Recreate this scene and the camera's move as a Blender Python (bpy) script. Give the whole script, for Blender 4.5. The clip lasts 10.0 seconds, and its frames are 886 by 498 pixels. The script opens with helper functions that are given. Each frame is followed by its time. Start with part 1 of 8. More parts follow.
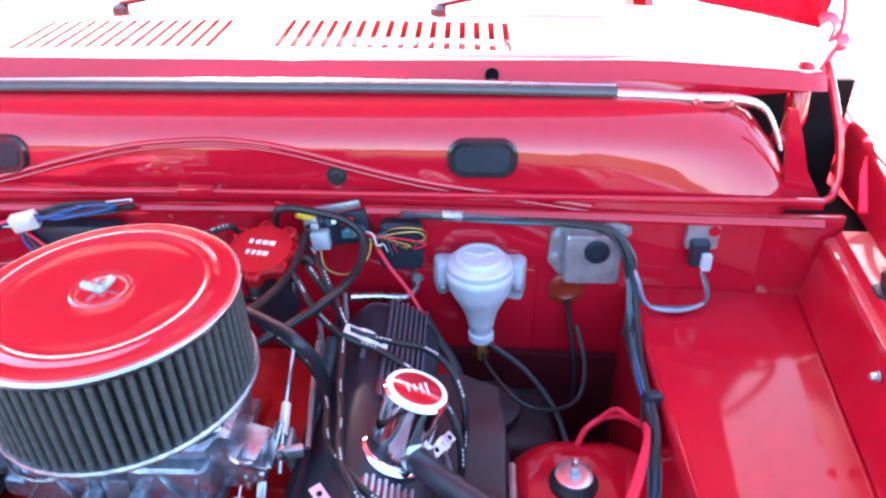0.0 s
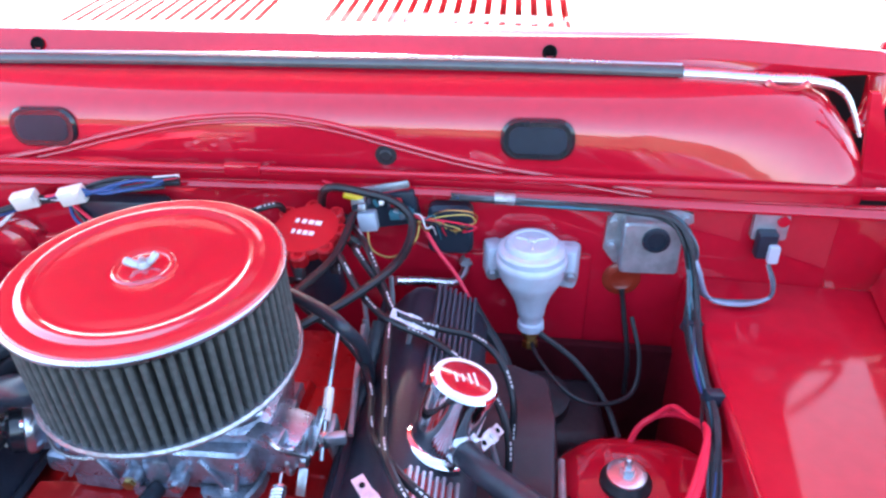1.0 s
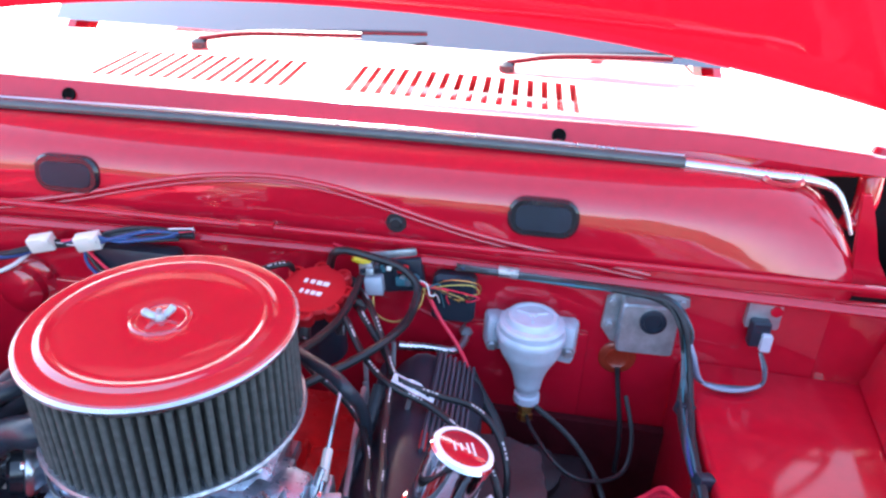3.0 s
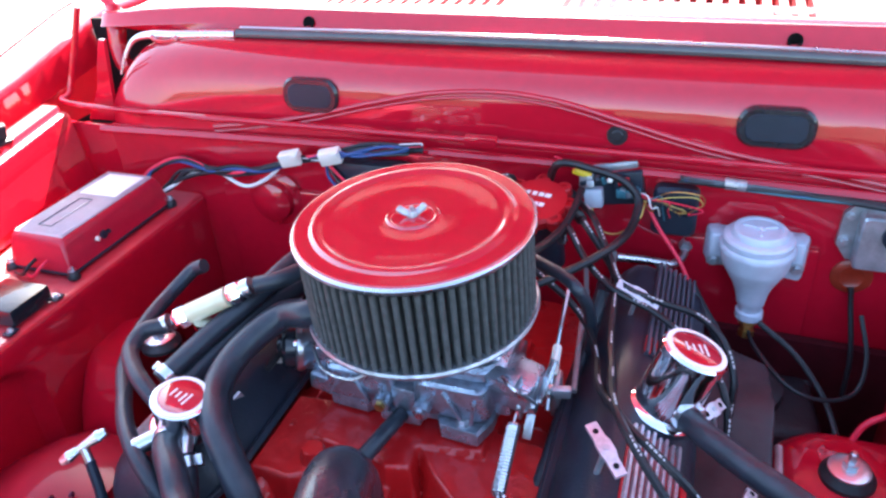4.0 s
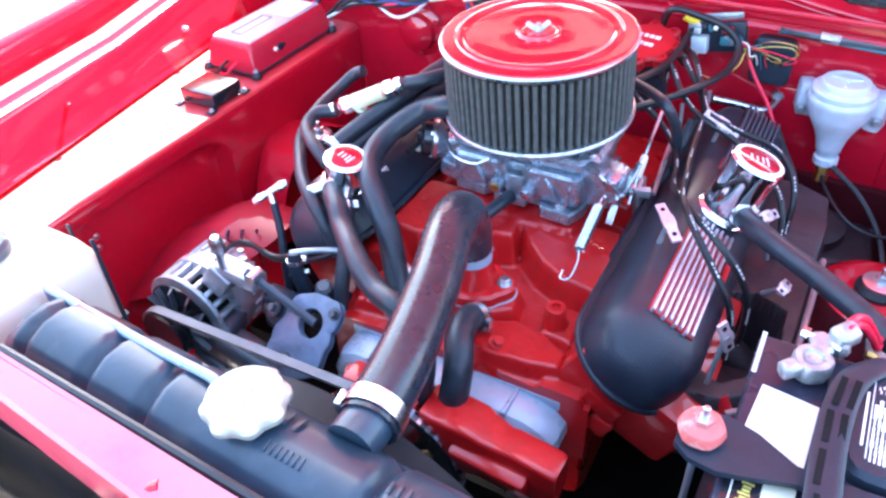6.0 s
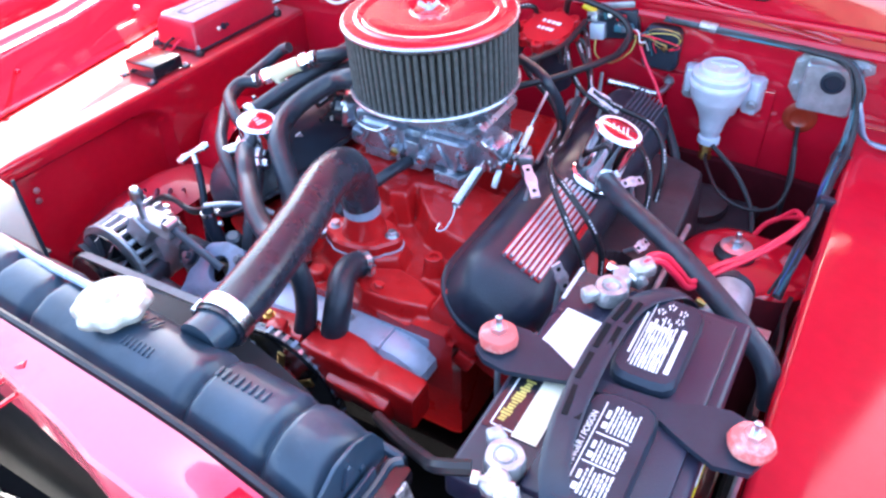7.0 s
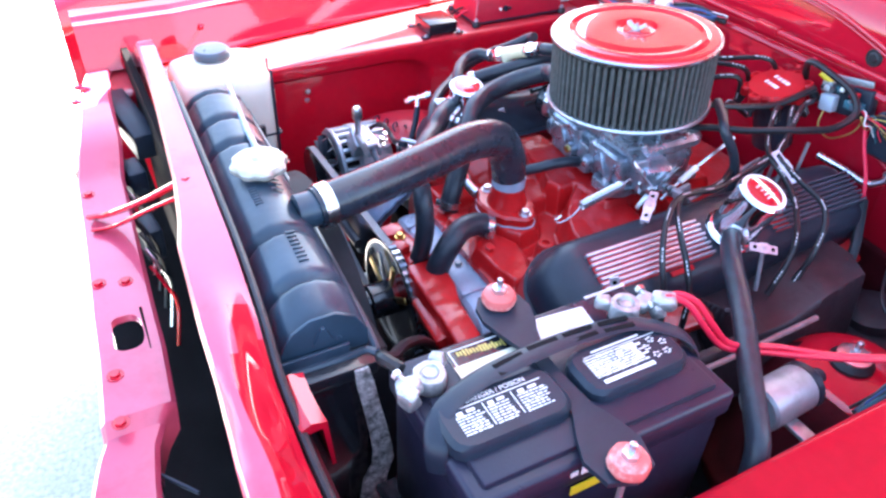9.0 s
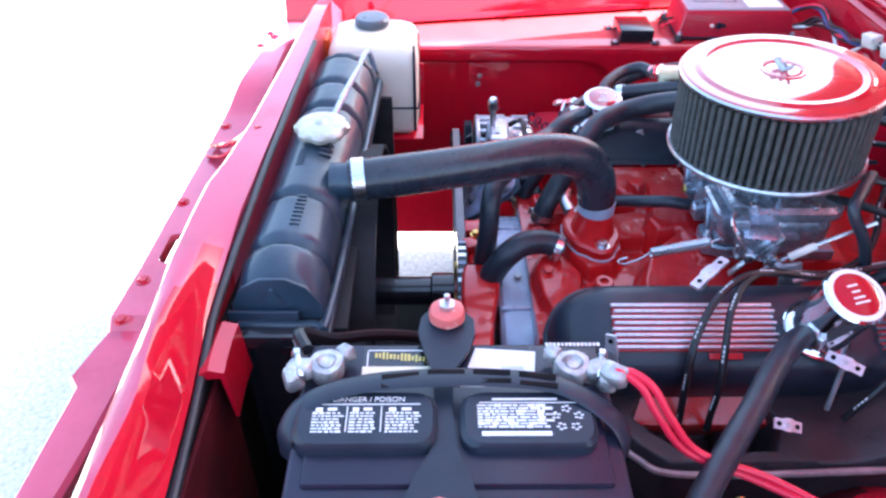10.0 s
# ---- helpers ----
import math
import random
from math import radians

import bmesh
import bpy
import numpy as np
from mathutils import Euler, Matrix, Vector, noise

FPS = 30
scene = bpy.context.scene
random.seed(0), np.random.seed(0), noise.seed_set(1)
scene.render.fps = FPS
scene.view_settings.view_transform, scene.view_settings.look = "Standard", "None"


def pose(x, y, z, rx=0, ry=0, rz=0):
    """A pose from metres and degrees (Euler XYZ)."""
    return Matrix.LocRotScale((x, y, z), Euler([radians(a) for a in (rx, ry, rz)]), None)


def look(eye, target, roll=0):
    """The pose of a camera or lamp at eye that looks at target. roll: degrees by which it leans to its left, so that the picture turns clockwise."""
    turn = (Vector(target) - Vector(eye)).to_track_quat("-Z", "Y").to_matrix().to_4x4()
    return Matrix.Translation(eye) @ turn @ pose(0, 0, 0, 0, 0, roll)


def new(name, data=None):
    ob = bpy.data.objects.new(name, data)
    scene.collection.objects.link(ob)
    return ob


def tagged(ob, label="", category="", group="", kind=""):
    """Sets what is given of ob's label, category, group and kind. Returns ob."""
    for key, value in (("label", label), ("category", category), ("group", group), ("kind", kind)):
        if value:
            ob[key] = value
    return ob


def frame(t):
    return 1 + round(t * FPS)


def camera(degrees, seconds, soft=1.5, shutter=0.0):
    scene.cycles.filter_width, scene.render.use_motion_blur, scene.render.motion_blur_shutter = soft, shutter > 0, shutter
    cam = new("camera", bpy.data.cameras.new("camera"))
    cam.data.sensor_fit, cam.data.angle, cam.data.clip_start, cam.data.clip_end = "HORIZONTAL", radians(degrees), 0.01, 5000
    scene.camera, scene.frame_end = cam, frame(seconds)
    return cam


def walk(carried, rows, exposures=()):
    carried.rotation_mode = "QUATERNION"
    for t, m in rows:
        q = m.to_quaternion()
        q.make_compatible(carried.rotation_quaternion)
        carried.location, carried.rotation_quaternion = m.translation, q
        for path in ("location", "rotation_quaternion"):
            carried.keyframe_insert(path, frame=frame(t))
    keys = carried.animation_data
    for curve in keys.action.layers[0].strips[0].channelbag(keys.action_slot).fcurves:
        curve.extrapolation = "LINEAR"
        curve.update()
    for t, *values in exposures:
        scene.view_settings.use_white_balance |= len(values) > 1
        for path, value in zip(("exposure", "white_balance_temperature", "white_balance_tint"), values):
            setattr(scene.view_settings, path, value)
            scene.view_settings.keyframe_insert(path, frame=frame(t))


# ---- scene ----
# Camera: seconds, place, yaw, pitch and roll.
cam = camera(61.7, 10.0, soft=2.5)
PATH = [
    (0.0, 0.3493, -0.5940, 1.3503, 1.72, -30.06, -0.15),
    (0.5, 0.3569, -0.5778, 1.3459, 7.09, -30.09, -2.20),
    (1.0, 0.3384, -0.5621, 1.3312, 5.61, -31.27, -0.68),
    (1.5, 0.3536, -0.5477, 1.3294, 2.73, -30.96, 1.00),
    (2.0, 0.4005, -0.5609, 1.3045, -1.34, -27.71, 4.05),
    (2.2, 0.3945, -0.5484, 1.3118, -2.35, -27.83, 4.93),
    (3.3, 0.2841, -0.6073, 1.3579, 10.92, -26.17, 3.49),
    (3.5, 0.2600, -0.6207, 1.3490, 15.14, -27.08, 3.88),
    (3.8, 0.2491, -0.6337, 1.3411, 19.32, -29.18, 1.39),
    (4.0, 0.2730, -0.6457, 1.3344, 20.48, -31.09, -3.43),
    (4.5, 0.3073, -0.6832, 1.2987, 21.09, -37.73, -0.42),
    (5.0, 0.2744, -0.7078, 1.2905, 24.58, -38.93, 2.82),
    (5.5, 0.3030, -0.7813, 1.3253, 30.96, -38.52, -2.36),
    (5.7, 0.3309, -0.8211, 1.3463, 31.53, -38.92, -2.96),
    (6.8, 0.5032, -0.9424, 1.3584, 30.80, -38.67, -5.04),
    (7.0, 0.5670, -0.9050, 1.3573, 31.73, -38.49, -2.01),
    (7.5, 0.6517, -0.8285, 1.3490, 35.57, -37.40, 1.10),
    (8.0, 0.6784, -0.7721, 1.3345, 43.89, -37.72, -3.00),
    (8.5, 0.7779, -0.8066, 1.3619, 54.83, -37.69, -3.10),
    (9.0, 0.8548, -0.8006, 1.3865, 61.35, -37.65, 2.02),
    (9.5, 0.9114, -0.6497, 1.3649, 73.05, -37.88, 8.05),
    (9.8, 0.9093, -0.5004, 1.3759, 84.08, -38.54, 5.09),
    (10.0, 0.9042, -0.4621, 1.3851, 89.24, -38.90, 0.44),
]
EXPOSURE = [(0.0, 4.12), (1.0, 4.12), (2.2, 4.16), (3.5, 3.70), (4.0, 3.76), (4.5, 4.18), (5.5, 4.55), (6.9, 4.40), (7.5, 4.42), (8.0, 4.44), (8.5, 4.46), (9.0, 4.28), (9.5, 3.84), (10.0, 3.80)]
walk(cam, [(t, pose(x, y, z, 90 + pitch, 0, yaw) @ pose(0, 0, 0, 0, 0, roll)) for t, x, y, z, yaw, pitch, roll in PATH], EXPOSURE)

# Daylight: sun from behind the car, a little to its right-hand side.
SUN = Vector((-0.222, 0.70, 0.68)).normalized()
world = bpy.data.worlds.new("sky")
scene.world = world
world.use_nodes = True
wt = world.node_tree
sky = wt.nodes.new("ShaderNodeTexSky")
sky.sky_type, sky.sun_disc = "NISHITA", False
sky.sun_elevation = math.asin(SUN.z)
sky.sun_rotation = math.atan2(SUN.x, SUN.y)
sky.dust_density = 2.0
wt.links.new(sky.outputs[0], wt.nodes["Background"].inputs[0])
wt.nodes["Background"].inputs[1].default_value = 0.078
sun_data = bpy.data.lights.new("sun", "SUN")
sun_data.energy, sun_data.angle, sun_data.color = 5.0, radians(0.6), (1.0, 0.95, 0.88)
sun = new("sun", sun_data)
sun.matrix_world = look((0, 0, 6), Vector((0, 0, 6)) - SUN)


# ---- materials ----
def mat(name, colour, rough=0.5, metal=0.0, coat=0.0, vary=0.12, scale=30.0, bump=0.0, bump_scale=200.0, dirt=None, dirt_scale=8.0, dirt_at=0.6, spec=0.5, rough_vary=0.08, trans=0.0, ior=1.45, coat_ior=1.5, coat_rough=0.04):
    """A surface with fine grain, broader wear and, where given, dirt in patches."""
    m = bpy.data.materials.new(name)
    m.use_nodes = True
    n, ln = m.node_tree.nodes, m.node_tree.links
    b = n["Principled BSDF"]
    co = n.new("ShaderNodeTexCoord")
    fine = n.new("ShaderNodeTexNoise")
    fine.inputs["Scale"].default_value, fine.inputs["Detail"].default_value = scale, 6.0
    ln.new(co.outputs["Object"], fine.inputs["Vector"])
    broad = n.new("ShaderNodeTexNoise")
    broad.inputs["Scale"].default_value, broad.inputs["Detail"].default_value = dirt_scale, 8.0
    broad.inputs["Roughness"].default_value = 0.65
    ln.new(co.outputs["Object"], broad.inputs["Vector"])
    span = n.new("ShaderNodeMapRange")
    span.inputs["From Min"].default_value, span.inputs["From Max"].default_value = 0.3, 0.7
    span.inputs["To Min"].default_value, span.inputs["To Max"].default_value = 1.0 - vary, 1.0 + vary
    ln.new(fine.outputs["Fac"], span.inputs["Value"])
    tint = n.new("ShaderNodeMixRGB")
    tint.blend_type = "MULTIPLY"
    tint.inputs["Fac"].default_value = 1.0
    tint.inputs["Color1"].default_value = (*colour, 1)
    ln.new(span.outputs[0], tint.inputs["Color2"])
    out = tint.outputs[0]
    ramp = n.new("ShaderNodeMapRange")
    ramp.inputs["From Min"].default_value, ramp.inputs["From Max"].default_value = dirt_at - 0.08, dirt_at + 0.12
    ln.new(broad.outputs["Fac"], ramp.inputs["Value"])
    if dirt:
        mix = n.new("ShaderNodeMixRGB")
        mix.inputs["Color2"].default_value = (*dirt, 1)
        ln.new(ramp.outputs[0], mix.inputs["Fac"])
        ln.new(out, mix.inputs["Color1"])
        out = mix.outputs[0]
    ln.new(out, b.inputs["Base Color"])
    r = n.new("ShaderNodeMapRange")
    r.inputs["From Min"].default_value, r.inputs["From Max"].default_value = 0.3, 0.7
    r.inputs["To Min"].default_value, r.inputs["To Max"].default_value = max(rough - rough_vary, 0.02), min(rough + rough_vary, 1.0)
    ln.new(broad.outputs["Fac"], r.inputs["Value"])
    ln.new(r.outputs[0], b.inputs["Roughness"])
    b.inputs["Metallic"].default_value = metal
    b.inputs["Coat Weight"].default_value = coat
    b.inputs["Coat Roughness"].default_value = coat_rough
    b.inputs["Coat IOR"].default_value = coat_ior
    b.inputs["Specular IOR Level"].default_value = spec
    b.inputs["Transmission Weight"].default_value = trans
    b.inputs["IOR"].default_value = ior
    if bump:
        grain = n.new("ShaderNodeTexNoise")
        grain.inputs["Scale"].default_value, grain.inputs["Detail"].default_value = bump_scale, 5.0
        ln.new(co.outputs["Object"], grain.inputs["Vector"])
        bp = n.new("ShaderNodeBump")
        bp.inputs["Strength"].default_value, bp.inputs["Distance"].default_value = bump, 0.002
        ln.new(grain.outputs["Fac"], bp.inputs["Height"])
        ln.new(bp.outputs[0], b.inputs["Normal"])
    return m


RED = mat("red_body_paint", (0.46, 0.005, 0.021), 0.50, coat=1.0, spec=0.02, coat_ior=1.65, coat_rough=0.05, vary=0.05, scale=60, bump=0.05, bump_scale=6, rough_vary=0.05)
# Red turned pink: the sheen of the sky is in the colour.
RED_SHEEN = mat("sheen_red_paint", (0.51, 0.064, 0.120), 0.38, coat=1.0, spec=0.3, coat_rough=0.10, vary=0.10, scale=14, bump=0.15, bump_scale=18, dirt=(0.42, 0.030, 0.070), dirt_scale=9, dirt_at=0.62)
# Copy of the body red with a broad added sheen that whitens lit tops.
RED_GLARE = mat("glare_red_paint", (0.48, 0.010, 0.024), 0.62, coat=1.0, spec=1.0, coat_rough=0.03, coat_ior=1.75, vary=0.06, scale=40, bump=0.03, bump_scale=7, dirt=(0.46, 0.014, 0.028), dirt_scale=6, dirt_at=0.6)
# Copy of the body red with its sky reflections turned down.
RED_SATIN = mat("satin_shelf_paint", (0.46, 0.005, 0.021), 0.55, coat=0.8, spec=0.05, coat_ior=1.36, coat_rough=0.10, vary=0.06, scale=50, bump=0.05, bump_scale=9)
RED_DULL = mat("dull_red_paint", (0.28, 0.007, 0.022), 0.55, coat=0.4, spec=0.1, coat_ior=1.4, coat_rough=0.08, vary=0.12, scale=20, bump=0.2, bump_scale=14)
BRIGHT_BLUE = mat("bright_blue_wire", (0.02, 0.07, 0.22), 0.4, vary=0.08)
RED_ENGINE = mat("red_engine_enamel", (0.50, 0.009, 0.011), 0.32, coat=0.5, vary=0.10, scale=40, bump=0.35, bump_scale=120, dirt=(0.38, 0.008, 0.010), dirt_at=0.66)
RED_LID = mat("red_lid_paint", (0.40, 0.005, 0.022), 0.15, spec=0.3, coat=1.0, coat_ior=2.0, vary=0.03, rough_vary=0.03)
RED_BOX = mat("red_anodised", (0.42, 0.008, 0.030), 0.35, coat=0.2, vary=0.06, scale=80, bump=0.1, bump_scale=400)
RED_PLASTIC = mat("red_plastic", (0.50, 0.010, 0.018), 0.35, vary=0.06)
RED_WIRE = mat("red_wire", (0.75, 0.02, 0.06), 0.40, vary=0.06)
CHROME = mat("chrome", (0.86, 0.87, 0.90), 0.06, metal=1.0, vary=0.02, rough_vary=0.03)
STEEL = mat("bright_steel", (0.62, 0.63, 0.66), 0.28, metal=1.0, vary=0.10, bump=0.1, bump_scale=300)
ALU = mat("cast_aluminium", (0.46, 0.50, 0.56), 0.34, metal=0.85, vary=0.16, scale=50, bump=0.5, bump_scale=260, dirt=(0.20, 0.21, 0.23), dirt_scale=28, dirt_at=0.6)
CARB = mat("carburettor_alloy", (0.39, 0.45, 0.53), 0.30, metal=0.8, vary=0.18, scale=60, bump=0.4, bump_scale=240, dirt=(0.22, 0.24, 0.27), dirt_scale=40, dirt_at=0.58)
GREY_PART = mat("grey_cast_part", (0.50, 0.56, 0.66), 0.42, metal=0.1, vary=0.08, scale=50, bump=0.25, bump_scale=300)
ZINC = mat("zinc_plate", (0.42, 0.45, 0.49), 0.40, metal=0.7, vary=0.20, scale=45, bump=0.2, bump_scale=180, dirt=(0.26, 0.27, 0.29), dirt_scale=20)
GREY_PAINT = mat("grey_enamel", (0.26, 0.31, 0.40), 0.35, vary=0.10, scale=30, coat=0.2, bump=0.2, bump_scale=140)
BLACK_GLOSS = mat("black_gloss_paint", (0.014, 0.015, 0.020), 0.22, coat=0.5, vary=0.2, bump=0.2, bump_scale=160)
BLACK_RAD = mat("black_radiator_paint", (0.018, 0.037, 0.060), 0.42, coat=0.28, coat_rough=0.13, vary=0.35, scale=16, bump=0.6, bump_scale=22, dirt=(0.055, 0.072, 0.09), dirt_scale=18, dirt_at=0.62)
BLACK_WRINKLE = mat("black_cover_paint", (0.013, 0.018, 0.031), 0.42, vary=0.2, coat=0.1, coat_rough=0.12, bump=0.3, bump_scale=420)
BLACK_PLASTIC = mat("black_plastic", (0.017, 0.024, 0.038), 0.36, spec=0.35, vary=0.15, bump=0.15, bump_scale=500)
BATTERY_CASE = mat("battery_case_plastic", (0.021, 0.020, 0.038), 0.32, spec=0.4, vary=0.15, scale=20, bump=0.12, bump_scale=500)
RUBBER = mat("black_rubber", (0.022, 0.022, 0.026), 0.42, vary=0.2, scale=60, bump=0.25, bump_scale=260)
HOSE = mat("hose_rubber", (0.020, 0.025, 0.036), 0.40, vary=0.25, scale=60, coat=0.06, coat_rough=0.2, bump=0.2, bump_scale=320, dirt=(0.034, 0.036, 0.042), dirt_scale=24, dirt_at=0.66)
UPPER_HOSE = mat("upper_hose_rubber", (0.015, 0.020, 0.031), 0.28, vary=0.25, scale=60, coat=0.15, coat_rough=0.15, bump=0.15, bump_scale=260, dirt=(0.03, 0.032, 0.036), dirt_scale=24, dirt_at=0.66)
SEAL_RUBBER = mat("grey_seal_rubber", (0.06, 0.065, 0.07), 0.16, vary=0.15, coat=0.6, rough_vary=0.05)
PLEAT = mat("filter_pleat", (0.070, 0.073, 0.073), 0.85, vary=0.25, scale=120, bump=0.6, bump_scale=700)
MESH_DARK = mat("dark_core", (0.013, 0.014, 0.017), 0.6, vary=0.3, spec=0.25)
DARK = mat("dark_parts_and_shade", (0.010, 0.009, 0.010), 0.85, vary=0.4, scale=10, spec=0.1)
MANIFOLD = mat("dark_cast_iron", (0.028, 0.019, 0.024), 0.50, metal=0.0, vary=0.25, scale=25, bump=0.4, bump_scale=120, dirt=(0.050, 0.032, 0.038), dirt_scale=14, dirt_at=0.6)
WHITE_PLASTIC = mat("milky_plastic", (0.78, 0.74, 0.62), 0.42, vary=0.05, scale=20, dirt=(0.66, 0.58, 0.42), dirt_scale=7, dirt_at=0.68)
WHITE = mat("white_print", (0.78, 0.78, 0.78), 0.5, vary=0.05)
IVORY = mat("nylon_connector", (0.75, 0.73, 0.66), 0.4, vary=0.06)
YELLOW = mat("yellow_plastic", (0.78, 0.62, 0.03), 0.4, vary=0.06)
CREAM = mat("cream_label", (0.72, 0.66, 0.50), 0.5, vary=0.08, scale=40)
YELLOW_PRINT = mat("yellow_print", (0.60, 0.47, 0.12), 0.4, vary=0.05)
BLUE_WIRE = mat("blue_wire", (0.022, 0.060, 0.20), 0.4, vary=0.08)
PURPLE_WIRE = mat("dark_purple_wire", (0.05, 0.012, 0.045), 0.4, vary=0.1)
TEAL = mat("teal_plastic", (0.03, 0.13, 0.17), 0.4, vary=0.08)
BLACK_WIRE = mat("black_wire", (0.012, 0.012, 0.015), 0.38, vary=0.15)
WIRE_LOOM = mat("black_loom", (0.020, 0.022, 0.028), 0.5, vary=0.25, scale=150, bump=0.5, bump_scale=500)
BRASS = mat("brass", (0.55, 0.36, 0.12), 0.35, metal=1.0, vary=0.15)
LEAD = mat("dull_lead", (0.34, 0.34, 0.36), 0.48, metal=0.7, vary=0.25, scale=90, bump=0.6, bump_scale=300, dirt=(0.56, 0.56, 0.55), dirt_scale=60, dirt_at=0.52)
FILTER_GLASS = mat("amber_filter_shell", (0.66, 0.60, 0.40), 0.15, coat=0.6, vary=0.08)
RED_KNOB = mat("faded_red_knob", (0.66, 0.13, 0.12), 0.45, vary=0.12, dirt=(0.72, 0.45, 0.42), dirt_scale=60, dirt_at=0.6)
ORANGE = mat("orange_plastic", (0.75, 0.12, 0.03), 0.35, vary=0.06)
FLOOR = mat("pale_gritty_ground", (0.50, 0.492, 0.465), 0.9, vary=0.25, scale=90, bump=0.5, bump_scale=60, dirt=(0.38, 0.372, 0.35), dirt_scale=3, dirt_at=0.62)
GLASS = mat("windscreen_glass", (0.03, 0.04, 0.045), 0.02, spec=0.9, vary=0.05, coat=1.0, coat_ior=2.2)
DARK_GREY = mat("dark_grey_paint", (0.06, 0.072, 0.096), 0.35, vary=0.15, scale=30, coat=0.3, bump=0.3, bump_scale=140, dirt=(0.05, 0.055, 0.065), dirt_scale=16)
# Dark copy of the red, with shade put into the colour.
RED_SHADED = mat("shaded_red_paint", (0.060, 0.004, 0.008), 0.8, spec=0.15, vary=0.3, scale=20, bump=0.4, bump_scale=120)
DARK_RING = mat("dark_ring", (0.030, 0.042, 0.024), 0.9, vary=0.5, scale=0.8, bump=0.8, bump_scale=2.0, dirt=(0.05, 0.06, 0.04), dirt_scale=0.15)
TYRE = mat("tyre_rubber", (0.02, 0.02, 0.021), 0.7, vary=0.2)
TIMING = mat("silver_cover_paint", (0.36, 0.43, 0.54), 0.30, metal=0.15, vary=0.10, scale=30, bump=0.2, bump_scale=140, dirt=(0.30, 0.33, 0.40), dirt_scale=20, dirt_at=0.62)
LIT_RIM = mat("lit_iron_rim", (0.30, 0.21, 0.22), 0.45, metal=0.3, vary=0.25, scale=60)
WIRE_PRINT = mat("worn_wire_print", (0.60, 0.60, 0.62), 0.5, vary=0.3, scale=200)
CAP_METAL = mat("weathered_cap_metal", (0.47, 0.46, 0.42), 0.45, metal=0.5, vary=0.14, scale=70, bump=0.2, bump_scale=300)
BODY_PLUG = mat("orange_body_plug", (0.27, 0.026, 0.012), 0.35, vary=0.2, scale=60, coat=0.3)
LABEL_PALE = mat("pale_label_paint", (0.46, 0.42, 0.46), 0.4, vary=0.06, scale=60, coat=0.3)
ALT_ALU = mat("pale_cast_alloy", (0.45, 0.49, 0.54), 0.42, metal=0.55, vary=0.14, scale=50, bump=0.4, bump_scale=260, dirt=(0.30, 0.31, 0.33), dirt_scale=28, dirt_at=0.62)
BRACKET_BLUE = mat("blue_grey_paint", (0.13, 0.18, 0.27), 0.35, vary=0.18, scale=30, coat=0.3, bump=0.3, bump_scale=140, dirt=(0.06, 0.07, 0.09), dirt_scale=18)
FOIL = mat("crinkled_foil", (0.66, 0.66, 0.64), 0.40, metal=0.2, vary=0.45, scale=220, bump=1.0, bump_scale=260, dirt=(0.16, 0.16, 0.15), dirt_scale=90, dirt_at=0.52)
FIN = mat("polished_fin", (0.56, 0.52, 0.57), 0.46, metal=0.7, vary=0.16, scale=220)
PALE_TUBE = mat("pale_vinyl_tube", (0.24, 0.31, 0.41), 0.25, vary=0.08, coat=0.4)
FAN_BELT = mat("belt_rubber", (0.15, 0.165, 0.185), 0.5, vary=0.2)


# ---- building blocks ----
def shade(me, angle=35):
    me.shade_smooth()
    me.set_sharp_from_angle(angle=radians(angle))


def thing(name, at, label, category, group="", kind=""):
    ob = new(name)
    ob.empty_display_size = 0.02
    ob.matrix_basis = Matrix.Translation(at)
    return tagged(ob, label, category, group, kind)


def part(name, bm, material, parent, label="", angle=35):
    """One mesh, in world places, under a thing or under a part of one."""
    bmesh.ops.recalc_face_normals(bm, faces=bm.faces)
    me = bpy.data.meshes.new(name)
    bm.to_mesh(me)
    bm.free()
    shade(me, angle)
    me.materials.append(material)
    ob = new(name, me)
    ob.parent = parent
    if parent is not None and parent.parent is None:
        ob.matrix_parent_inverse = parent.matrix_basis.inverted()
    return tagged(ob, label)


def B():
    return bmesh.new()


def box(bm, c, s, bevel=0.0, m=None, seg=2):
    """A box with centre c and size s, turned by m about its centre."""
    t = Matrix.Translation(c) @ (m if m is not None else Matrix.Identity(4)) @ Matrix.Diagonal((*s, 1))
    vs = bmesh.ops.create_cube(bm, size=1.0, matrix=t)["verts"]
    if bevel:
        es = {e for v in vs for e in v.link_edges}
        bmesh.ops.bevel(bm, geom=list(es), offset=bevel, segments=seg, profile=0.5, affect="EDGES", clamp_overlap=True)
    return bm


def ring_faces(bm, a, b, closed=True):
    n = len(a)
    for i in range(n if closed else n - 1):
        bm.faces.new((a[i], a[(i + 1) % n], b[(i + 1) % n], b[i]))


def loft(bm, rings, caps=True, closed=True):
    made = [[bm.verts.new(p) for p in r] for r in rings]
    for a, b in zip(made, made[1:]):
        ring_faces(bm, a, b, closed)
    if caps and closed:
        bm.faces.new(made[0][::-1])
        bm.faces.new(made[-1])
    return made


def lathe(bm, profile, n=32, m=None, caps=True, wave=None):
    """Turns (radius, height) pairs round z, then places the result by m."""
    m = m if m is not None else Matrix.Identity(4)
    rings = []
    for r, z in profile:
        ring = []
        for i in range(n):
            a = 2 * math.pi * i / n
            k = wave(a, z) if wave else 1.0
            ring.append(m @ Vector((max(r, 1e-5) * k * math.cos(a), max(r, 1e-5) * k * math.sin(a), z)))
        rings.append(ring)
    loft(bm, rings, caps)
    return bm


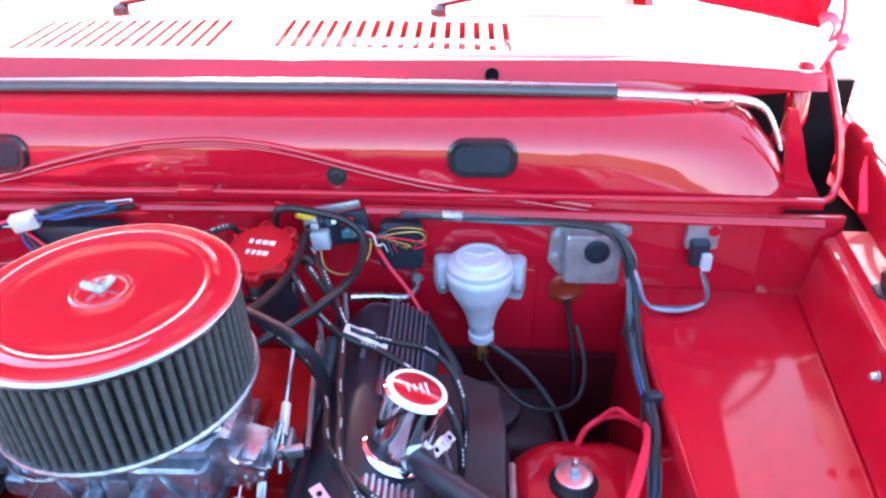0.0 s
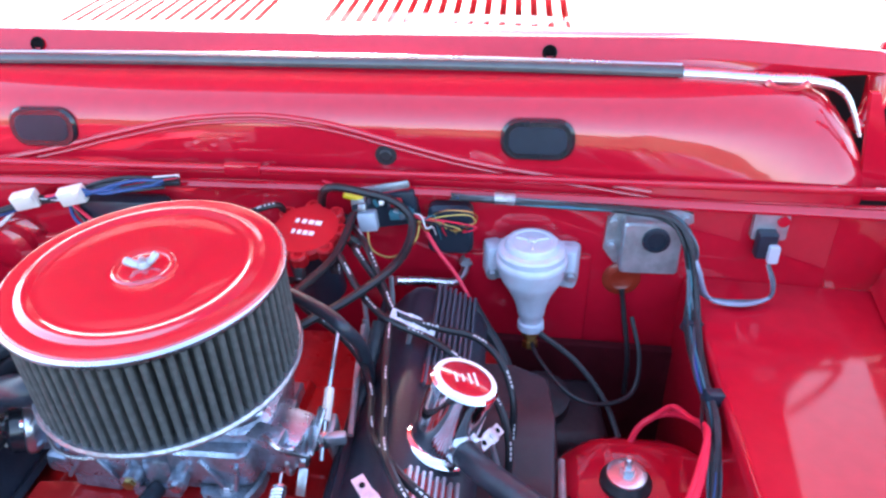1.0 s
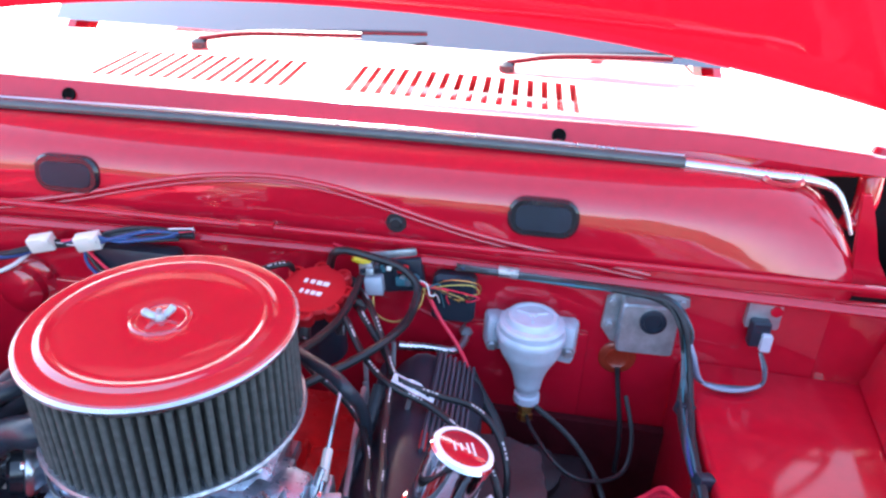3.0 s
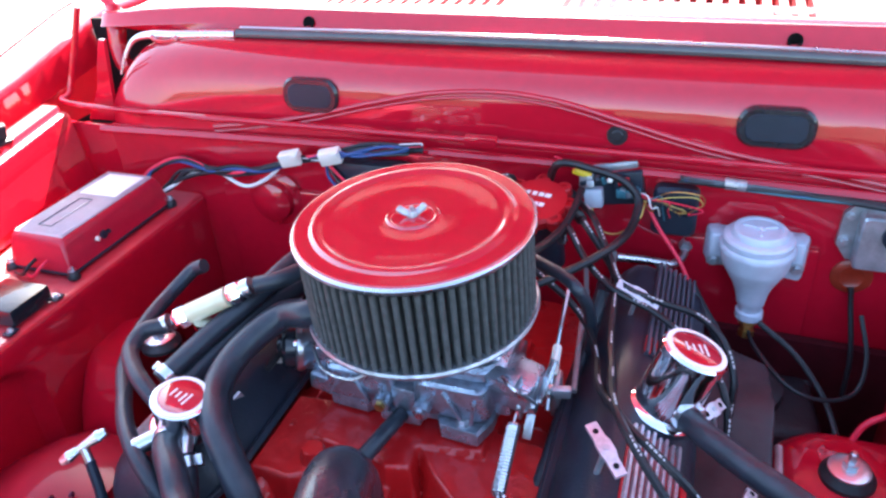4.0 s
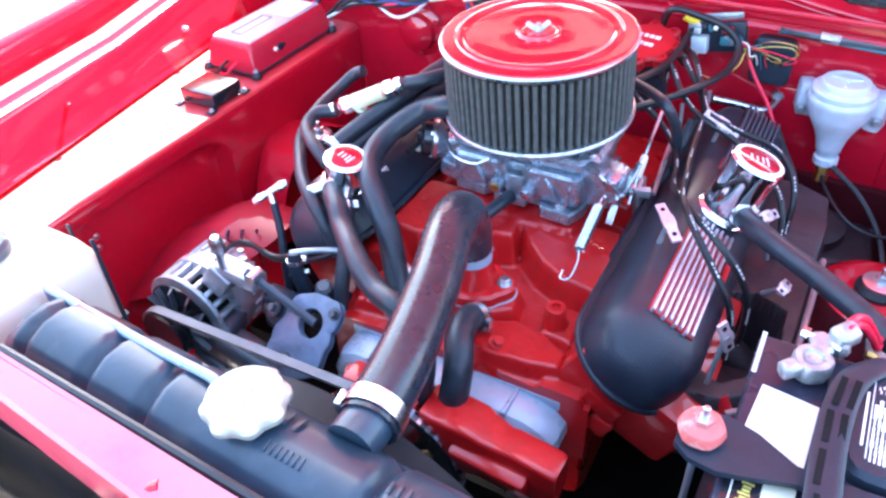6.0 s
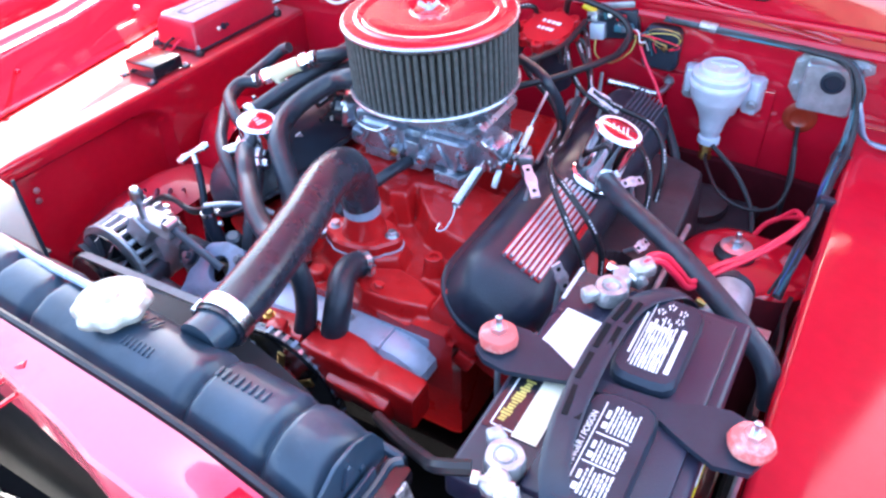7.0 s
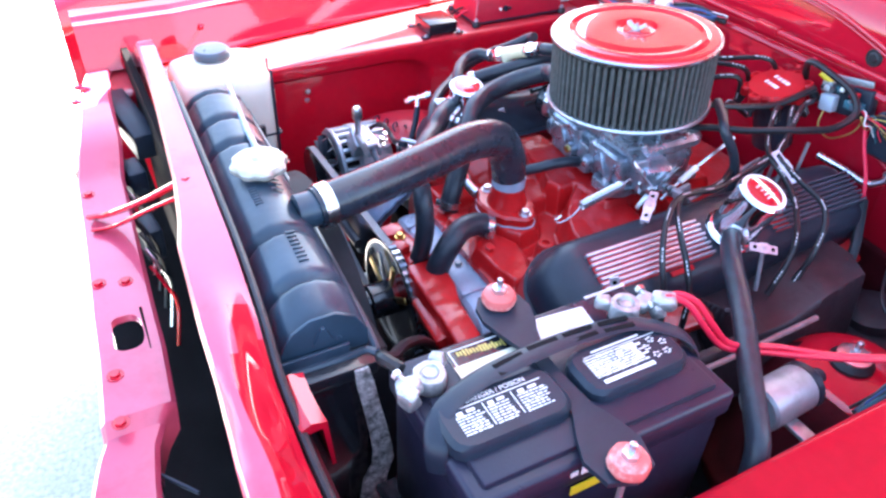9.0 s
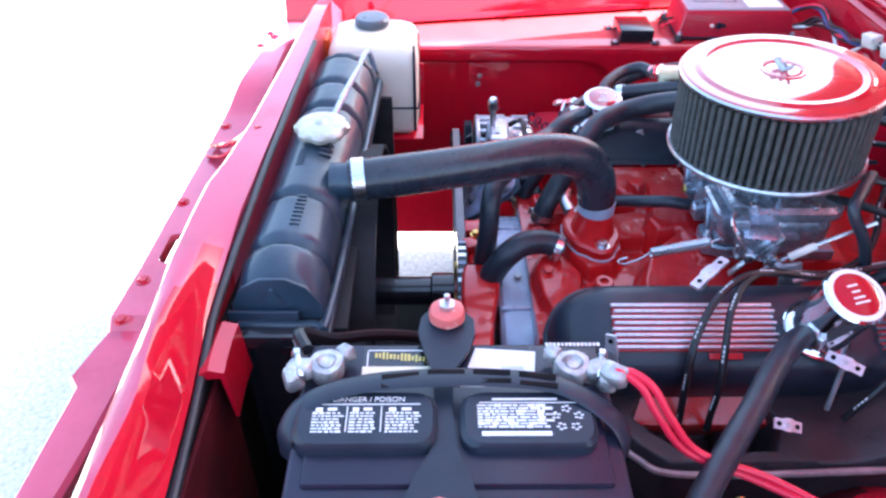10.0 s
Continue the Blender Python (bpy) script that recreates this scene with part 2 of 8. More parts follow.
def axis(at, to):
    """A pose whose z runs from at towards to."""
    q = (Vector(to) - Vector(at)).to_track_quat("Z", "Y").to_matrix().to_4x4()
    return Matrix.Translation(at) @ q


def rod(bm, a, b, r, n=12):
    length = (Vector(b) - Vector(a)).length
    return lathe(bm, [(r, 0), (r, length)], n, axis(a, b))


def smooth_path(pts, res=6):
    p = [Vector(q) for q in pts]
    p = [p[0] * 2 - p[1]] + p + [p[-1] * 2 - p[-2]]
    out = []
    for i in range(1, len(p) - 2):
        for k in range(res):
            t = k / res
            a, b, c, d = p[i - 1], p[i], p[i + 1], p[i + 2]
            out.append(0.5 * ((2 * b) + (c - a) * t + (2 * a - 5 * b + 4 * c - d) * t * t + (3 * b - a - 3 * c + d) * t ** 3))
    out.append(p[-2])
    return out


def tube(bm, pts, r, n=10, res=6, flat=1.0, smooth=True):
    """A round tube along a smooth line; r may be a list of radii for the given points."""
    path = smooth_path(pts, res) if smooth else [Vector(q) for q in pts]
    steps = len(path) - 1
    side = None
    rings = []
    for i, c in enumerate(path):
        d = (path[min(i + 1, steps)] - path[max(i - 1, 0)]).normalized()
        if side is None:
            side = d.orthogonal().normalized()
        side = (side - d * side.dot(d)).normalized()
        up = d.cross(side)
        if isinstance(r, (list, tuple)):
            f = i / steps * (len(r) - 1)
            k = min(int(f), len(r) - 2)
            rad = r[k] + (r[k + 1] - r[k]) * (f - k)
        else:
            rad = r
        rings.append([c + side * (rad * math.cos(2 * math.pi * j / n)) + up * (rad * flat * math.sin(2 * math.pi * j / n)) for j in range(n)])
    loft(bm, rings)
    return bm


def rounded(w, h, r, n=5):
    """The outline of a rounded rectangle round 0, 0."""
    out = []
    for cx, cy, a0 in ((w / 2 - r, h / 2 - r, 0), (-w / 2 + r, h / 2 - r, 90), (-w / 2 + r, -h / 2 + r, 180), (w / 2 - r, -h / 2 + r, 270)):
        for i in range(n + 1):
            a = radians(a0 + 90 * i / n)
            out.append((cx + r * math.cos(a), cy + r * math.sin(a)))
    return out


def plate(bm, outline, z0, z1, m=None, edge=0.0):
    """A flat piece from an outline, between heights z0 and z1 of m, its upper rim taken in by edge."""
    m = m if m is not None else Matrix.Identity(4)
    cx = sum(p[0] for p in outline) / len(outline)
    cy = sum(p[1] for p in outline) / len(outline)

    def ring(z, inset):
        ring_out = []
        for x, y in outline:
            d = math.hypot(x - cx, y - cy) or 1.0
            k = (d - inset) / d
            ring_out.append(m @ Vector((cx + (x - cx) * k, cy + (y - cy) * k, z)))
        return ring_out

    rings = [ring(z0, 0), ring(z1 - edge, 0), ring(z1, edge)] if edge else [ring(z0, 0), ring(z1, 0)]
    loft(bm, rings)
    return bm


def bolt(parent, at, to, r=0.006, h=0.005, material=None, name="bolt", washer=True):
    """A hexagon head on a washer, standing on at and pointing to to."""
    bm = B()
    m = axis(at, to)
    if washer:
        lathe(bm, [(r * 1.5, 0), (r * 1.5, 0.0012)], 16, m)
    lathe(bm, [(r, 0.0012), (r, h), (r * 0.85, h + 0.0008)], 6, m)
    return part(name, bm, material or STEEL, parent)


def clamp_ring(parent, at, to, r, width=0.011, material=None, label="bright steel worm-drive hose clamp"):
    bm = B()
    m = axis(at, to)
    lathe(bm, [(r, -width / 2), (r + 0.0012, -width / 2), (r + 0.0012, width / 2), (r, width / 2)], 24, m, caps=False)
    box(bm, m @ Vector((r + 0.003, 0, 0)), (0.007, 0.016, width), 0.001, m.to_3x3().to_4x4())
    return part("hose_clamp", bm, material or STEEL, parent, label)


# ---- ground ----
bm = B()
bmesh.ops.create_grid(bm, x_segments=8, y_segments=8, size=150)
ground = part("ground", bm, FLOOR, None)
tagged(ground, "pale sunlit concrete ground with fine grit", "ground", kind="structure")

# Unseen dark ring added all round to darken reflections, low and nearer ahead of the car.
bm = B()
rows_ = []
for i in range(120):
    a = 2 * math.pi * i / 120
    r = 26 + 2.5 * noise.noise((math.cos(a) * 3, math.sin(a) * 3, 0))
    r *= 1.0 - 0.74 * min(max((-math.sin(a) - 0.35) / 0.45, 0.0), 1.0)
    h = (3.2 if r > 14 else 1.5) + 1.0 * noise.noise((math.cos(a) * 9, math.sin(a) * 9, 5)) + 0.3 * noise.noise((math.cos(a) * 30, math.sin(a) * 30, 9))
    rows_.append([bm.verts.new(((r + d) * math.cos(a), (r + d) * math.sin(a), z)) for d, z in ((0.0, -0.1), (-0.6, h * 0.4), (0.0, h * 0.8), (1.2, h))])
for p, q in zip(rows_, rows_[1:] + rows_[:1]):
    ring_faces(bm, p, q, closed=False)
tagged(part("backdrop", bm, DARK_RING, None), "unseen dark ring added to darken reflections near the horizon", "backdrop", kind="structure")

# ---- car body ----
XC = 0.03          # middle of the car
APRON_R, APRON_L = 0.59, -0.550
SHELF = 0.75       # height of the apron shelves
WALL_R, WALL_L = 0.824, -0.764
LIP = 0.862


def wall_x(side, y):
    """The outer wall of a shelf; the bay widens towards the windscreen."""
    return (WALL_R if side > 0 else WALL_L) + side * 0.16 * max(y, -0.6)


def crown_z(side, y):
    """The foot of the fender's crown, rising towards the windscreen."""
    return LIP + (0.02 if side > 0 else 0.08) * max(0.0, y + 0.10) - (0.014 if side > 0 else 0.0)


def lip_z(side, y):
    """The height of the lip on top of that wall; it stays low on the battery's side."""
    return 0.846 if side > 0 else crown_z(side, y)


body = thing("car_body", (XC, 0, 0), "glossy red car body with its hood raised and engine bay open", "car")

# Cowl: the rounded plenum in front of the windscreen.
COWL = [(0.346, 0.862), (0.351, 0.885), (0.353, 0.905), (0.3545, 0.930), (0.357, 0.952), (0.3605, 0.966), (0.366, 0.978), (0.373, 0.988), (0.384, 0.998), (0.402, 1.007), (0.425, 1.011), (0.445, 1.010), (0.450, 1.013), (0.457, 1.025), (0.461, 1.028), (0.468, 1.044), (0.472, 1.0495), (0.478, 1.051), (0.525, 1.044)]


def cowl_y(z, x=0.03):
    """The plenum's front face at height z, which leans back towards the ends."""
    lean = 0.34 * abs((x - XC) / 0.78) ** 3 * min(max(0.0, z - 0.89), 0.09)
    for (y0, z0), (y1, z1) in zip(COWL, COWL[1:]):
        if z0 <= z <= z1:
            return y0 + (y1 - y0) * (z - z0) / (z1 - z0) + lean
    return COWL[-1][0]


bm = B()
X0, X1 = -0.742, 0.822
stations = [X0 + d for d in (0.0, 0.006, 0.016, 0.032, 0.055)] + [X0 + 0.055 + (X1 - X0 - 0.11) * i / 24 for i in range(1, 24)] + [X1 - d for d in (0.055, 0.032, 0.016, 0.006, 0.0)]
rows_ = []
for x in stations:
    d = min(x - X0, X1 - x)
    pull = 0.055 * (1 - math.sqrt(max(0.0, 1 - (1 - min(d / 0.055, 1.0)) ** 2)))
    low = 0.035 * max(0.0, 1 - d / 0.25) ** 2
    end = max(0.0, 1 - d / 0.12) * (1 if x > XC else -1)
    lean = 0.34 * abs((x - XC) / 0.78) ** 3
    rows_.append([bm.verts.new((x + end * (0.055 if z > 1.02 else -0.052 * max(0.0, (z - 0.885) / 0.125) ** 1.4), min(y + pull * (1.0 if z < 1.015 else 0.2) + (lean * min(max(0.0, z - 0.89), 0.09) if z < 1.0 else lean * 0.09 * max(0.0, (1.02 - z) / 0.02) if z < 1.02 else 0.0), 0.525), z - low * max(0.0, (z - 0.9) / 0.13) * (1 if z < 1.013 else 0.5))) for y, z in COWL])
for a, b in zip(rows_, rows_[1:]):
    ring_faces(bm, a, b, closed=False)
part("cowl_plenum", bm, RED, body, "rounded glossy red cowl plenum")

# Panel with two rows of air slots, then the strip up to the windscreen.
bm = B()
xs = [X0 - 0.055]
slots = []
for first, count in ((-0.385, 14), (0.045, 16)):
    for i in range(count):
        x = first + 0.0245 * i
        slots.append(len(xs))
        xs += [x, x + 0.0115]
xs.append(X1 + 0.055)
ys = [(0.525, 1.044), (0.572, 1.040), (0.735, 1.046), (0.800, 1.052), (0.86, 1.060)]
grid = [[bm.verts.new((x, y, z - 0.02 * ((x - XC) / 0.8) ** 2)) for y, z in ys] for x in xs]
for i in range(len(xs) - 1):
    for j in range(len(ys) - 1):
        if not (i in slots and j == 1):
            bm.faces.new((grid[i][j], grid[i + 1][j], grid[i + 1][j + 1], grid[i][j + 1]))
rim = [e for e in bm.edges if e.is_boundary and 0.565 < min(v.co.y for v in e.verts) and max(v.co.y for v in e.verts) < 0.745 and X0 < e.verts[0].co.x < X1]
down = [v for v in bmesh.ops.extrude_edge_only(bm, edges=rim)["geom"] if isinstance(v, bmesh.types.BMVert)]
bmesh.ops.translate(bm, verts=down, vec=(0, 0, -0.030))
part("cowl_grille", bm, RED_GLARE, body, "red cowl top with two rows of air slots", angle=25)
# Floor painted near-black for the shade inside the slots.
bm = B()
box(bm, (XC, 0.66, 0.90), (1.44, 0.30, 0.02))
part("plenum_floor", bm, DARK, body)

# Rubber seal along the cowl, and its two plugs, two oval covers and the pressed ridge.
bm = B()
tube(bm, [(-0.475, 0.430, 1.018), (-0.2, 0.433, 1.020), (0.05, 0.434, 1.020), (0.3, 0.433, 1.020), (0.565, 0.430, 1.017)], 0.0085, 12, flat=0.8)
part("hood_seal", bm, SEAL_RUBBER, body, "grey rubber seal strip along the cowl")
bm = B()
tube(bm, [(-0.475, 0.4415, 1.0235), (-0.2, 0.4445, 1.0255), (0.05, 0.4455, 1.0255), (0.3, 0.4445, 1.0255), (0.565, 0.4415, 1.0225)], 0.0028, 10)
part("seal_trim", bm, STEEL, body, "thin bright trim along the seal")
for side in (1, -1):
    run = [(0.560, 0.431, 1.0155), (0.620, 0.430, 1.0135), (0.680, 0.429, 1.0105), (0.725, 0.428, 1.0095), (0.758, 0.427, 1.004), (0.778, 0.424, 0.992), (0.792, 0.416, 0.968), (0.803, 0.408, 0.940)]
    # Red flange given bright steel, so that its glare is in the material.
    bm = B()
    tube(bm, [(x if side > 0 else 0.080 - x, y, z) for x, y, z in run], [0.0085, 0.0085, 0.008, 0.008, 0.007, 0.005, 0.004, 0.003], 12, 8, flat=0.75)
    part("seal_rail", bm, STEEL, body, "flange beyond the seal, made bright for the glare on it")
    # Raised ring that draws a looped reflection seen on the paint.
    bm = B()
    lathe(bm, [(0.016, 0.0), (0.020, 0.004), (0.024, 0.004), (0.028, 0.0)], 28, Matrix.Translation((0.700 if side > 0 else -0.620, 0.424, 1.0075)) @ pose(0, 0, 0, 35, 0, 0) @ Matrix.Diagonal((1.1, 0.5, 1, 1)), caps=False)
    part("pressed_loop", bm, RED_GLARE, body)
for x in (-0.353, 0.389):
    bm = B()
    lathe(bm, [(0.0001, 0.0), (0.0075, 0.0), (0.0085, 0.003), (0.010, 0.003), (0.0105, 0.0)], 20, axis((x, 0.4605, 1.031), (x, 0.36, 1.075)))
    part("plug", bm, DARK, body, "small black rubber plug")
for x in (-0.310, 0.3755):
    z = 0.945
    m = Matrix.Translation((x, cowl_y(z, x) - 0.001, z)) @ pose(0, 0, 0, 84, 0, 0)
    bm = B()
    plate(bm, rounded(0.098, 0.056, 0.024, 6), -0.006, 0.006, m, 0.004)
    cover = part("cowl_cover", bm, BLACK_GLOSS, body, "black oval rubber cover on the cowl")
    bm = B()
    plate(bm, rounded(0.076, 0.036, 0.014, 6), 0.006, 0.0075, m, 0.001)
    part("cover_panel", bm, BLACK_PLASTIC, cover)
bm = B()
arch = [(-0.50, 0.880), (-0.392, 0.896), (-0.30, 0.915), (-0.213, 0.938), (-0.11, 0.960), (-0.006, 0.968), (0.07, 0.963), (0.124, 0.953), (0.19, 0.936), (0.262, 0.918), (0.33, 0.905), (0.42, 0.893), (0.53, 0.878)]
tube(bm, [(x, cowl_y(z, x) - 0.001, z) for x, z in arch], 0.0042, 8)
part("pressed_ridge", bm, RED, body)
bm = B()
lower = [(x, cowl_y(max(z - 0.008, 0.863), x) - 0.0005, max(z - 0.008, 0.863)) for x, z in arch]
tube(bm, lower, 0.0028, 8)
part("pressed_ridge", bm, RED, body)
bm = B()
lathe(bm, [(0.0001, 0.004), (0.007, 0.004), (0.009, 0.002), (0.014, 0.002), (0.015, 0.0)], 20, axis((0.172, cowl_y(0.918), 0.918), (0.172, 0.0, 0.918)))
part("plug", bm, RUBBER, body, "small black rubber plug")

# Firewall with its folded lip, and the red brace rod in front of the cowl.
bm = B()
box(bm, (XC, 0.350, 0.56), (1.50, 0.012, 0.62), 0.002)
for x0, x1 in ((-0.50, -0.30), (0.28, 0.46)):
    box(bm, ((x0 + x1) / 2, 0.341, 0.66), (x1 - x0, 0.012, 0.24), 0.005)
part("firewall", bm, RED, body, "red firewall behind the engine")
# Made-up sheet that darkens the firewall where shade gathers low down.
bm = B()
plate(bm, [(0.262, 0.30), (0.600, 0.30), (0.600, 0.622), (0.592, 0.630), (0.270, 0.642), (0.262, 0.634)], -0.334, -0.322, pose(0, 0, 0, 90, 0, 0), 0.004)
part("insulation_pad", bm, RED_SHADED, body, "dark red sheet painting the shade low on the firewall")
bm = B()
tube(bm, [(-0.735, 0.338, 0.862), (-0.4, 0.333, 0.872), (0.0, 0.331, 0.878), (0.4, 0.333, 0.872), (0.855, 0.338, 0.858)], 0.0075, 8, flat=0.7)
part("firewall_lip", bm, RED, body)
bm = B()
tube(bm, [(-0.770, 0.400, 1.06), (-0.795, 0.385, 0.98), (-0.812, 0.368, 0.918), (-0.800, 0.350, 0.900), (-0.5, 0.335, 0.901), (-0.02, 0.325, 0.905)], 0.0055, 10)
part("brace_rod", bm, RED, body, "red painted brace rod")
bm = B()
tube(bm, [(-0.03, 0.325, 0.905), (0.4, 0.333, 0.898), (0.80, 0.345, 0.890), (0.855, 0.355, 0.886), (0.872, 0.366, 0.905), (0.868, 0.385, 0.97), (0.850, 0.41, 1.04), (0.848, 0.43, 1.06)], 0.0055, 10)
part("brace_rod", bm, RED, body, "red painted brace rod bent up to the hinge")
bm = B()
box(bm, (-0.02, 0.325, 0.905), (0.05, 0.014, 0.016), 0.003)
part("brace_bracket", bm, RED, body)


# Aprons with their shelves, and the fenders outside them.
def apron(side, edge, name):
    """side is 1 or -1; edge is the shelf's inner edge."""
    bm = B()
    ys_ = [-0.78 + 0.01 * i for i in range(113)]
    prof = [(0.0, 0.25), (0.0, 0.55), (0.0, 0.62), (0.0, 0.640), (0.0, 0.655), (0.0, 0.667), (0.0, 0.679), (0.0, 0.690), (0.0, 0.698), (0.0, 0.705), (0.0, 0.711), (0.0, 0.717), (0.0, 0.730), (0.001, 0.742), (0.004, 0.7475), (0.010, SHELF)]
    rows_ = []
    for y in ys_:
        wall, lip = wall_x(side, y), lip_z(side, y)
        row = []
        for d, z in prof:
            # the pressed-in panel ahead of the shock tower
            u = min(max((-0.080 - y) / 0.018, 0.0), 1.0)
            v = min(max((0.719 - z) / 0.012, 0.0), 1.0)
            corner = min(max((math.hypot(max(y + 0.16, 0), max(z - 0.63, 0)) - 0.075) / 0.014, 0.0), 1.0) if y > -0.16 and z > 0.63 else 0.0
            dent = 0.020 * min(u, v) * (1 - corner)
            row.append((edge + side * (d + dent), y, z))
        width = abs(wall - edge)
        fall = -0.012 if side > 0 else 0.006
        for k in (0.3, 0.6, 0.85, 0.94):
            row.append((edge + side * width * k, y, SHELF + fall * k))
        for d, z in ((-0.034, SHELF + fall + 0.006), (-0.028, SHELF + fall + 0.018), (-0.016, lip - 0.020), (-0.012, lip - 0.012), (-0.002, lip - 0.009), (0.002, lip - 0.004), (0.006, lip), (0.044, lip)):
            row.append((wall + side * d, y, z))
        rows_.append([bm.verts.new(p) for p in row])
    for a, b in zip(rows_, rows_[1:]):
        ring_faces(bm, a, b, closed=False)
    ap = part(name, bm, RED, body, "red inner fender with a flat shelf", angle=40)
    # Far shelf and both lips take the glare copy, the other shelf the muted one.
    ap.data.materials.append(RED_GLARE)
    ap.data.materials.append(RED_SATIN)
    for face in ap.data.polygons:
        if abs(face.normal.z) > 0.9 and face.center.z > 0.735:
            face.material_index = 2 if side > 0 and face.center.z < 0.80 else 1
    for y in (-0.55, -0.25, 0.06):
        at = (wall_x(side, y) - side * 0.022, y, 0.815)
        bolt(ap, at, (at[0] - side, y, 0.815), 0.0042, 0.008, ZINC if y > 0 else RED)
    return ap


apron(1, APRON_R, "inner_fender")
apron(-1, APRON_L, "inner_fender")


def fender(side, name):
    bm = B()
    prof = [(0.043, 0.0), (0.045, 0.008), (0.049, 0.044), (0.054, 0.053), (0.066, 0.060), (0.10, 0.072), (0.14, 0.066), (0.168, 0.035), (0.180, -0.02), (0.184, -0.10), (0.176, -0.30), (0.150, -0.50)]
    rows_ = []
    for i in range(31):
        y = -0.80 + 1.77 * i / 30
        drop = 0.05 * max(0.0, (-0.5 - y) / 0.30) ** 2
        rows_.append([bm.verts.new((wall_x(side, min(y, 0.6)) + side * d, y, (crown_z(side, min(y, 0.6)) if z > 0.01 else lip_z(side, min(y, 0.6))) + 0.10 * min(max(0.0, y - 0.3), 0.3) * (1 if z > 0.01 else 0) + z - drop)) for d, z in prof])
    for a, b in zip(rows_, rows_[1:]):
        ring_faces(bm, a, b, closed=False)
    return part(name, bm, RED, body, "glossy red front fender", angle=40)


fender(1, "fender")
fender(-1, "fender")
for side, y in ((1, 0.180), (-1, 0.20)):
    bm = B()
    m = Matrix.Translation((wall_x(side, y) + side * 0.024, y, lip_z(side, y))) @ pose(0, 0, 0, 0, 0, 20)
    lathe(bm, [(0.024, 0.0), (0.024, 0.004), (0.016, 0.007), (0.019, 0.024), (0.0175, 0.028), (0.012, 0.029)], 6, m)
    part("hood_bumper", bm, RUBBER, body, "black rubber hood bumper")
# Corner panels that close the bay behind the aprons, with black sheets for the shaded hinge pockets.
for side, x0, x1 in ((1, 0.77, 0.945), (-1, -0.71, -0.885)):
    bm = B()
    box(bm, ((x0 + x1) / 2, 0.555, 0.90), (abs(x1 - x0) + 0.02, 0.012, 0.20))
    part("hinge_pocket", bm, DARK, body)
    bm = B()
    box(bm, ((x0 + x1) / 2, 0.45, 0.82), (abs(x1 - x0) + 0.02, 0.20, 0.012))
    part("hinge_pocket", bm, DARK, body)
    bm = B()
    box(bm, ((x0 + x1) / 2 - side * 0.03, 0.352, 0.785), (abs(x1 - x0) - 0.05, 0.010, 0.160), 0.002)
    part("corner_panel", bm, RED, body)
    # web that ties the cowl's end to the corner panel
    bm = B()
    web = [(side * -0.002, 0.0), (side * 0.058, 0.0), (side * 0.052, 0.012), (side * 0.020, 0.060), (side * 0.004, 0.105), (side * -0.014, 0.150), (side * -0.026, 0.150)]
    plate(bm, web if side > 0 else web[::-1], -0.004, 0.004, Matrix.Translation((0.812 if side > 0 else -0.735, 0.378, 0.862)) @ pose(0, 0, 0, 90, 0, 0), 0.001)
    part("cowl_web", bm, RED, body, "red sheet web at the cowl's end")

# Shock towers.
for side, tx in ((1, 0.488), (-1, -0.452)):
    edge = APRON_R if side > 0 else APRON_L
    bm = B()
    rings = []
    for z, w, out in ((0.40, 0.140, 0.0), (0.50, 0.130, 0.0), (0.56, 0.116, 0.0), (0.60, 0.100, 0.0), (0.628, 0.082, 0.0), (0.642, 0.066, 0.0), (0.649, 0.048, 0.0)):
        ring = []
        for i in range(28):
            a = 2 * math.pi * i / 28
            x = tx + side * w * math.cos(a)
            if side * math.cos(a) > 0:
                x = tx + (edge - tx + side * 0.012) * abs(math.cos(a)) ** 0.4
            ring.append((x, 0.05 + w * 1.15 * math.sin(a), z))
        rings.append(ring)
    loft(bm, rings)
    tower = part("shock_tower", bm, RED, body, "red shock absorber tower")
    # Front half of this tower has its shade painted on.
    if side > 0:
        tower.data.materials.append(RED_SHADED)
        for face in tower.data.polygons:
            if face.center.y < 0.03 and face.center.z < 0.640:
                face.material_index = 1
    bm = B()
    lathe(bm, [(0.030, 0.0), (0.030, 0.006), (0.024, 0.014), (0.020, 0.014)], 24, Matrix.Translation((tx, 0.05, 0.648)))
    part("bushing", bm, RUBBER, tower, "black rubber shock bushing")
    bm = B()
    lathe(bm, [(0.023, 0.0), (0.023, 0.003), (0.018, 0.005), (0.010, 0.0052)], 24, Matrix.Translation((tx, 0.05, 0.6622)))
    lathe(bm, [(0.009, 0.0), (0.009, 0.009)], 6, Matrix.Translation((tx, 0.05, 0.667)))
    lathe(bm, [(0.0045, 0.0), (0.0045, 0.013), (0.003, 0.015)], 12, Matrix.Translation((tx, 0.05, 0.675)))
    part("shock_nut", bm, STEEL, tower, "bright steel nut and cupped washer")

# Made-up black sheet that stands for the dark of the apron's lower wall.
bm = B()
loft(bm, [[(0.584 + dx + 0.003 * math.sin(y * 40), y, z) for dx, z in ((0.0, 0.42), (0.0, 0.60), (0.0, 0.652 + 0.006 * math.sin(y * 23)), (-0.006, 0.652 + 0.006 * math.sin(y * 23)), (-0.008, 0.60), (-0.010, 0.42))] for y in [-0.25 + 0.02 * i for i in range(13)]])
part("splash_flap", bm, RUBBER, body, "black sheet added to darken the apron below the shelf")

# Rounded pressing that runs from the far tower forward.
bm = B()
rings = []
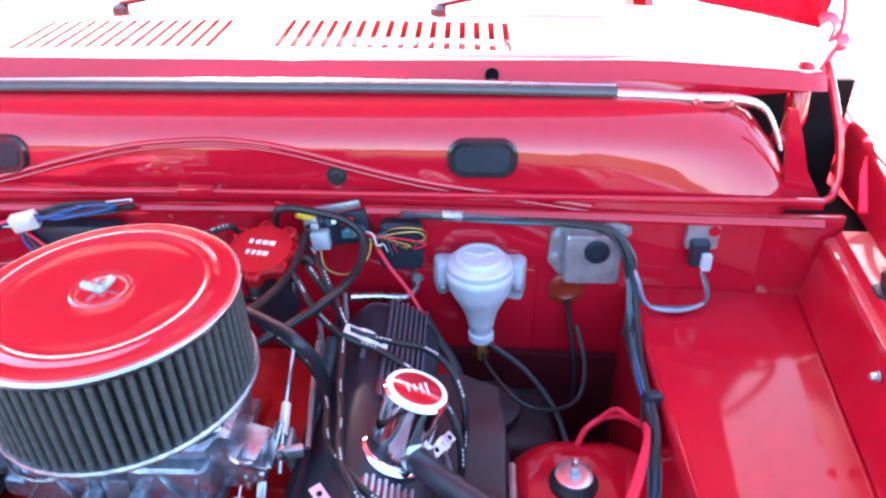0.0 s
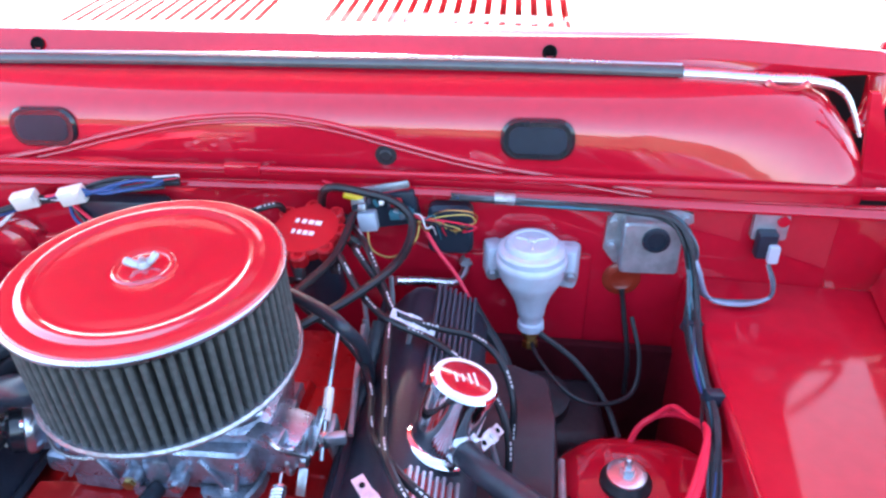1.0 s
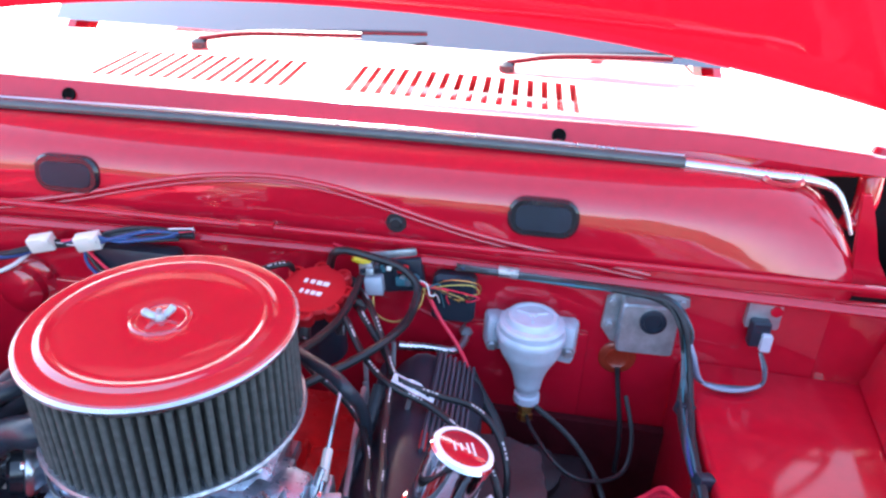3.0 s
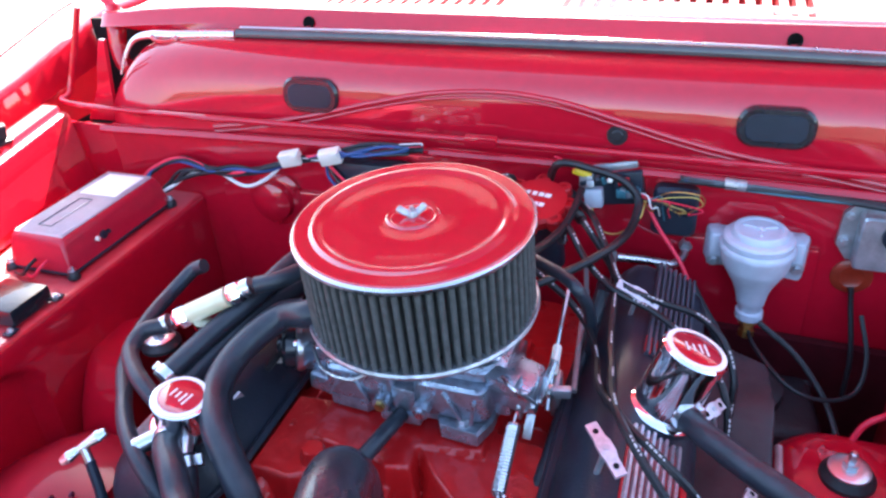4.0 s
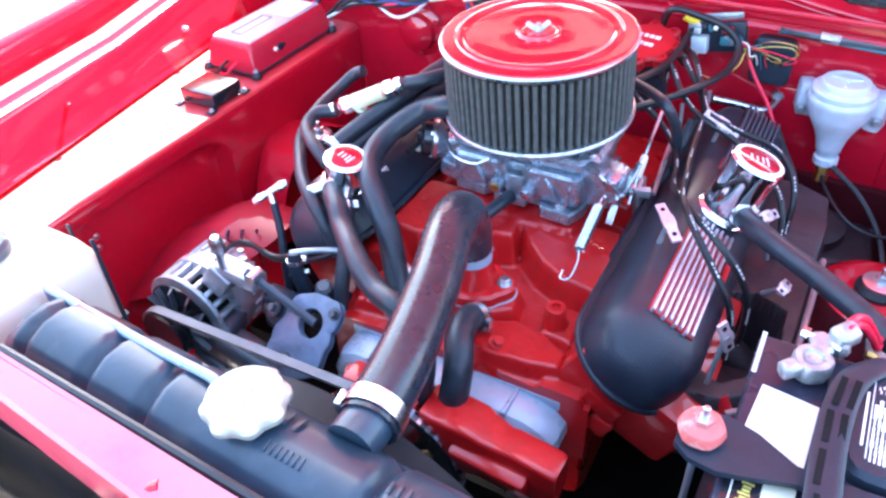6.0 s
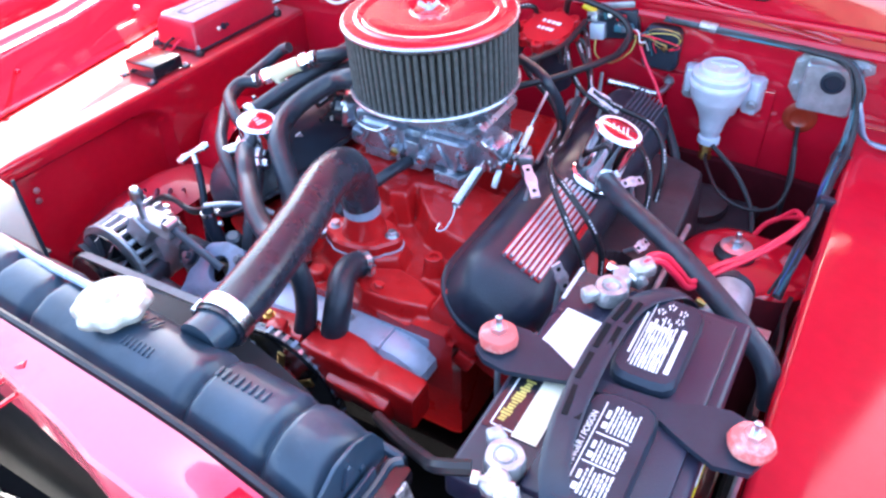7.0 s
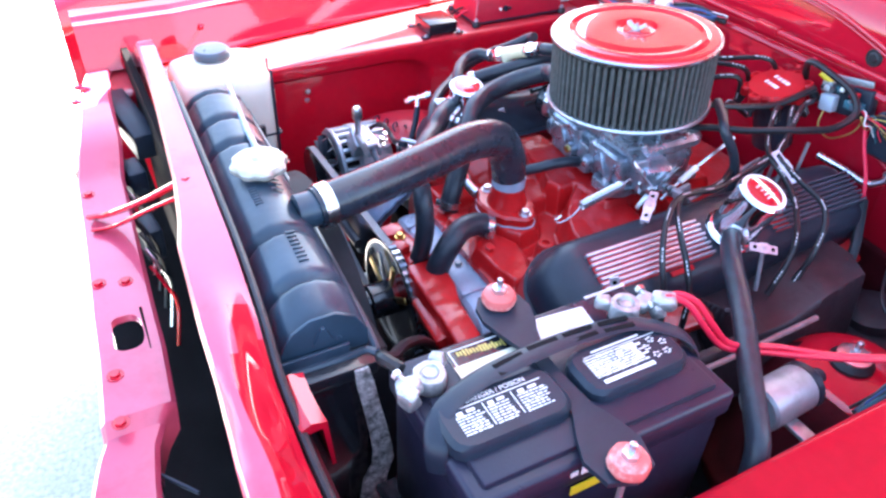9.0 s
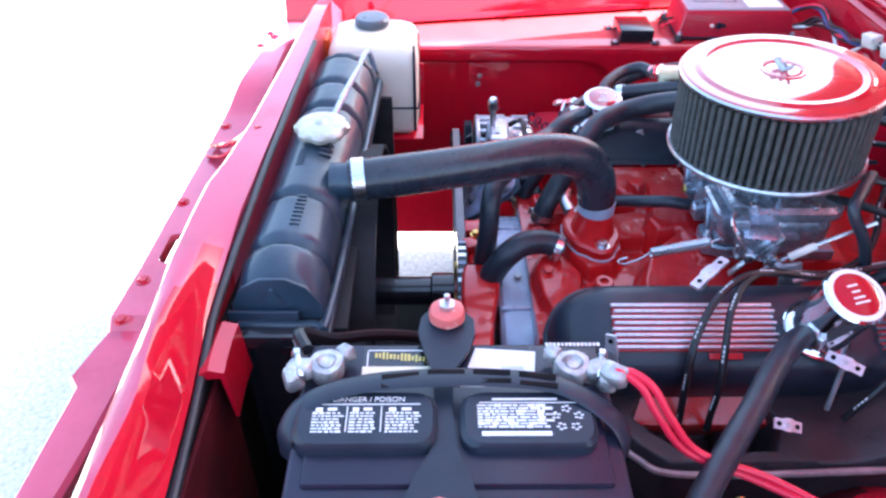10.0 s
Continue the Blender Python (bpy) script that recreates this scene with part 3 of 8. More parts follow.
for t in range(15):
    y = -0.36 + 0.34 * t / 14
    w = math.sin(math.pi * min(1.0, 0.12 + t / 16)) ** 0.6
    rings.append([(APRON_L - 0.03 + (0.25 * w) * math.sin(math.pi * k / 12) ** 0.8, y, 0.45 + 0.200 * w * min(1.0, 1.5 * math.sin(math.pi * min(k / 12 + 0.12, 1.0) * 0.9)) ** 0.8 + 0.010 * (12 - k) / 12) for k in range(13)])
loft(bm, rings, caps=False, closed=False)
part("apron_pressing", bm, RED_DULL, body, "rounded red pressing on the inner fender", angle=50)

# Radiator support: a front bar with an opening, a rear bar and the dark trough between them.
bm = B()
ZS = 0.730


def bar(bm, line, depth, skip=()):
    """A folded sheet bar: line is (x, front y, rear y, z) from side to side."""
    rows_ = []
    for x, y0, y1, z in line:
        rows_.append([bm.verts.new(p) for p in ((x, y0 + 0.004, z - depth), (x, y0, z - 0.006), (x, y0 + 0.005, z), (x, y0 + 0.3 * (y1 - y0), z + 0.001), (x, y0 + 0.8 * (y1 - y0), z + 0.001), (x, y1 - 0.005, z), (x, y1, z - 0.006), (x, y1 - 0.004, z - depth))])
    for k, (a, b) in enumerate(zip(rows_, rows_[1:])):
        for i in range(7):
            if not (k in skip and i == 3):
                bm.faces.new((a[i], b[i], b[i + 1], a[i + 1]))
    return rows_


front_line = [(-0.72, -0.765, -0.715, ZS + 0.030), (-0.60, -0.790, -0.742, ZS + 0.038), (-0.50, -0.806, -0.752, ZS + 0.042), (-0.42, -0.816, -0.756, ZS + 0.042), (-0.36, -0.825, -0.758, ZS + 0.038), (-0.335, -0.832, -0.762, ZS + 0.026), (-0.31, -0.840, -0.768, ZS + 0.008), (-0.285, -0.846, -0.772, ZS), (-0.15, -0.852, -0.778, ZS), (0.050, -0.864, -0.786, ZS), (0.132, -0.868, -0.788, ZS), (0.226, -0.876, -0.795, ZS), (0.238, -0.878, -0.812, ZS - 0.016), (0.26, -0.890, -0.824, ZS - 0.022), (0.305, -0.903, -0.832, ZS - 0.024), (0.322, -0.890, -0.834, ZS - 0.024), (0.40, -0.896, -0.842, ZS - 0.026), (0.50, -0.902, -0.856, ZS - 0.028), (0.62, -0.90, -0.868, ZS - 0.028), (0.80, -0.89, -0.87, ZS - 0.028)]
bar(bm, front_line, 0.05, skip=(9,))
# the oval opening, with a rim turned down
y0_, y1_ = -0.8475, -0.8055
corner = [(0.050, y0_), (0.132, y0_ - 0.002), (0.132, y1_), (0.050, y1_)]
outer_, inner_, low_ = [], [], []
for i in range(32):
    k, f = divmod(i, 8)
    (xa, ya), (xb, yb) = corner[k], corner[(k + 1) % 4]
    x, y = xa + (xb - xa) * f / 8, ya + (yb - ya) * f / 8
    a = math.atan2((y - (y0_ + y1_) / 2) / 0.021, (x - 0.091) / 0.041)
    outer_.append(bm.verts.new((x, y, ZS + 0.001)))
    ox, oy = 0.091 + 0.033 * math.copysign(abs(math.cos(a)) ** 0.7, math.cos(a)), (y0_ + y1_) / 2 + 0.0195 * math.copysign(abs(math.sin(a)) ** 0.7, math.sin(a))
    inner_.append(bm.verts.new((ox, oy, ZS + 0.001)))
    low_.append(bm.verts.new((ox, oy, ZS - 0.010)))
ring_faces(bm, outer_, inner_)
ring_faces(bm, inner_, low_)
# The bar's pink stands for sky reflected in red paint.
support = part("radiator_support", bm, RED_SHEEN, body, "red front crossmember with opening and bolt heads, sky sheen in colour", angle=30)
for x, y in ((-0.02, -0.845), (-0.01, -0.812), (0.16, -0.85), (0.235, -0.855), (-0.56, -0.80), (-0.545, -0.79), (-0.50, -0.81), (-0.25, -0.83)):
    bolt(support, (x, y, ZS + 0.001 + (0.040 if x < -0.45 else 0)), (x, y, 2), 0.0065, 0.004, RED)
bm = B()
# rear rail: x, front edge, crest, rear edge and height, a narrow ledge that widens into a rounded panel
rear_line = [(-0.64, -0.69, -0.676, -0.66, 0.06), (-0.57, -0.69, -0.677, -0.661, 0.096), (-0.51, -0.691, -0.678, -0.662, 0.13), (-0.46, -0.692, -0.679, -0.664, 0.138), (-0.25, -0.7046, -0.6891, -0.6725, 0.139), (-0.02, -0.7234, -0.7039, -0.6831, 0.139), (0.08, -0.7372, -0.7135, -0.6879, 0.139), (0.13, -0.748, -0.721, -0.69, 0.138), (0.27, -0.757, -0.729, -0.698, 0.135), (0.34, -0.759, -0.733, -0.704, 0.13), (0.43, -0.766, -0.738, -0.704, 0.121), (0.56, -0.771, -0.74, -0.701, 0.11), (0.8, -0.766, -0.736, -0.694, 0.092)]
rows_ = []
for (x0, f0, c0, r0, h0), (x1, f1, c1, r1, h1) in zip(rear_line, rear_line[1:]):
    for k in range(6):
        t = k / 6
        x, f, c, r, h = x0 + (x1 - x0) * t, f0 + (f1 - f0) * t, c0 + (c1 - c0) * t, r0 + (r1 - r0) * t, h0 + (h1 - h0) * t
        z, w = ZS + h, min(1.15, max(0.0, (x - 0.19) / 0.20))
        c += 0.004 * w * math.sin(x * 31)
        rows_.append([bm.verts.new((x, y, zz)) for y, zz in ((f + 0.003, z - 0.07), (f, z - 0.012 * w - 0.004), (f + 0.004, z - 0.008 * w), (f + 0.5 * (c - f), z - 0.001 * w), (c - 0.005, z), (c + 0.003, z - 0.004 * w), (c + 0.35 * (r - c), z - 0.016 * w), (c + 0.75 * (r - c), z - 0.031 * w), (r - 0.005, z - 0.034 * w), (r, z - 0.037 * w), (r - 0.002, z - 0.085))])
for a, b in zip(rows_, rows_[1:]):
    ring_faces(bm, a, b, closed=False)
rail = part("radiator_support", bm, RED_SHEEN, body, "rounded red rear rail of the radiator support, sky sheen in colour", angle=30)
# Slope facing the engine stays plain red; only the top has painted sheen.
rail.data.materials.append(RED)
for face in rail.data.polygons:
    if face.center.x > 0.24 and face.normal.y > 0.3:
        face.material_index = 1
bm = B()
tube(bm, [(-0.30, -0.667, 0.866), (-0.02, -0.677, 0.866), (0.15, -0.684, 0.862), (0.27, -0.691, 0.848), (0.34, -0.697, 0.832), (0.43, -0.697, 0.808), (0.50, -0.695, 0.800), (0.60, -0.692, 0.792)], 0.0045, 8)
part("weatherstrip", bm, RUBBER, body, "black weatherstrip along the rear rail")
# Red panel whose shadow is put into its colour.
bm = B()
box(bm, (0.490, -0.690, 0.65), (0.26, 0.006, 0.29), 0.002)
part("inner_panel", bm, RED_SHADED, body, "red panel beside the radiator, shade put in its colour")
# Near-black sheets that paint the shade deep in the front trough.
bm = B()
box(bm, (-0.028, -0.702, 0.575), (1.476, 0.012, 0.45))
part("front_panel", bm, DARK, body, "inner front panel with shade put into its colour")
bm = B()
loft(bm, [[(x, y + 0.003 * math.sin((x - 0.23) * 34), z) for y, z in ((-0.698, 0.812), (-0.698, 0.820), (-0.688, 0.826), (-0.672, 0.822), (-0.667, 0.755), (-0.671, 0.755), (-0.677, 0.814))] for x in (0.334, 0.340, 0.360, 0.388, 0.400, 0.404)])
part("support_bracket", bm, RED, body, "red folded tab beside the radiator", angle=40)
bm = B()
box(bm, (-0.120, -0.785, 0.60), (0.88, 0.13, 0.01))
part("trough", bm, DARK, body, "near-black sheet for the shade in the front trough")
# Hood latch brace across the trough, a black relay and the open grille bars.
bm = B()
tube(bm, [(-0.175, -0.835, 0.738), (-0.150, -0.805, 0.752), (-0.080, -0.758, 0.805), (-0.018, -0.716, 0.858), (-0.004, -0.704, 0.866)], 0.009, 8, flat=0.5)
tube(bm, [(-0.145, -0.835, 0.734), (-0.122, -0.805, 0.748), (-0.060, -0.762, 0.800), (-0.004, -0.722, 0.846)], 0.006, 8, flat=0.5)
part("latch_brace", bm, RED, body, "red hood latch brace")
bm = B()
for i in range(7):
    box(bm, (0.30 + 0.045 * i, -0.822, 0.690), (0.0035, 0.075, 0.006), 0.001, pose(0, 0, 0, 0, 0, -52))
box(bm, (0.42, -0.836, 0.688), (0.32, 0.005, 0.006), 0.001)
part("grille_mesh", bm, BLACK_PLASTIC, body, "black wire grille mesh")
for x, y, z, sx, sy, sz in ((-0.47, -0.733, 0.728, 0.17, 0.042, 0.05), (-0.325, -0.755, 0.70, 0.05, 0.03, 0.05), (-0.20, -0.76, 0.66, 0.05, 0.03, 0.06)):
    bm = B()
    box(bm, (x, y, z), (sx, sy, sz), 0.004, pose(0, 0, 0, 0, 6, 10))
    part("horn_relay", bm, BLACK_PLASTIC, body, "black relay in the front trough")
for i in range(7):
    x = -0.34 + 0.045 * i
    bm = B()
    tube(bm, [(x, -0.775, 0.70), (x + 0.03, -0.765, 0.69), (x + 0.05, -0.755, 0.66), (x + 0.075, -0.77, 0.60)], 0.003, 6)
    part("latch_cable", bm, (BLACK_WIRE, STEEL, RED, BLACK_WIRE)[i % 4], body)

# Floor of the bay, left open between the rails so that daylight shows on the ground.
for x, yc, ln in ((0.42, -0.1, 1.7), (-0.40, 0.24, 0.95)):
    bm = B()
    box(bm, (x, yc, 0.36), (0.10, ln, 0.12), 0.01)
    part("frame_rail", bm, DARK, body, "dark frame rail")
bm = B()
box(bm, (XC, 0.02, 0.30), (0.9, 0.55, 0.05), 0.01)
part("crossmember", bm, DARK, body, "dark crossmember under the engine")

# Dark sheets added to block light from below and hide lit ground.
bm = B()
box(bm, (0.075, -0.40, 0.155), (1.07, 0.66, 0.012), 0.003)
part("splash_panel", bm, DARK, body, "dark sheet added below the radiator to hide lit ground")
bm = B()
box(bm, (-0.68, -0.03, 0.215), (0.40, 0.68, 0.012), 0.003)
part("wheel_liner", bm, DARK, body, "dark sheet added under the far fender to hide lit ground")
bm = B()
box(bm, (XC, 0.10, 0.262), (1.16, 0.62, 0.012), 0.003)
part("undertray", bm, DARK, body, "unseen dark sheet added below the engine to block light")
# Unseen slab behind the bay, added to keep the ground there dark.
bm = B()
box(bm, (XC, 1.55, 0.36), (1.60, 2.38, 0.16), 0.04)
part("underbody", bm, DARK, body, "dark underbody behind the engine bay")
for sx in (0.74, -0.71):
    for y in (0.06, 2.35):
        wheel = part("wheel", lathe(B(), [(0.05, -0.085), (0.16, -0.088), (0.18, -0.09), (0.18, 0.09), (0.16, 0.088), (0.05, 0.06)], 40, axis((sx, y, 0.305), (sx + 1, y, 0.305))), ZINC, body, "steel road wheel")
        part("tyre", lathe(B(), [(0.180, -0.085), (0.20, -0.098), (0.27, -0.100), (0.300, -0.085), (0.306, -0.06), (0.306, 0.06), (0.300, 0.085), (0.27, 0.100), (0.20, 0.098), (0.180, 0.085)], 48, axis((sx, y, 0.306), (sx + 1, y, 0.306)), caps=False), TYRE, wheel, "black rubber tyre")

# The closed body behind the windscreen.
bm = B()
rings = []
for y, z, w in ((0.97, 0.88, 0.80), (1.10, 0.90, 0.82), (2.30, 0.90, 0.82), (2.95, 0.84, 0.78), (3.10, 0.70, 0.70)):
    rings.append([(XC - w, y, 0.40), (XC - w * 1.03, y, 0.65), (XC - w, y, z - 0.03), (XC - w + 0.05, y, z), (XC + w - 0.05, y, z), (XC + w, y, z - 0.03), (XC + w * 1.03, y, 0.65), (XC + w, y, 0.40)])
loft(bm, rings)
part("rear_body", bm, RED, body, "red doors and rear body", angle=40)
bm = B()
rings = []
for y, z, w in ((1.44, 1.50, 0.60), (1.60, 1.56, 0.63), (2.10, 1.55, 0.62), (2.30, 1.48, 0.58)):
    rings.append([(XC - w, y, z - 0.05), (XC - w * 0.92, y, z), (XC, y, z + 0.02), (XC + w * 0.92, y, z), (XC + w, y, z - 0.05)])
loft(bm, rings)
part("roof", bm, RED, body, "red roof panel", angle=50)
for sx in (1, -1):
    for a_, b_ in (((0.70, 0.93, 0.92), (0.60, 1.45, 1.50)), ((0.74, 2.72, 0.88), (0.58, 2.28, 1.48))):
        bm = B()
        tube(bm, [(XC + sx * a_[0], a_[1], a_[2]), (XC + sx * b_[0], b_[1], b_[2])], 0.03, 8, 2)
        part("pillar", bm, RED, body)

# Hood, raised, with its hinges.
bm = B()
rows_ = []
for i in range(17):
    x = -0.814 + 1.711 * i / 16
    k = (x - XC) / 0.867
    row = []
    for j in range(13):
        d = 1.20 * j / 12
        z0 = 1.170 - 0.10 * k * k
        row.append((x, 0.582 - d * 0.36 - 0.004 * (1 - k * k), z0 + d * 0.93))
    rows_.append(row)
top = [[bm.verts.new(p) for p in r] for r in rows_]
under = [[bm.verts.new(Vector(p) - Vector((0, 0.93, 0.36)) * -0.02) for p in r] for r in rows_]
for g in (top, under):
    for a, b in zip(g, g[1:]):
        ring_faces(bm, a, b, closed=False)
for g, h in ((top[0], under[0]), (top[-1], under[-1])):
    ring_faces(bm, g, h, closed=False)
for j in (0, 12):
    for i in range(16):
        bm.faces.new((top[i][j], top[i + 1][j], under[i + 1][j], under[i][j]))
hood = part("hood", bm, RED, body, "raised red hood panel")
for side, hx in ((1, 0.872), (-1, -0.812)):
    bm = B()
    tube(bm, [(hx + side * 0.030, 0.575, 0.985), (hx + side * 0.042, 0.565, 1.030), (hx + side * 0.046, 0.556, 1.060), (hx + side * 0.040, 0.545, 1.110), (hx + side * 0.020, 0.540, 1.160)], 0.011, 10, flat=0.5)
    lathe(bm, [(0.014, -0.010), (0.016, -0.006), (0.016, 0.006), (0.014, 0.010)], 20, axis((hx + side * 0.045, 0.555, 1.058), (hx + side, 0.555, 1.058)))
    hinge = part("hood_hinge", bm, RED_SHEEN, body, "pinkish red hood hinge arm")
    bm = B()
    tube(bm, [(hx + side * 0.006, 0.548, 1.090), (hx + side * 0.016, 0.540, 1.098), (hx + side * 0.028, 0.540, 1.085), (hx + side * 0.030, 0.550, 1.062)], 0.009, 12, flat=0.5)
    part("hinge_strap", bm, RED_SHEEN, hinge)
    bm = B()
    tube(bm, [(hx - side * 0.010, 0.520, 1.030), (hx - side * 0.022, 0.500, 1.000), (hx - side * 0.024, 0.490, 0.960), (hx - side * 0.036, 0.480, 0.930), (hx - side * 0.052, 0.480, 0.935)], [0.014, 0.017, 0.017, 0.014, 0.010], 14)
    part("hinge_spring", bm, RED, hinge)

# Windscreen with its wiper.
bm = B()
rows_ = []
for i in range(13):
    x = -0.68 + 1.42 * i / 12
    k = (x - XC) / 0.71
    rows_.append([bm.verts.new((x, 0.865 + d * 0.75 + 0.10 * k * k, 1.062 - 0.02 * k * k + d * 0.66)) for d in (0.0, 0.25, 0.5, 0.75)])
for a, b in zip(rows_, rows_[1:]):
    ring_faces(bm, a, b, closed=False)
part("windscreen", bm, GLASS, body, "curved windscreen glass")
for x in (-0.28, 0.30):
    bm = B()
    tube(bm, [(x, 0.78, 1.062), (x + 0.10, 0.80, 1.075), (x + 0.30, 0.83, 1.080)], 0.006, 8)
    tube(bm, [(x + 0.06, 0.815, 1.072), (x + 0.25, 0.835, 1.082), (x + 0.42, 0.87, 1.085)], 0.005, 6)
    lathe(bm, [(0.016, 0.0), (0.016, 0.012), (0.008, 0.018)], 16, Matrix.Translation((x, 0.78, 1.045)))
    part("wiper", bm, BLACK_GLOSS, body, "black wiper arm and blade")


# ---- air cleaner ----
TILT_CLEANER = Matrix.Translation((0.005, 0.0, 0.843)) @ Vector((0, 0, 1)).rotation_difference(Vector((-0.03, -0.04, 1))).to_matrix().to_4x4()
cleaner = thing("air_cleaner", (0, 0, 0.845), "round air cleaner with a red lid and grey pleated filter", "air cleaner")
R_LID = 0.1325
bm = B()
lathe(bm, [(0.0001, 0.1166), (0.020, 0.1166), (0.0225, 0.1163), (0.0235, 0.1160), (0.0255, 0.1172), (0.0275, 0.1172), (0.0295, 0.1158), (0.031, 0.1160), (0.034, 0.1165), (0.090, 0.1160), (0.096, 0.1154), (0.099, 0.1165), (0.1025, 0.1182), (0.106, 0.1182), (0.109, 0.1168), (0.1115, 0.1156), (0.1125, 0.1154), (0.114, 0.1154), (0.126, 0.1153), (0.1275, 0.1152), (0.1285, 0.1147), (0.1292, 0.1135)], 96, TILT_CLEANER)
lid = part("lid", bm, RED_LID, cleaner, "glossy red lid with pressed rings")
bm = B()
lathe(bm, [(0.1285, 0.1138), (0.1306, 0.1130), (R_LID - 0.0006, 0.1112), (R_LID - 0.0006, 0.1078), (0.1306, 0.1064), (0.1285, 0.1070)], 96, TILT_CLEANER, caps=False)
part("lid_rim", bm, STEEL, lid, "bright chrome rim")
bm = B()
N = 72
rings = []
for z in (0.006, 0.103):
    ring = []
    for i in range(N):
        for k, r in ((0.06, 0.1268), (0.20, 0.1282), (0.45, 0.1282), (0.59, 0.1268), (0.72, 0.1110), (0.93, 0.1110)):
            a = 2 * math.pi * (i + k) / N
            ring.append(TILT_CLEANER @ Vector((r * math.cos(a), r * math.sin(a), z)))
    rings.append(ring)
loft(bm, rings)
part("filter_element", bm, PLEAT, cleaner, "dark grey pleated filter element", angle=5)
bm = B()
lathe(bm, [(0.03, -0.012), (0.06, -0.012), (0.085, -0.004), (0.118, -0.001), (0.1315, 0.0015), (0.1325, 0.005), (0.131, 0.008), (0.124, 0.007)], 96, TILT_CLEANER)
part("base_plate", bm, ALU, cleaner, "bright metal base plate")
bm = B()
m = TILT_CLEANER @ Matrix.Translation((0, 0, 0.1163)) @ pose(0, 0, 0, 0, 0, 25) @ Matrix.Diagonal((0.72, 0.72, 0.52, 1))
lathe(bm, [(0.0085, 0.0), (0.0085, 0.004), (0.006, 0.012), (0.0035, 0.013), (0.0035, 0.020), (0.002, 0.021)], 18, m)
for s in (1, -1):
    tube(bm, [m @ Vector((s * 0.004, 0, 0.006)), m @ Vector((s * 0.012, 0, 0.011)), m @ Vector((s * 0.018, 0, 0.019)), m @ Vector((s * 0.0195, 0, 0.0235))], [0.0045, 0.004, 0.0045, 0.003], 8, 4, flat=0.5)
part("wing_nut", bm, ZINC, cleaner, "chrome wing nut")

# ---- carburettor ----
carb = thing("carburettor", (0.0, 0.0, 0.715), "four-barrel silver alloy carburettor with levers and screws, on the intake", "carburettor")


def piece(name, c, s, bevel, material, parent, turn=None, label=""):
    """One bevelled block as a part."""
    return part(name, box(B(), c, s, bevel, turn), material, parent, label)


bm = B()
plate(bm, [(-0.108, -0.050), (-0.098, -0.078), (-0.050, -0.082), (-0.040, -0.070), (0.035, -0.072), (0.046, -0.096), (0.090, -0.100), (0.100, -0.072), (0.104, 0.08), (-0.104, 0.08)], 0.712, 0.729, None, 0.003)
part("throttle_base", bm, CARB, carb, "cast throttle body flange")
bm = B()
rings = [[(x * k, y * k - 0.002, z) for x, y in rounded(0.205, 0.140, 0.022)] for z, k in ((0.727, 0.93), (0.733, 1.0), (0.765, 1.02), (0.774, 0.98), (0.778, 0.90))]
loft(bm, rings)
main = part("main_body", bm, CARB, carb, "cast main body")
for s in (1, -1):
    bm = B()
    bowl = [[(s * 0.055 + x * k, -0.062 + y * k + 0.16 * (0.75 - z), z) for x, y in rounded(0.088, 0.052, 0.012)] for z, k in ((0.731, 0.90), (0.738, 1.0), (0.768, 1.0), (0.779, 0.94), (0.783, 0.80))]
    loft(bm, bowl)
    part("float_bowl", bm, CARB, carb, "cast float bowl")
    for i, (dx, dz, ang, ln) in enumerate(((-0.026, 0.756, 35, 0.036), (0.004, 0.757, -30, 0.040), (0.028, 0.752, 8, 0.034))):
        piece("casting_rib", (s * 0.055 + dx, -0.0915, dz), (0.0042, 0.006, ln), 0.0014, CARB, carb, pose(0, 0, 0, 0, ang, 0))
    bm = B()
    rod(bm, (s * 0.024, -0.080, 0.747), (s * 0.024, -0.100, 0.745), 0.010, 18)
    part("boss", bm, CARB, carb)
    bm = B()
    lathe(bm, [(0.0065, 0.0), (0.0065, 0.005), (0.004, 0.006)], 6, axis((s * 0.024, -0.099, 0.745), (s * 0.024, -1, 0.72)))
    part("jet_plug", bm, BRASS if s < 0 else STEEL, carb)
piece("centre_web", (0.0, -0.078, 0.748), (0.030, 0.022, 0.034), 0.005, CARB, carb)
piece("vacuum_block", (-0.004, -0.083, 0.724), (0.050, 0.020, 0.016), 0.004, CARB, carb)
bm = B()
rings = [[(x * k, y * k, z) for x, y in rounded(0.225, 0.155, 0.030)] for z, k in ((0.782, 0.94), (0.786, 1.0), (0.796, 1.0), (0.802, 0.94))]
loft(bm, rings)
lathe(bm, [(0.066, 0.80), (0.066, 0.835), (0.060, 0.838)], 40)
part("air_horn", bm, CARB, carb, "cast air horn")
for i in range(9):
    a = radians(192 + 19.5 * i)
    piece("horn_web", (0.083 * math.cos(a), 0.070 * math.sin(a), 0.806), (0.030, 0.0055, 0.020), 0.0015, CARB, carb, pose(0, 0, 0, 0, 18, math.degrees(a)))
for x, y in ((-0.098, -0.050), (-0.052, -0.068), (0.0, -0.070), (0.052, -0.068), (0.098, -0.050), (-0.102, 0.03), (0.102, 0.03)):
    bm = B()
    lathe(bm, [(0.0068, 0.0), (0.0068, 0.003), (0.0055, 0.0045), (0.002, 0.005)], 14, Matrix.Translation((x, y, 0.800)))
    part("screw", bm, STEEL, carb)
for x, y in ((0.070, -0.086), (-0.074, -0.070)):
    bolt(carb, (x, y, 0.729), (x, y, 2), 0.0062, 0.006, STEEL, "nut")
# the choke end
piece("choke_arm", (-0.122, -0.042, 0.762), (0.050, 0.042, 0.036), 0.007, CARB, carb, pose(0, 0, 0, 0, -8, 8))
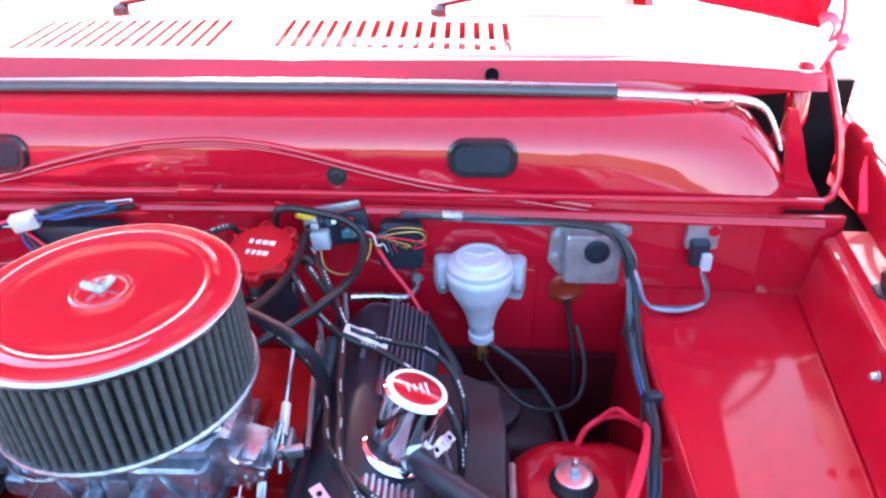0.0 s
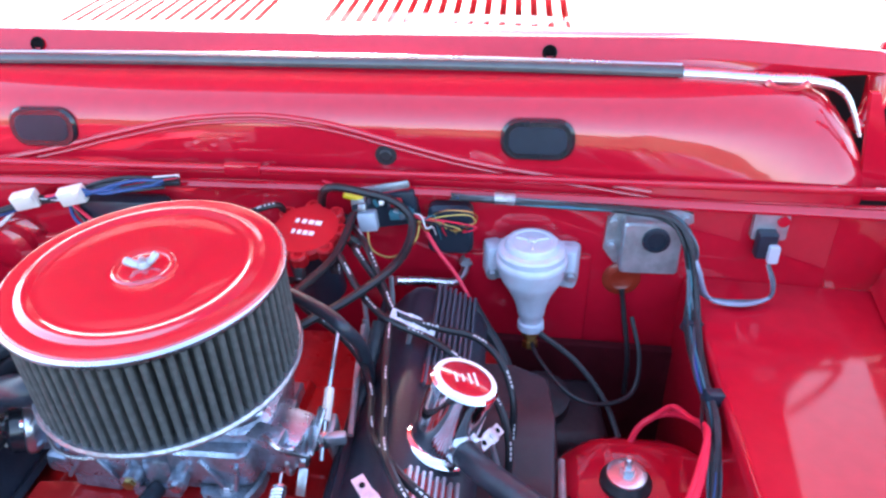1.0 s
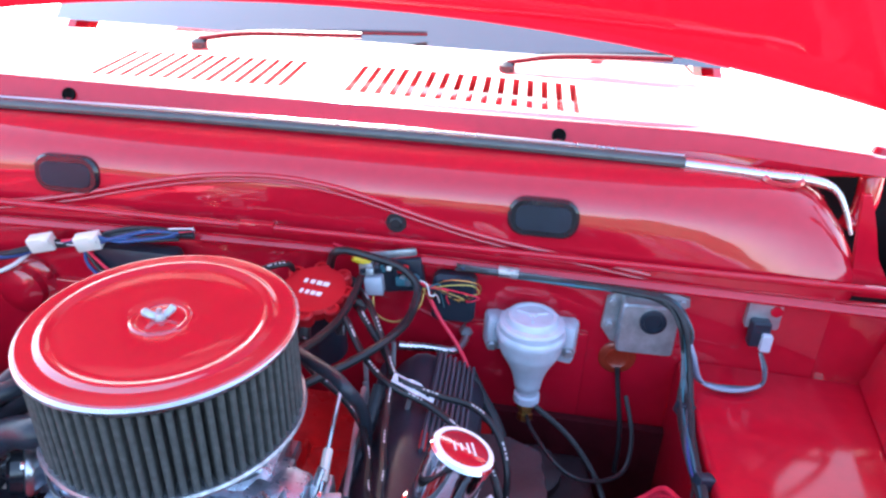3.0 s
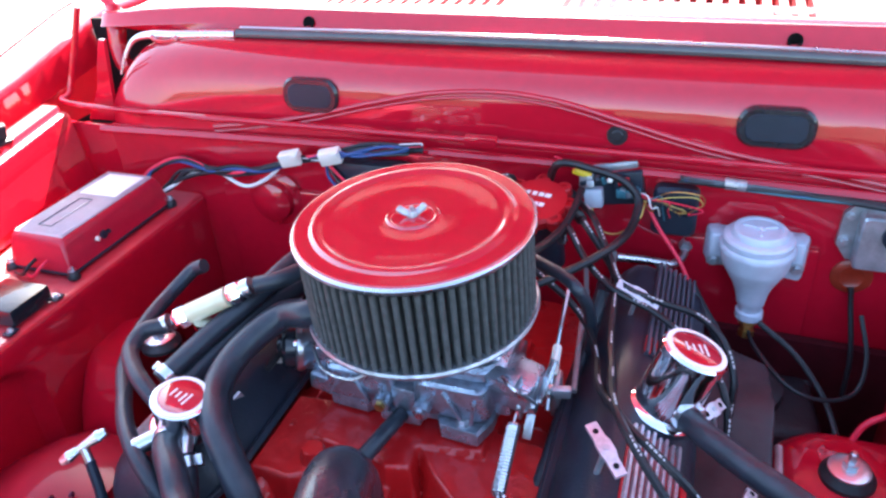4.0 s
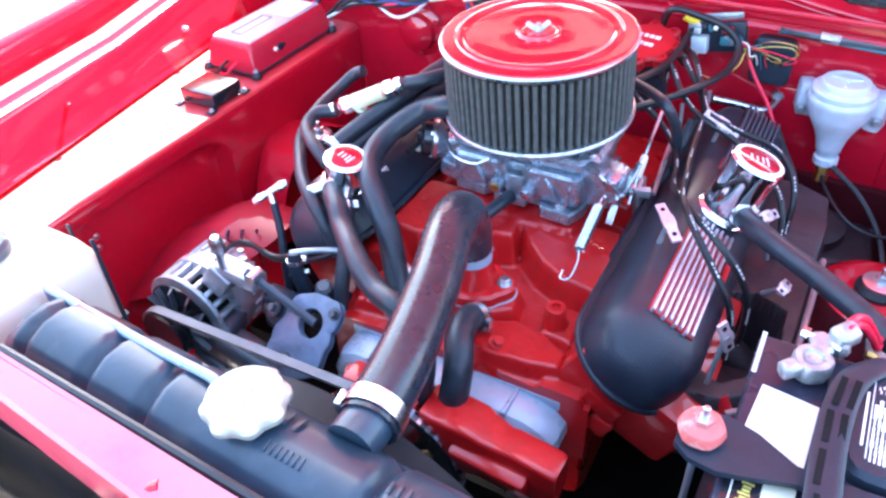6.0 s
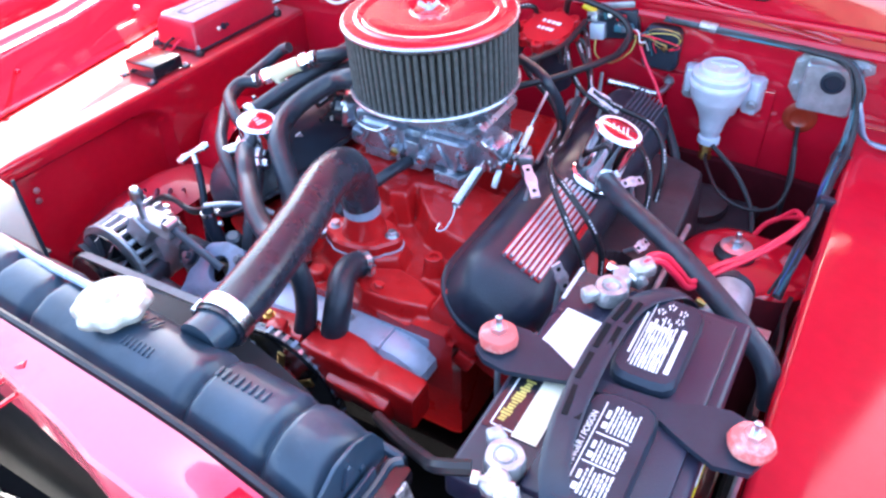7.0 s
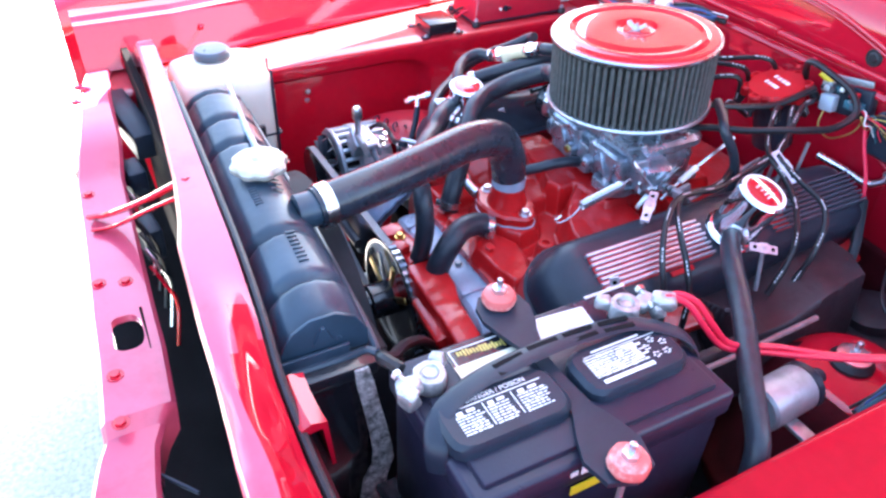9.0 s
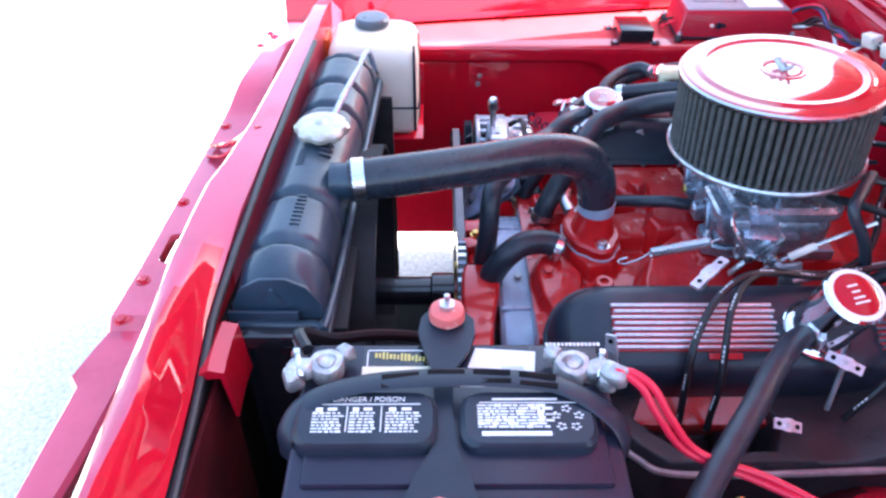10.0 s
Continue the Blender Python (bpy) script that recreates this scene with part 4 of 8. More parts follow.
piece("choke_foot", (-0.112, -0.060, 0.735), (0.034, 0.030, 0.030), 0.006, CARB, carb, pose(0, 0, 0, 10, 12, 0))
m = axis((-0.140, -0.050, 0.770), (-0.205, -0.085, 0.780))
bm = B()
lathe(bm, [(0.018, -0.012), (0.024, -0.004), (0.030, 0.002), (0.0315, 0.005), (0.0315, 0.010), (0.029, 0.012)], 32, m)
part("choke_base", bm, STEEL, carb, "bright choke housing base")
bm = B()
lathe(bm, [(0.028, 0.010), (0.028, 0.024), (0.025, 0.028), (0.012, 0.030), (0.010, 0.034), (0.006, 0.035)], 32, m)
pot = part("choke_cap", bm, BLACK_GLOSS, carb, "dark round choke cap")
for a in (40, 160, 280):
    p = m @ Vector((0.0285 * math.cos(radians(a)), 0.0285 * math.sin(radians(a)), 0.010))
    bolt(carb, p, p + m.to_3x3() @ Vector((0, 0, 1)), 0.0042, 0.004, STEEL, "screw", False)
bm = B()
box(bm, m @ Vector((-0.006, -0.024, 0.030)), (0.010, 0.010, 0.012), 0.002, m.to_3x3().to_4x4())
part("terminal", bm, IVORY, pot, "pale plug on the choke cap")
bm = B()
tube(bm, [m @ Vector((-0.006, -0.028, 0.034)), m @ Vector((-0.022, -0.030, 0.034)), m @ Vector((-0.034, -0.012, 0.026)), m @ Vector((-0.032, 0.016, 0.016)), m @ Vector((-0.018, 0.032, 0.006))], 0.0022, 6)
part("choke_lead", bm, BLACK_WIRE, pot)
# the throttle end
piece("throttle_bracket", (0.122, -0.045, 0.766), (0.046, 0.050, 0.040), 0.006, CARB, carb, pose(0, 0, 0, 0, 10, -10))
piece("pump_cover", (0.113, -0.070, 0.788), (0.038, 0.022, 0.022), 0.004, CARB, carb, pose(0, 0, 0, 12, 0, -14))
piece("spacer", (0.108, -0.020, 0.742), (0.020, 0.080, 0.034), 0.005, CARB, carb)
for p, q, w in (((0.136, -0.060, 0.745), (0.136, -0.082, 0.788), 0.013), ((0.137, -0.060, 0.748), (0.142, -0.010, 0.735), 0.012), ((0.148, -0.055, 0.752), (0.160, -0.030, 0.795), 0.009), ((0.142, -0.062, 0.740), (0.140, -0.078, 0.716), 0.010)):
    piece("throttle_lever", (Vector(p) + Vector(q)) / 2, (w, 0.003, (Vector(q) - Vector(p)).length), 0.001, STEEL, carb, axis(p, q).to_3x3().to_4x4(), "plated throttle lever")
bm = B()
lathe(bm, [(0.017, 0.0), (0.017, 0.004), (0.008, 0.0045), (0.008, 0.018), (0.005, 0.020)], 24, axis((0.128, -0.058, 0.748), (0.5, -0.07, 0.748)))
part("throttle_shaft", bm, STEEL, carb, "bright shaft end with its nut")
bm = B()
tube(bm, [(0.112, -0.078, 0.800), (0.128, -0.088, 0.795), (0.142, -0.080, 0.778), (0.146, -0.066, 0.760)], 0.0022, 6)
part("pump_rod", bm, STEEL, carb)
bm = B()
tube(bm, [(-0.118, -0.070, 0.790), (-0.095, -0.092, 0.776), (-0.060, -0.096, 0.772), (-0.035, -0.094, 0.785)], 0.0022, 6)
part("choke_rod", bm, STEEL, carb)
piece("tag", (-0.006, -0.108, 0.822), (0.022, 0.003, 0.008), 0.001, RED_PLASTIC, carb, pose(0, 0, 0, -20, 0, -15), "small red tag")
piece("tag", (0.020, -0.106, 0.822), (0.016, 0.003, 0.008), 0.001, YELLOW_PRINT, carb, pose(0, 0, 0, -20, 0, 5), "small yellow tag")

for ob in [o for o in bpy.data.objects if o.type == "MESH" and (o.parent == carb or (o.parent and o.parent.parent == carb))]:
    ob.data.transform(Matrix.Translation((0.0, 0.016, 0.008)))

# Return spring from the throttle lever to the intake.
spring_thing = thing("return_spring", (0.136, -0.167, 0.764), "bright steel throttle return spring with hooked ends", "spring")
bm = B()
a, b = Vector((0.134, -0.096, 0.775)), Vector((0.138, -0.175, 0.760))
m = axis(a, b)
length = (b - a).length
turns = 22
tube(bm, [m @ Vector((0.0062 * math.cos(2 * math.pi * k / 8), 0.0062 * math.sin(2 * math.pi * k / 8), length * k / (8 * turns))) for k in range(8 * turns + 1)], 0.0017, 5, 1, smooth=False)
part("coil", bm, STEEL, spring_thing)
bm = B()
tube(bm, [b, b + Vector((0.004, -0.014, -0.008)), b + Vector((0.002, -0.034, -0.018)), b + Vector((-0.008, -0.038, -0.020)), b + Vector((-0.010, -0.026, -0.016))], 0.0012, 6)
part("hook", bm, STEEL, spring_thing)
bm = B()
tube(bm, [a, a + Vector((0.0, 0.012, 0.006)), a + Vector((0.002, 0.016, 0.004))], 0.0012, 6)
part("hook", bm, STEEL, spring_thing)

# Throttle rod and kickdown rod beside the carburettor lever.
linkage = thing("throttle_linkage", (0.15, 0.02, 0.75), "plated throttle and kickdown rods beside the carburettor", "linkage")
for pts, r, mt in ((((0.154, 0.100, 0.822), (0.154, 0.045, 0.792), (0.155, -0.005, 0.760), (0.156, -0.030, 0.742)), 0.0026, STEEL), (((0.168, 0.160, 0.775), (0.172, 0.090, 0.760), (0.180, 0.005, 0.745)), 0.0036, ZINC), (((0.152, -0.002, 0.748), (0.152, 0.022, 0.700), (0.154, 0.030, 0.670)), 0.003, ZINC)):
    bm = B()
    tube(bm, pts, r, 8)
    part("rod", bm, mt, linkage)
bm = B()
lathe(bm, [(0.0055, 0.0), (0.0055, 0.034), (0.004, 0.036)], 8, axis((0.1548, 0.004, 0.766), (0.154, 0.045, 0.792)))
part("adjuster", bm, IVORY, linkage, "pale adjusting sleeve")
for p in ((0.156, -0.012, 0.754), (0.146, -0.014, 0.752)):
    bm = B()
    lathe(bm, [(0.0085, -0.004), (0.010, 0.0), (0.0085, 0.004)], 14, axis(p, Vector(p) + Vector((1, -0.3, 0.2))))
    part("ball_joint", bm, STEEL, linkage)
piece("bellcrank", (0.164, -0.008, 0.752), (0.030, 0.010, 0.016), 0.003, ZINC, linkage, pose(0, 0, 0, 10, 0, 12))
piece("bellcrank", (0.160, 0.012, 0.735), (0.008, 0.030, 0.050), 0.003, ZINC, linkage, pose(0, 0, 0, 14, 0, 0))

# ---- engine ----
engine = thing("engine", (0.03, 0.0, 0.40), "red enamelled V8 engine block, heads and intake manifold", "engine")
bm = B()
box(bm, (0.03, 0.02, 0.50), (0.34, 0.58, 0.24), 0.02)
part("block", bm, RED_ENGINE, engine)
for s in (1, -1):
    bm = B()
    cx = 0.03 + s * 0.215
    box(bm, (cx, -0.015 if s > 0 else 0.03, 0.650 if s > 0 else 0.63), (0.165, 0.575 if s > 0 else 0.52, 0.085), 0.010, pose(0, 0, 0, 0, s * 28, 0))
    head = part("cylinder_head", bm, RED_ENGINE, engine, "red cylinder head")
    for y, z, w in ((-0.306, 0.655, 0.05), (-0.308, 0.62, 0.03)) if s > 0 else ():
        piece("head_boss", (cx - s * 0.02, y, z), (w, 0.016, 0.028), 0.005, RED_ENGINE, head, pose(0, 0, 0, 0, s * 28, 0))


def rise(x, y, poly, w):
    """1 inside a polygon, falling over a distance w at its edge to 0 outside."""
    inside, best = False, 9.0
    for (x0, y0), (x1, y1) in zip(poly, poly[1:] + poly[:1]):
        if (y0 > y) != (y1 > y) and x < (x1 - x0) * (y - y0) / (y1 - y0) + x0:
            inside = not inside
        dx, dy = x1 - x0, y1 - y0
        t = min(max(((x - x0) * dx + (y - y0) * dy) / (dx * dx + dy * dy), 0.0), 1.0)
        best = min(best, math.hypot(x - x0 - t * dx, y - y0 - t * dy))
    d = best if inside else -best
    t = min(max(d / w + 0.5, 0.0), 1.0)
    return t * t * (3 - 2 * t)


def disc(cx, cy, r, n=14):
    return [(cx + r * math.cos(2 * math.pi * i / n), cy + r * math.sin(2 * math.pi * i / n)) for i in range(n)]


# Raised parts of the manifold: outline, height at its inner and outer end, width of the fillet.
RAISED = [
    ([(-0.105, -0.122), (-0.036, -0.128), (0.0, -0.142), (0.030, -0.132), (0.026, -0.100), (0.10, -0.09), (0.11, 0.13), (-0.11, 0.13)], 0.716, 0.0, 0.013),
    ([(0.018, -0.03), (0.020, -0.098), (0.045, -0.128), (0.080, -0.158), (0.120, -0.174), (0.180, -0.180), (0.215, -0.150), (0.215, -0.040)], 0.714, -0.10, 0.018),
    ([(-0.02, -0.03), (-0.05, -0.145), (-0.10, -0.180), (-0.155, -0.18), (-0.155, -0.05)], 0.702, 0.08, 0.016),
    ([(0.05, 0.03), (0.215, 0.02), (0.215, 0.14), (0.05, 0.13)], 0.705, -0.05, 0.010),
    ([(-0.05, 0.03), (-0.155, 0.02), (-0.155, 0.14), (-0.05, 0.13)], 0.705, 0.05, 0.010),
    ([(-0.050, -0.185), (0.040, -0.178), (0.074, -0.200), (0.082, -0.238), (0.050, -0.262), (0.0, -0.272), (-0.045, -0.255), (-0.062, -0.22)], 0.688, 0.0, 0.012),
    ([(-0.065, -0.10), (0.005, -0.12), (0.018, -0.19), (-0.050, -0.19)], 0.690, 0.0, 0.012),
    ([(0.046, -0.268), (0.088, -0.246), (0.128, -0.252), (0.170, -0.272), (0.168, -0.302), (0.130, -0.312), (0.070, -0.318), (0.044, -0.305)], 0.684, -0.02, 0.012),
    ([(0.125, -0.190), (0.160, -0.190), (0.165, -0.252), (0.118, -0.252)], 0.682, -0.05, 0.010),
    ([(0.150, -0.255), (0.205, -0.255), (0.205, -0.330), (0.150, -0.330)], 0.668, -0.02, 0.006),
    ([(-0.13, -0.22), (-0.07, -0.215), (-0.06, -0.30), (-0.13, -0.30)], 0.674, 0.0, 0.008),
    (disc(0.132, -0.227, 0.0155), 0.700, 0.0, 0.004),
    (disc(-0.085, -0.140, 0.0155), 0.726, 0.0, 0.004),
    (disc(0.190, -0.290, 0.012), 0.678, 0.0, 0.004),
    (disc(0.196, -0.205, 0.012), 0.690, 0.0, 0.004),
    (disc(-0.02, -0.300, 0.014), 0.676, 0.0, 0.004),
]
bm = B()
NX, NY = 160, 260
X_A, X_B, Y_A, Y_B = -0.155, 0.215, -0.322, 0.29
hgrid = []
for i in range(NX + 1):
    x = X_A + (X_B - X_A) * i / NX
    col = []
    for j in range(NY + 1):
        y = Y_A + (Y_B - Y_A) * j / NY
        base = 0.650 + 0.012 * (1 - ((x - 0.03) / 0.19) ** 2)
        z = base
        for poly, top_z, slope, w in RAISED:
            if min(p[0] for p in poly) - w < x < max(p[0] for p in poly) + w and min(p[1] for p in poly) - w < y < max(p[1] for p in poly) + w:
                z = max(z, base + (top_z + slope * abs(x) - base) * rise(x, y, poly, w))
        z += 0.0012 * noise.noise((x * 34, y * 34, 0.0)) + 0.0004 * noise.noise((x * 140, y * 140, 3.0))
        col.append(bm.verts.new((x, y, z)))
    hgrid.append(col)
for a, b in zip(hgrid, hgrid[1:]):
    ring_faces(bm, a, b, closed=False)
edge_loop = [hgrid[i][0] for i in range(NX + 1)]
skirt = [bm.verts.new((v.co.x, v.co.y - 0.002, 0.56)) for v in edge_loop]
ring_faces(bm, edge_loop, skirt, closed=False)
intake = part("intake_manifold", bm, RED_ENGINE, engine, "red enamelled cast intake manifold with runners and bosses", angle=60)
bm = B()
lathe(bm, [(0.0125, -0.004), (0.0125, 0.004), (0.0115, 0.005), (0.0065, 0.005), (0.0065, -0.006)], 22, Matrix.Translation((0.132, -0.227, 0.700)), caps=False)
part("boss", bm, RED_ENGINE, intake)
for x, y, z in ((0.190, -0.29, 0.676), (0.196, -0.205, 0.688), (0.200, 0.03, 0.700), (-0.135, -0.27, 0.672), (-0.135, -0.10, 0.705), (0.085, -0.298, 0.683)):
    bolt(intake, (x, y, z), (x + (0.2 if x > 0 else -0.2), y, z + 0.6), 0.0075, 0.007, RED_ENGINE)

# Water outlet on the front of the intake.
outlet = thing("water_outlet", (0.012, -0.222, 0.69), "red water outlet with a flanged base, on the intake", "water outlet")
bm = B()
lathe(bm, [(0.036, 0.700), (0.033, 0.708), (0.029, 0.722), (0.0265, 0.735), (0.0245, 0.765), (0.021, 0.766)], 32, Matrix.Translation((0.012, -0.224, 0)))
part("neck", bm, RED_ENGINE, outlet)
bm = B()
lathe(bm, [(0.0272, 0.740), (0.0272, 0.757)], 32, Matrix.Translation((0.012, -0.224, 0)))
part("collar", bm, GREY_PAINT, outlet, "grey painted collar")
bm = B()
oval = [(0.060 * math.cos(2 * math.pi * i / 40), 0.040 * math.sin(2 * math.pi * i / 40) * (1.0 if abs(math.cos(2 * math.pi * i / 40)) < 0.6 else 0.85)) for i in range(40)]
m = Matrix.Translation((0.012, -0.226, 0)) @ pose(0, 0, 0, 0, 0, 12)
plate(bm, oval, 0.691, 0.707, m, 0.004)
part("flange", bm, RED_ENGINE, outlet)
bm = B()
plate(bm, [(x * 1.03, y * 1.03) for x, y in oval], 0.6882, 0.6905, m)
part("gasket", bm, GREY_PART, outlet, "pale gasket edge")
for s in (1, -1):
    p = m @ Vector((s * 0.045, 0, 0.706))
    bolt(outlet, p, p + Vector((0, 0, 1)), 0.0072, 0.008, STEEL)
bm = B()
tube(bm, [(-0.040, -0.250, 0.698), (-0.062, -0.256, 0.706), (-0.080, -0.250, 0.712)], [0.010, 0.009, 0.007], 12)
part("sensor", bm, STEEL, outlet, "bright temperature sensor")

# Timing cover, water pump, pulleys and belt at the front of the block.
bm = B()
prof = [(-0.130, 0.585), (-0.132, 0.60), (-0.118, 0.632), (-0.095, 0.642), (-0.02, 0.646), (0.070, 0.647), (0.120, 0.645), (0.154, 0.641), (0.176, 0.632), (0.190, 0.617), (0.192, 0.602), (0.185, 0.588)]
rings = []
for y, k in ((-0.322, 0.0), (-0.326, 0.0), (-0.352, 0.0), (-0.362, 0.003), (-0.368, 0.010)):
    rings.append([(x - (k if x > 0.1 else -k if x < -0.08 else 0), y, z - k) for x, z in prof])
loft(bm, rings)
cover = part("timing_cover", bm, TIMING, engine, "pale silver-grey timing cover", angle=30)
piece("cover_rib", (0.125, -0.345, 0.644), (0.006, 0.044, 0.008), 0.002, TIMING, cover)
piece("cover_rib", (-0.07, -0.345, 0.643), (0.006, 0.044, 0.006), 0.002, TIMING, cover)
piece("cover_flange", (0.03, -0.3205, 0.640), (0.30, 0.006, 0.016), 0.002, TIMING, cover)
for x, z in ((0.060, 0.6465),):
    bolt(cover, (x, -0.338, z), (x, -0.338, 2), 0.0055, 0.006, ZINC)
pump = thing("water_pump", (0.04, -0.40, 0.60), "red enamelled water pump with cast arms and bolt heads", "water pump")
bm = B()
rings = []
for t, w, h in ((0.0, 0.052, 0.070), (0.10, 0.058, 0.075), (0.40, 0.054, 0.076), (0.46, 0.050, 0.066), (0.60, 0.043, 0.056), (0.66, 0.042, 0.062), (0.97, 0.042, 0.058), (1.0, 0.038, 0.052)):
    c = Vector((0.040, -0.392, 0.622)) + Vector((0.176, -0.012, -0.002)) * t
    rings.append([c + Vector((0, y, z)) for y, z in rounded(w, h, 0.006, 3)])
loft(bm, rings)
part("outlet_arm", bm, RED_ENGINE, pump, "red cast arm", angle=40)
bm = B()
rings = []
for t, w, h in ((0.0, 0.048, 0.066), (0.5, 0.046, 0.050), (0.9, 0.036, 0.044), (1.0, 0.030, 0.036)):
    c = Vector((0.030, -0.388, 0.622)) + Vector((-0.115, 0.0, 0.0)) * t
    rings.append([c + Vector((0, y, z)) for y, z in rounded(w, h, 0.010, 3)])
loft(bm, rings)
part("inlet_arm", bm, RED_ENGINE, pump, "red cast arm", angle=40)
bm = B()
lathe(bm, [(0.062, 0.0), (0.062, 0.035), (0.045, 0.048), (0.026, 0.052), (0.024, 0.066)], 36, axis((0.0, -0.365, 0.575), (0.0, -1, 0.575)))
part("housing", bm, RED_ENGINE, pump)
piece("ledge", (0.135, -0.422, 0.612), (0.10, 0.020, 0.040), 0.006, RED_ENGINE, pump, pose(0, 0, 0, 18, 0, -4))
piece("lug", (-0.058, -0.398, 0.652), (0.030, 0.034, 0.014), 0.004, RED_ENGINE, pump)
piece("lug", (-0.010, -0.406, 0.656), (0.026, 0.022, 0.014), 0.004, RED_ENGINE, pump, pose(0, 0, 0, 0, 0, 20))
for x, y, z, mt in ((-0.030, -0.398, 0.660, BRASS), (-0.075, -0.392, 0.646, RED_ENGINE)):
    bolt(pump, (x, y, z), (x, y, 2), 0.0058, 0.007, mt)
PC = (-0.008, 0.556)
PY = -0.421
bm = B()
prof = [(0.024, -0.006), (0.040, -0.006), (0.080, -0.008), (0.103, -0.008), (0.105, -0.007), (0.105, -0.005), (0.096, 0.0), (0.105, 0.005), (0.105, 0.007), (0.098, 0.008), (0.090, 0.004), (0.035, 0.002), (0.030, 0.002)]
lathe(bm, prof, 64, axis((PC[0], PY, PC[1]), (PC[0], -1, PC[1])))
pulley = part("pump_pulley", bm, BLACK_GLOSS, pump, "black pump pulley")
for i in range(16):
    a = radians(-22 + 7.5 * i)
    piece("timing_mark", (PC[0] + 0.1062 * math.cos(a), PY, PC[1] + 0.1062 * math.sin(a)), (0.0014, 0.012, 0.0060), 0.0, STEEL if i % 3 else GREY_PAINT, pulley, pose(0, 0, 0, 0, -math.degrees(a), 0))
for a in (35, 75, 115, 155):
    c = Vector((PC[0] + 0.058 * math.cos(radians(a)), PY - 0.009, PC[1] + 0.058 * math.sin(radians(a))))
    piece("pulley_arm", c, (0.050, 0.004, 0.012), 0.0015, ZINC if a == 115 else BRASS, pulley, pose(0, 0, 0, 0, -a, 0), "worn arm inside the pulley")
bm = B()
lathe(bm, [(0.030, 0.0), (0.030, 0.042), (0.028, 0.044), (0.0235, 0.045), (0.0235, 0.135), (0.020, 0.138)], 32, axis((PC[0] + 0.006, PY - 0.004, PC[1] + 0.010), (PC[0] + 0.006, -1, PC[1] + 0.010)))
part("fan_spacer", bm, BLACK_GLOSS, pump, "black stepped fan spacer")
ALT = Vector((-0.385, -0.385, 0.600))
belt_thing = thing("fan_belt", (-0.2, -0.421, 0.62), "grey worn rubber fan belt between the pulleys", "belt")
pts = [(PC[0] + 0.100 * math.cos(radians(a)), PC[1] + 0.100 * math.sin(radians(a))) for a in range(-96, 96, 8)] + [(ALT.x + 0.041 * math.cos(radians(a)), ALT.z + 0.041 * math.sin(radians(a))) for a in range(92, 262, 10)]
bm = B()
rows_ = []
n_ = len(pts)
for i, (x, z) in enumerate(pts):
    (xa, za), (xb, zb) = pts[i - 1], pts[(i + 1) % n_]
    d = Vector((xb - xa, 0, zb - za)).normalized()
    out = Vector((d.z, 0, -d.x))
    p = Vector((x, PY, z))
    rows_.append([bm.verts.new(p + out * o + Vector((0, w, 0))) for o, w in ((0.003, -0.0065), (0.003, 0.0065), (-0.005, 0.0045), (-0.005, -0.0045))])
for a, b in zip(rows_, rows_[1:] + rows_[:1]):
    ring_faces(bm, a, b)
part("belt", bm, FAN_BELT, belt_thing, angle=50)

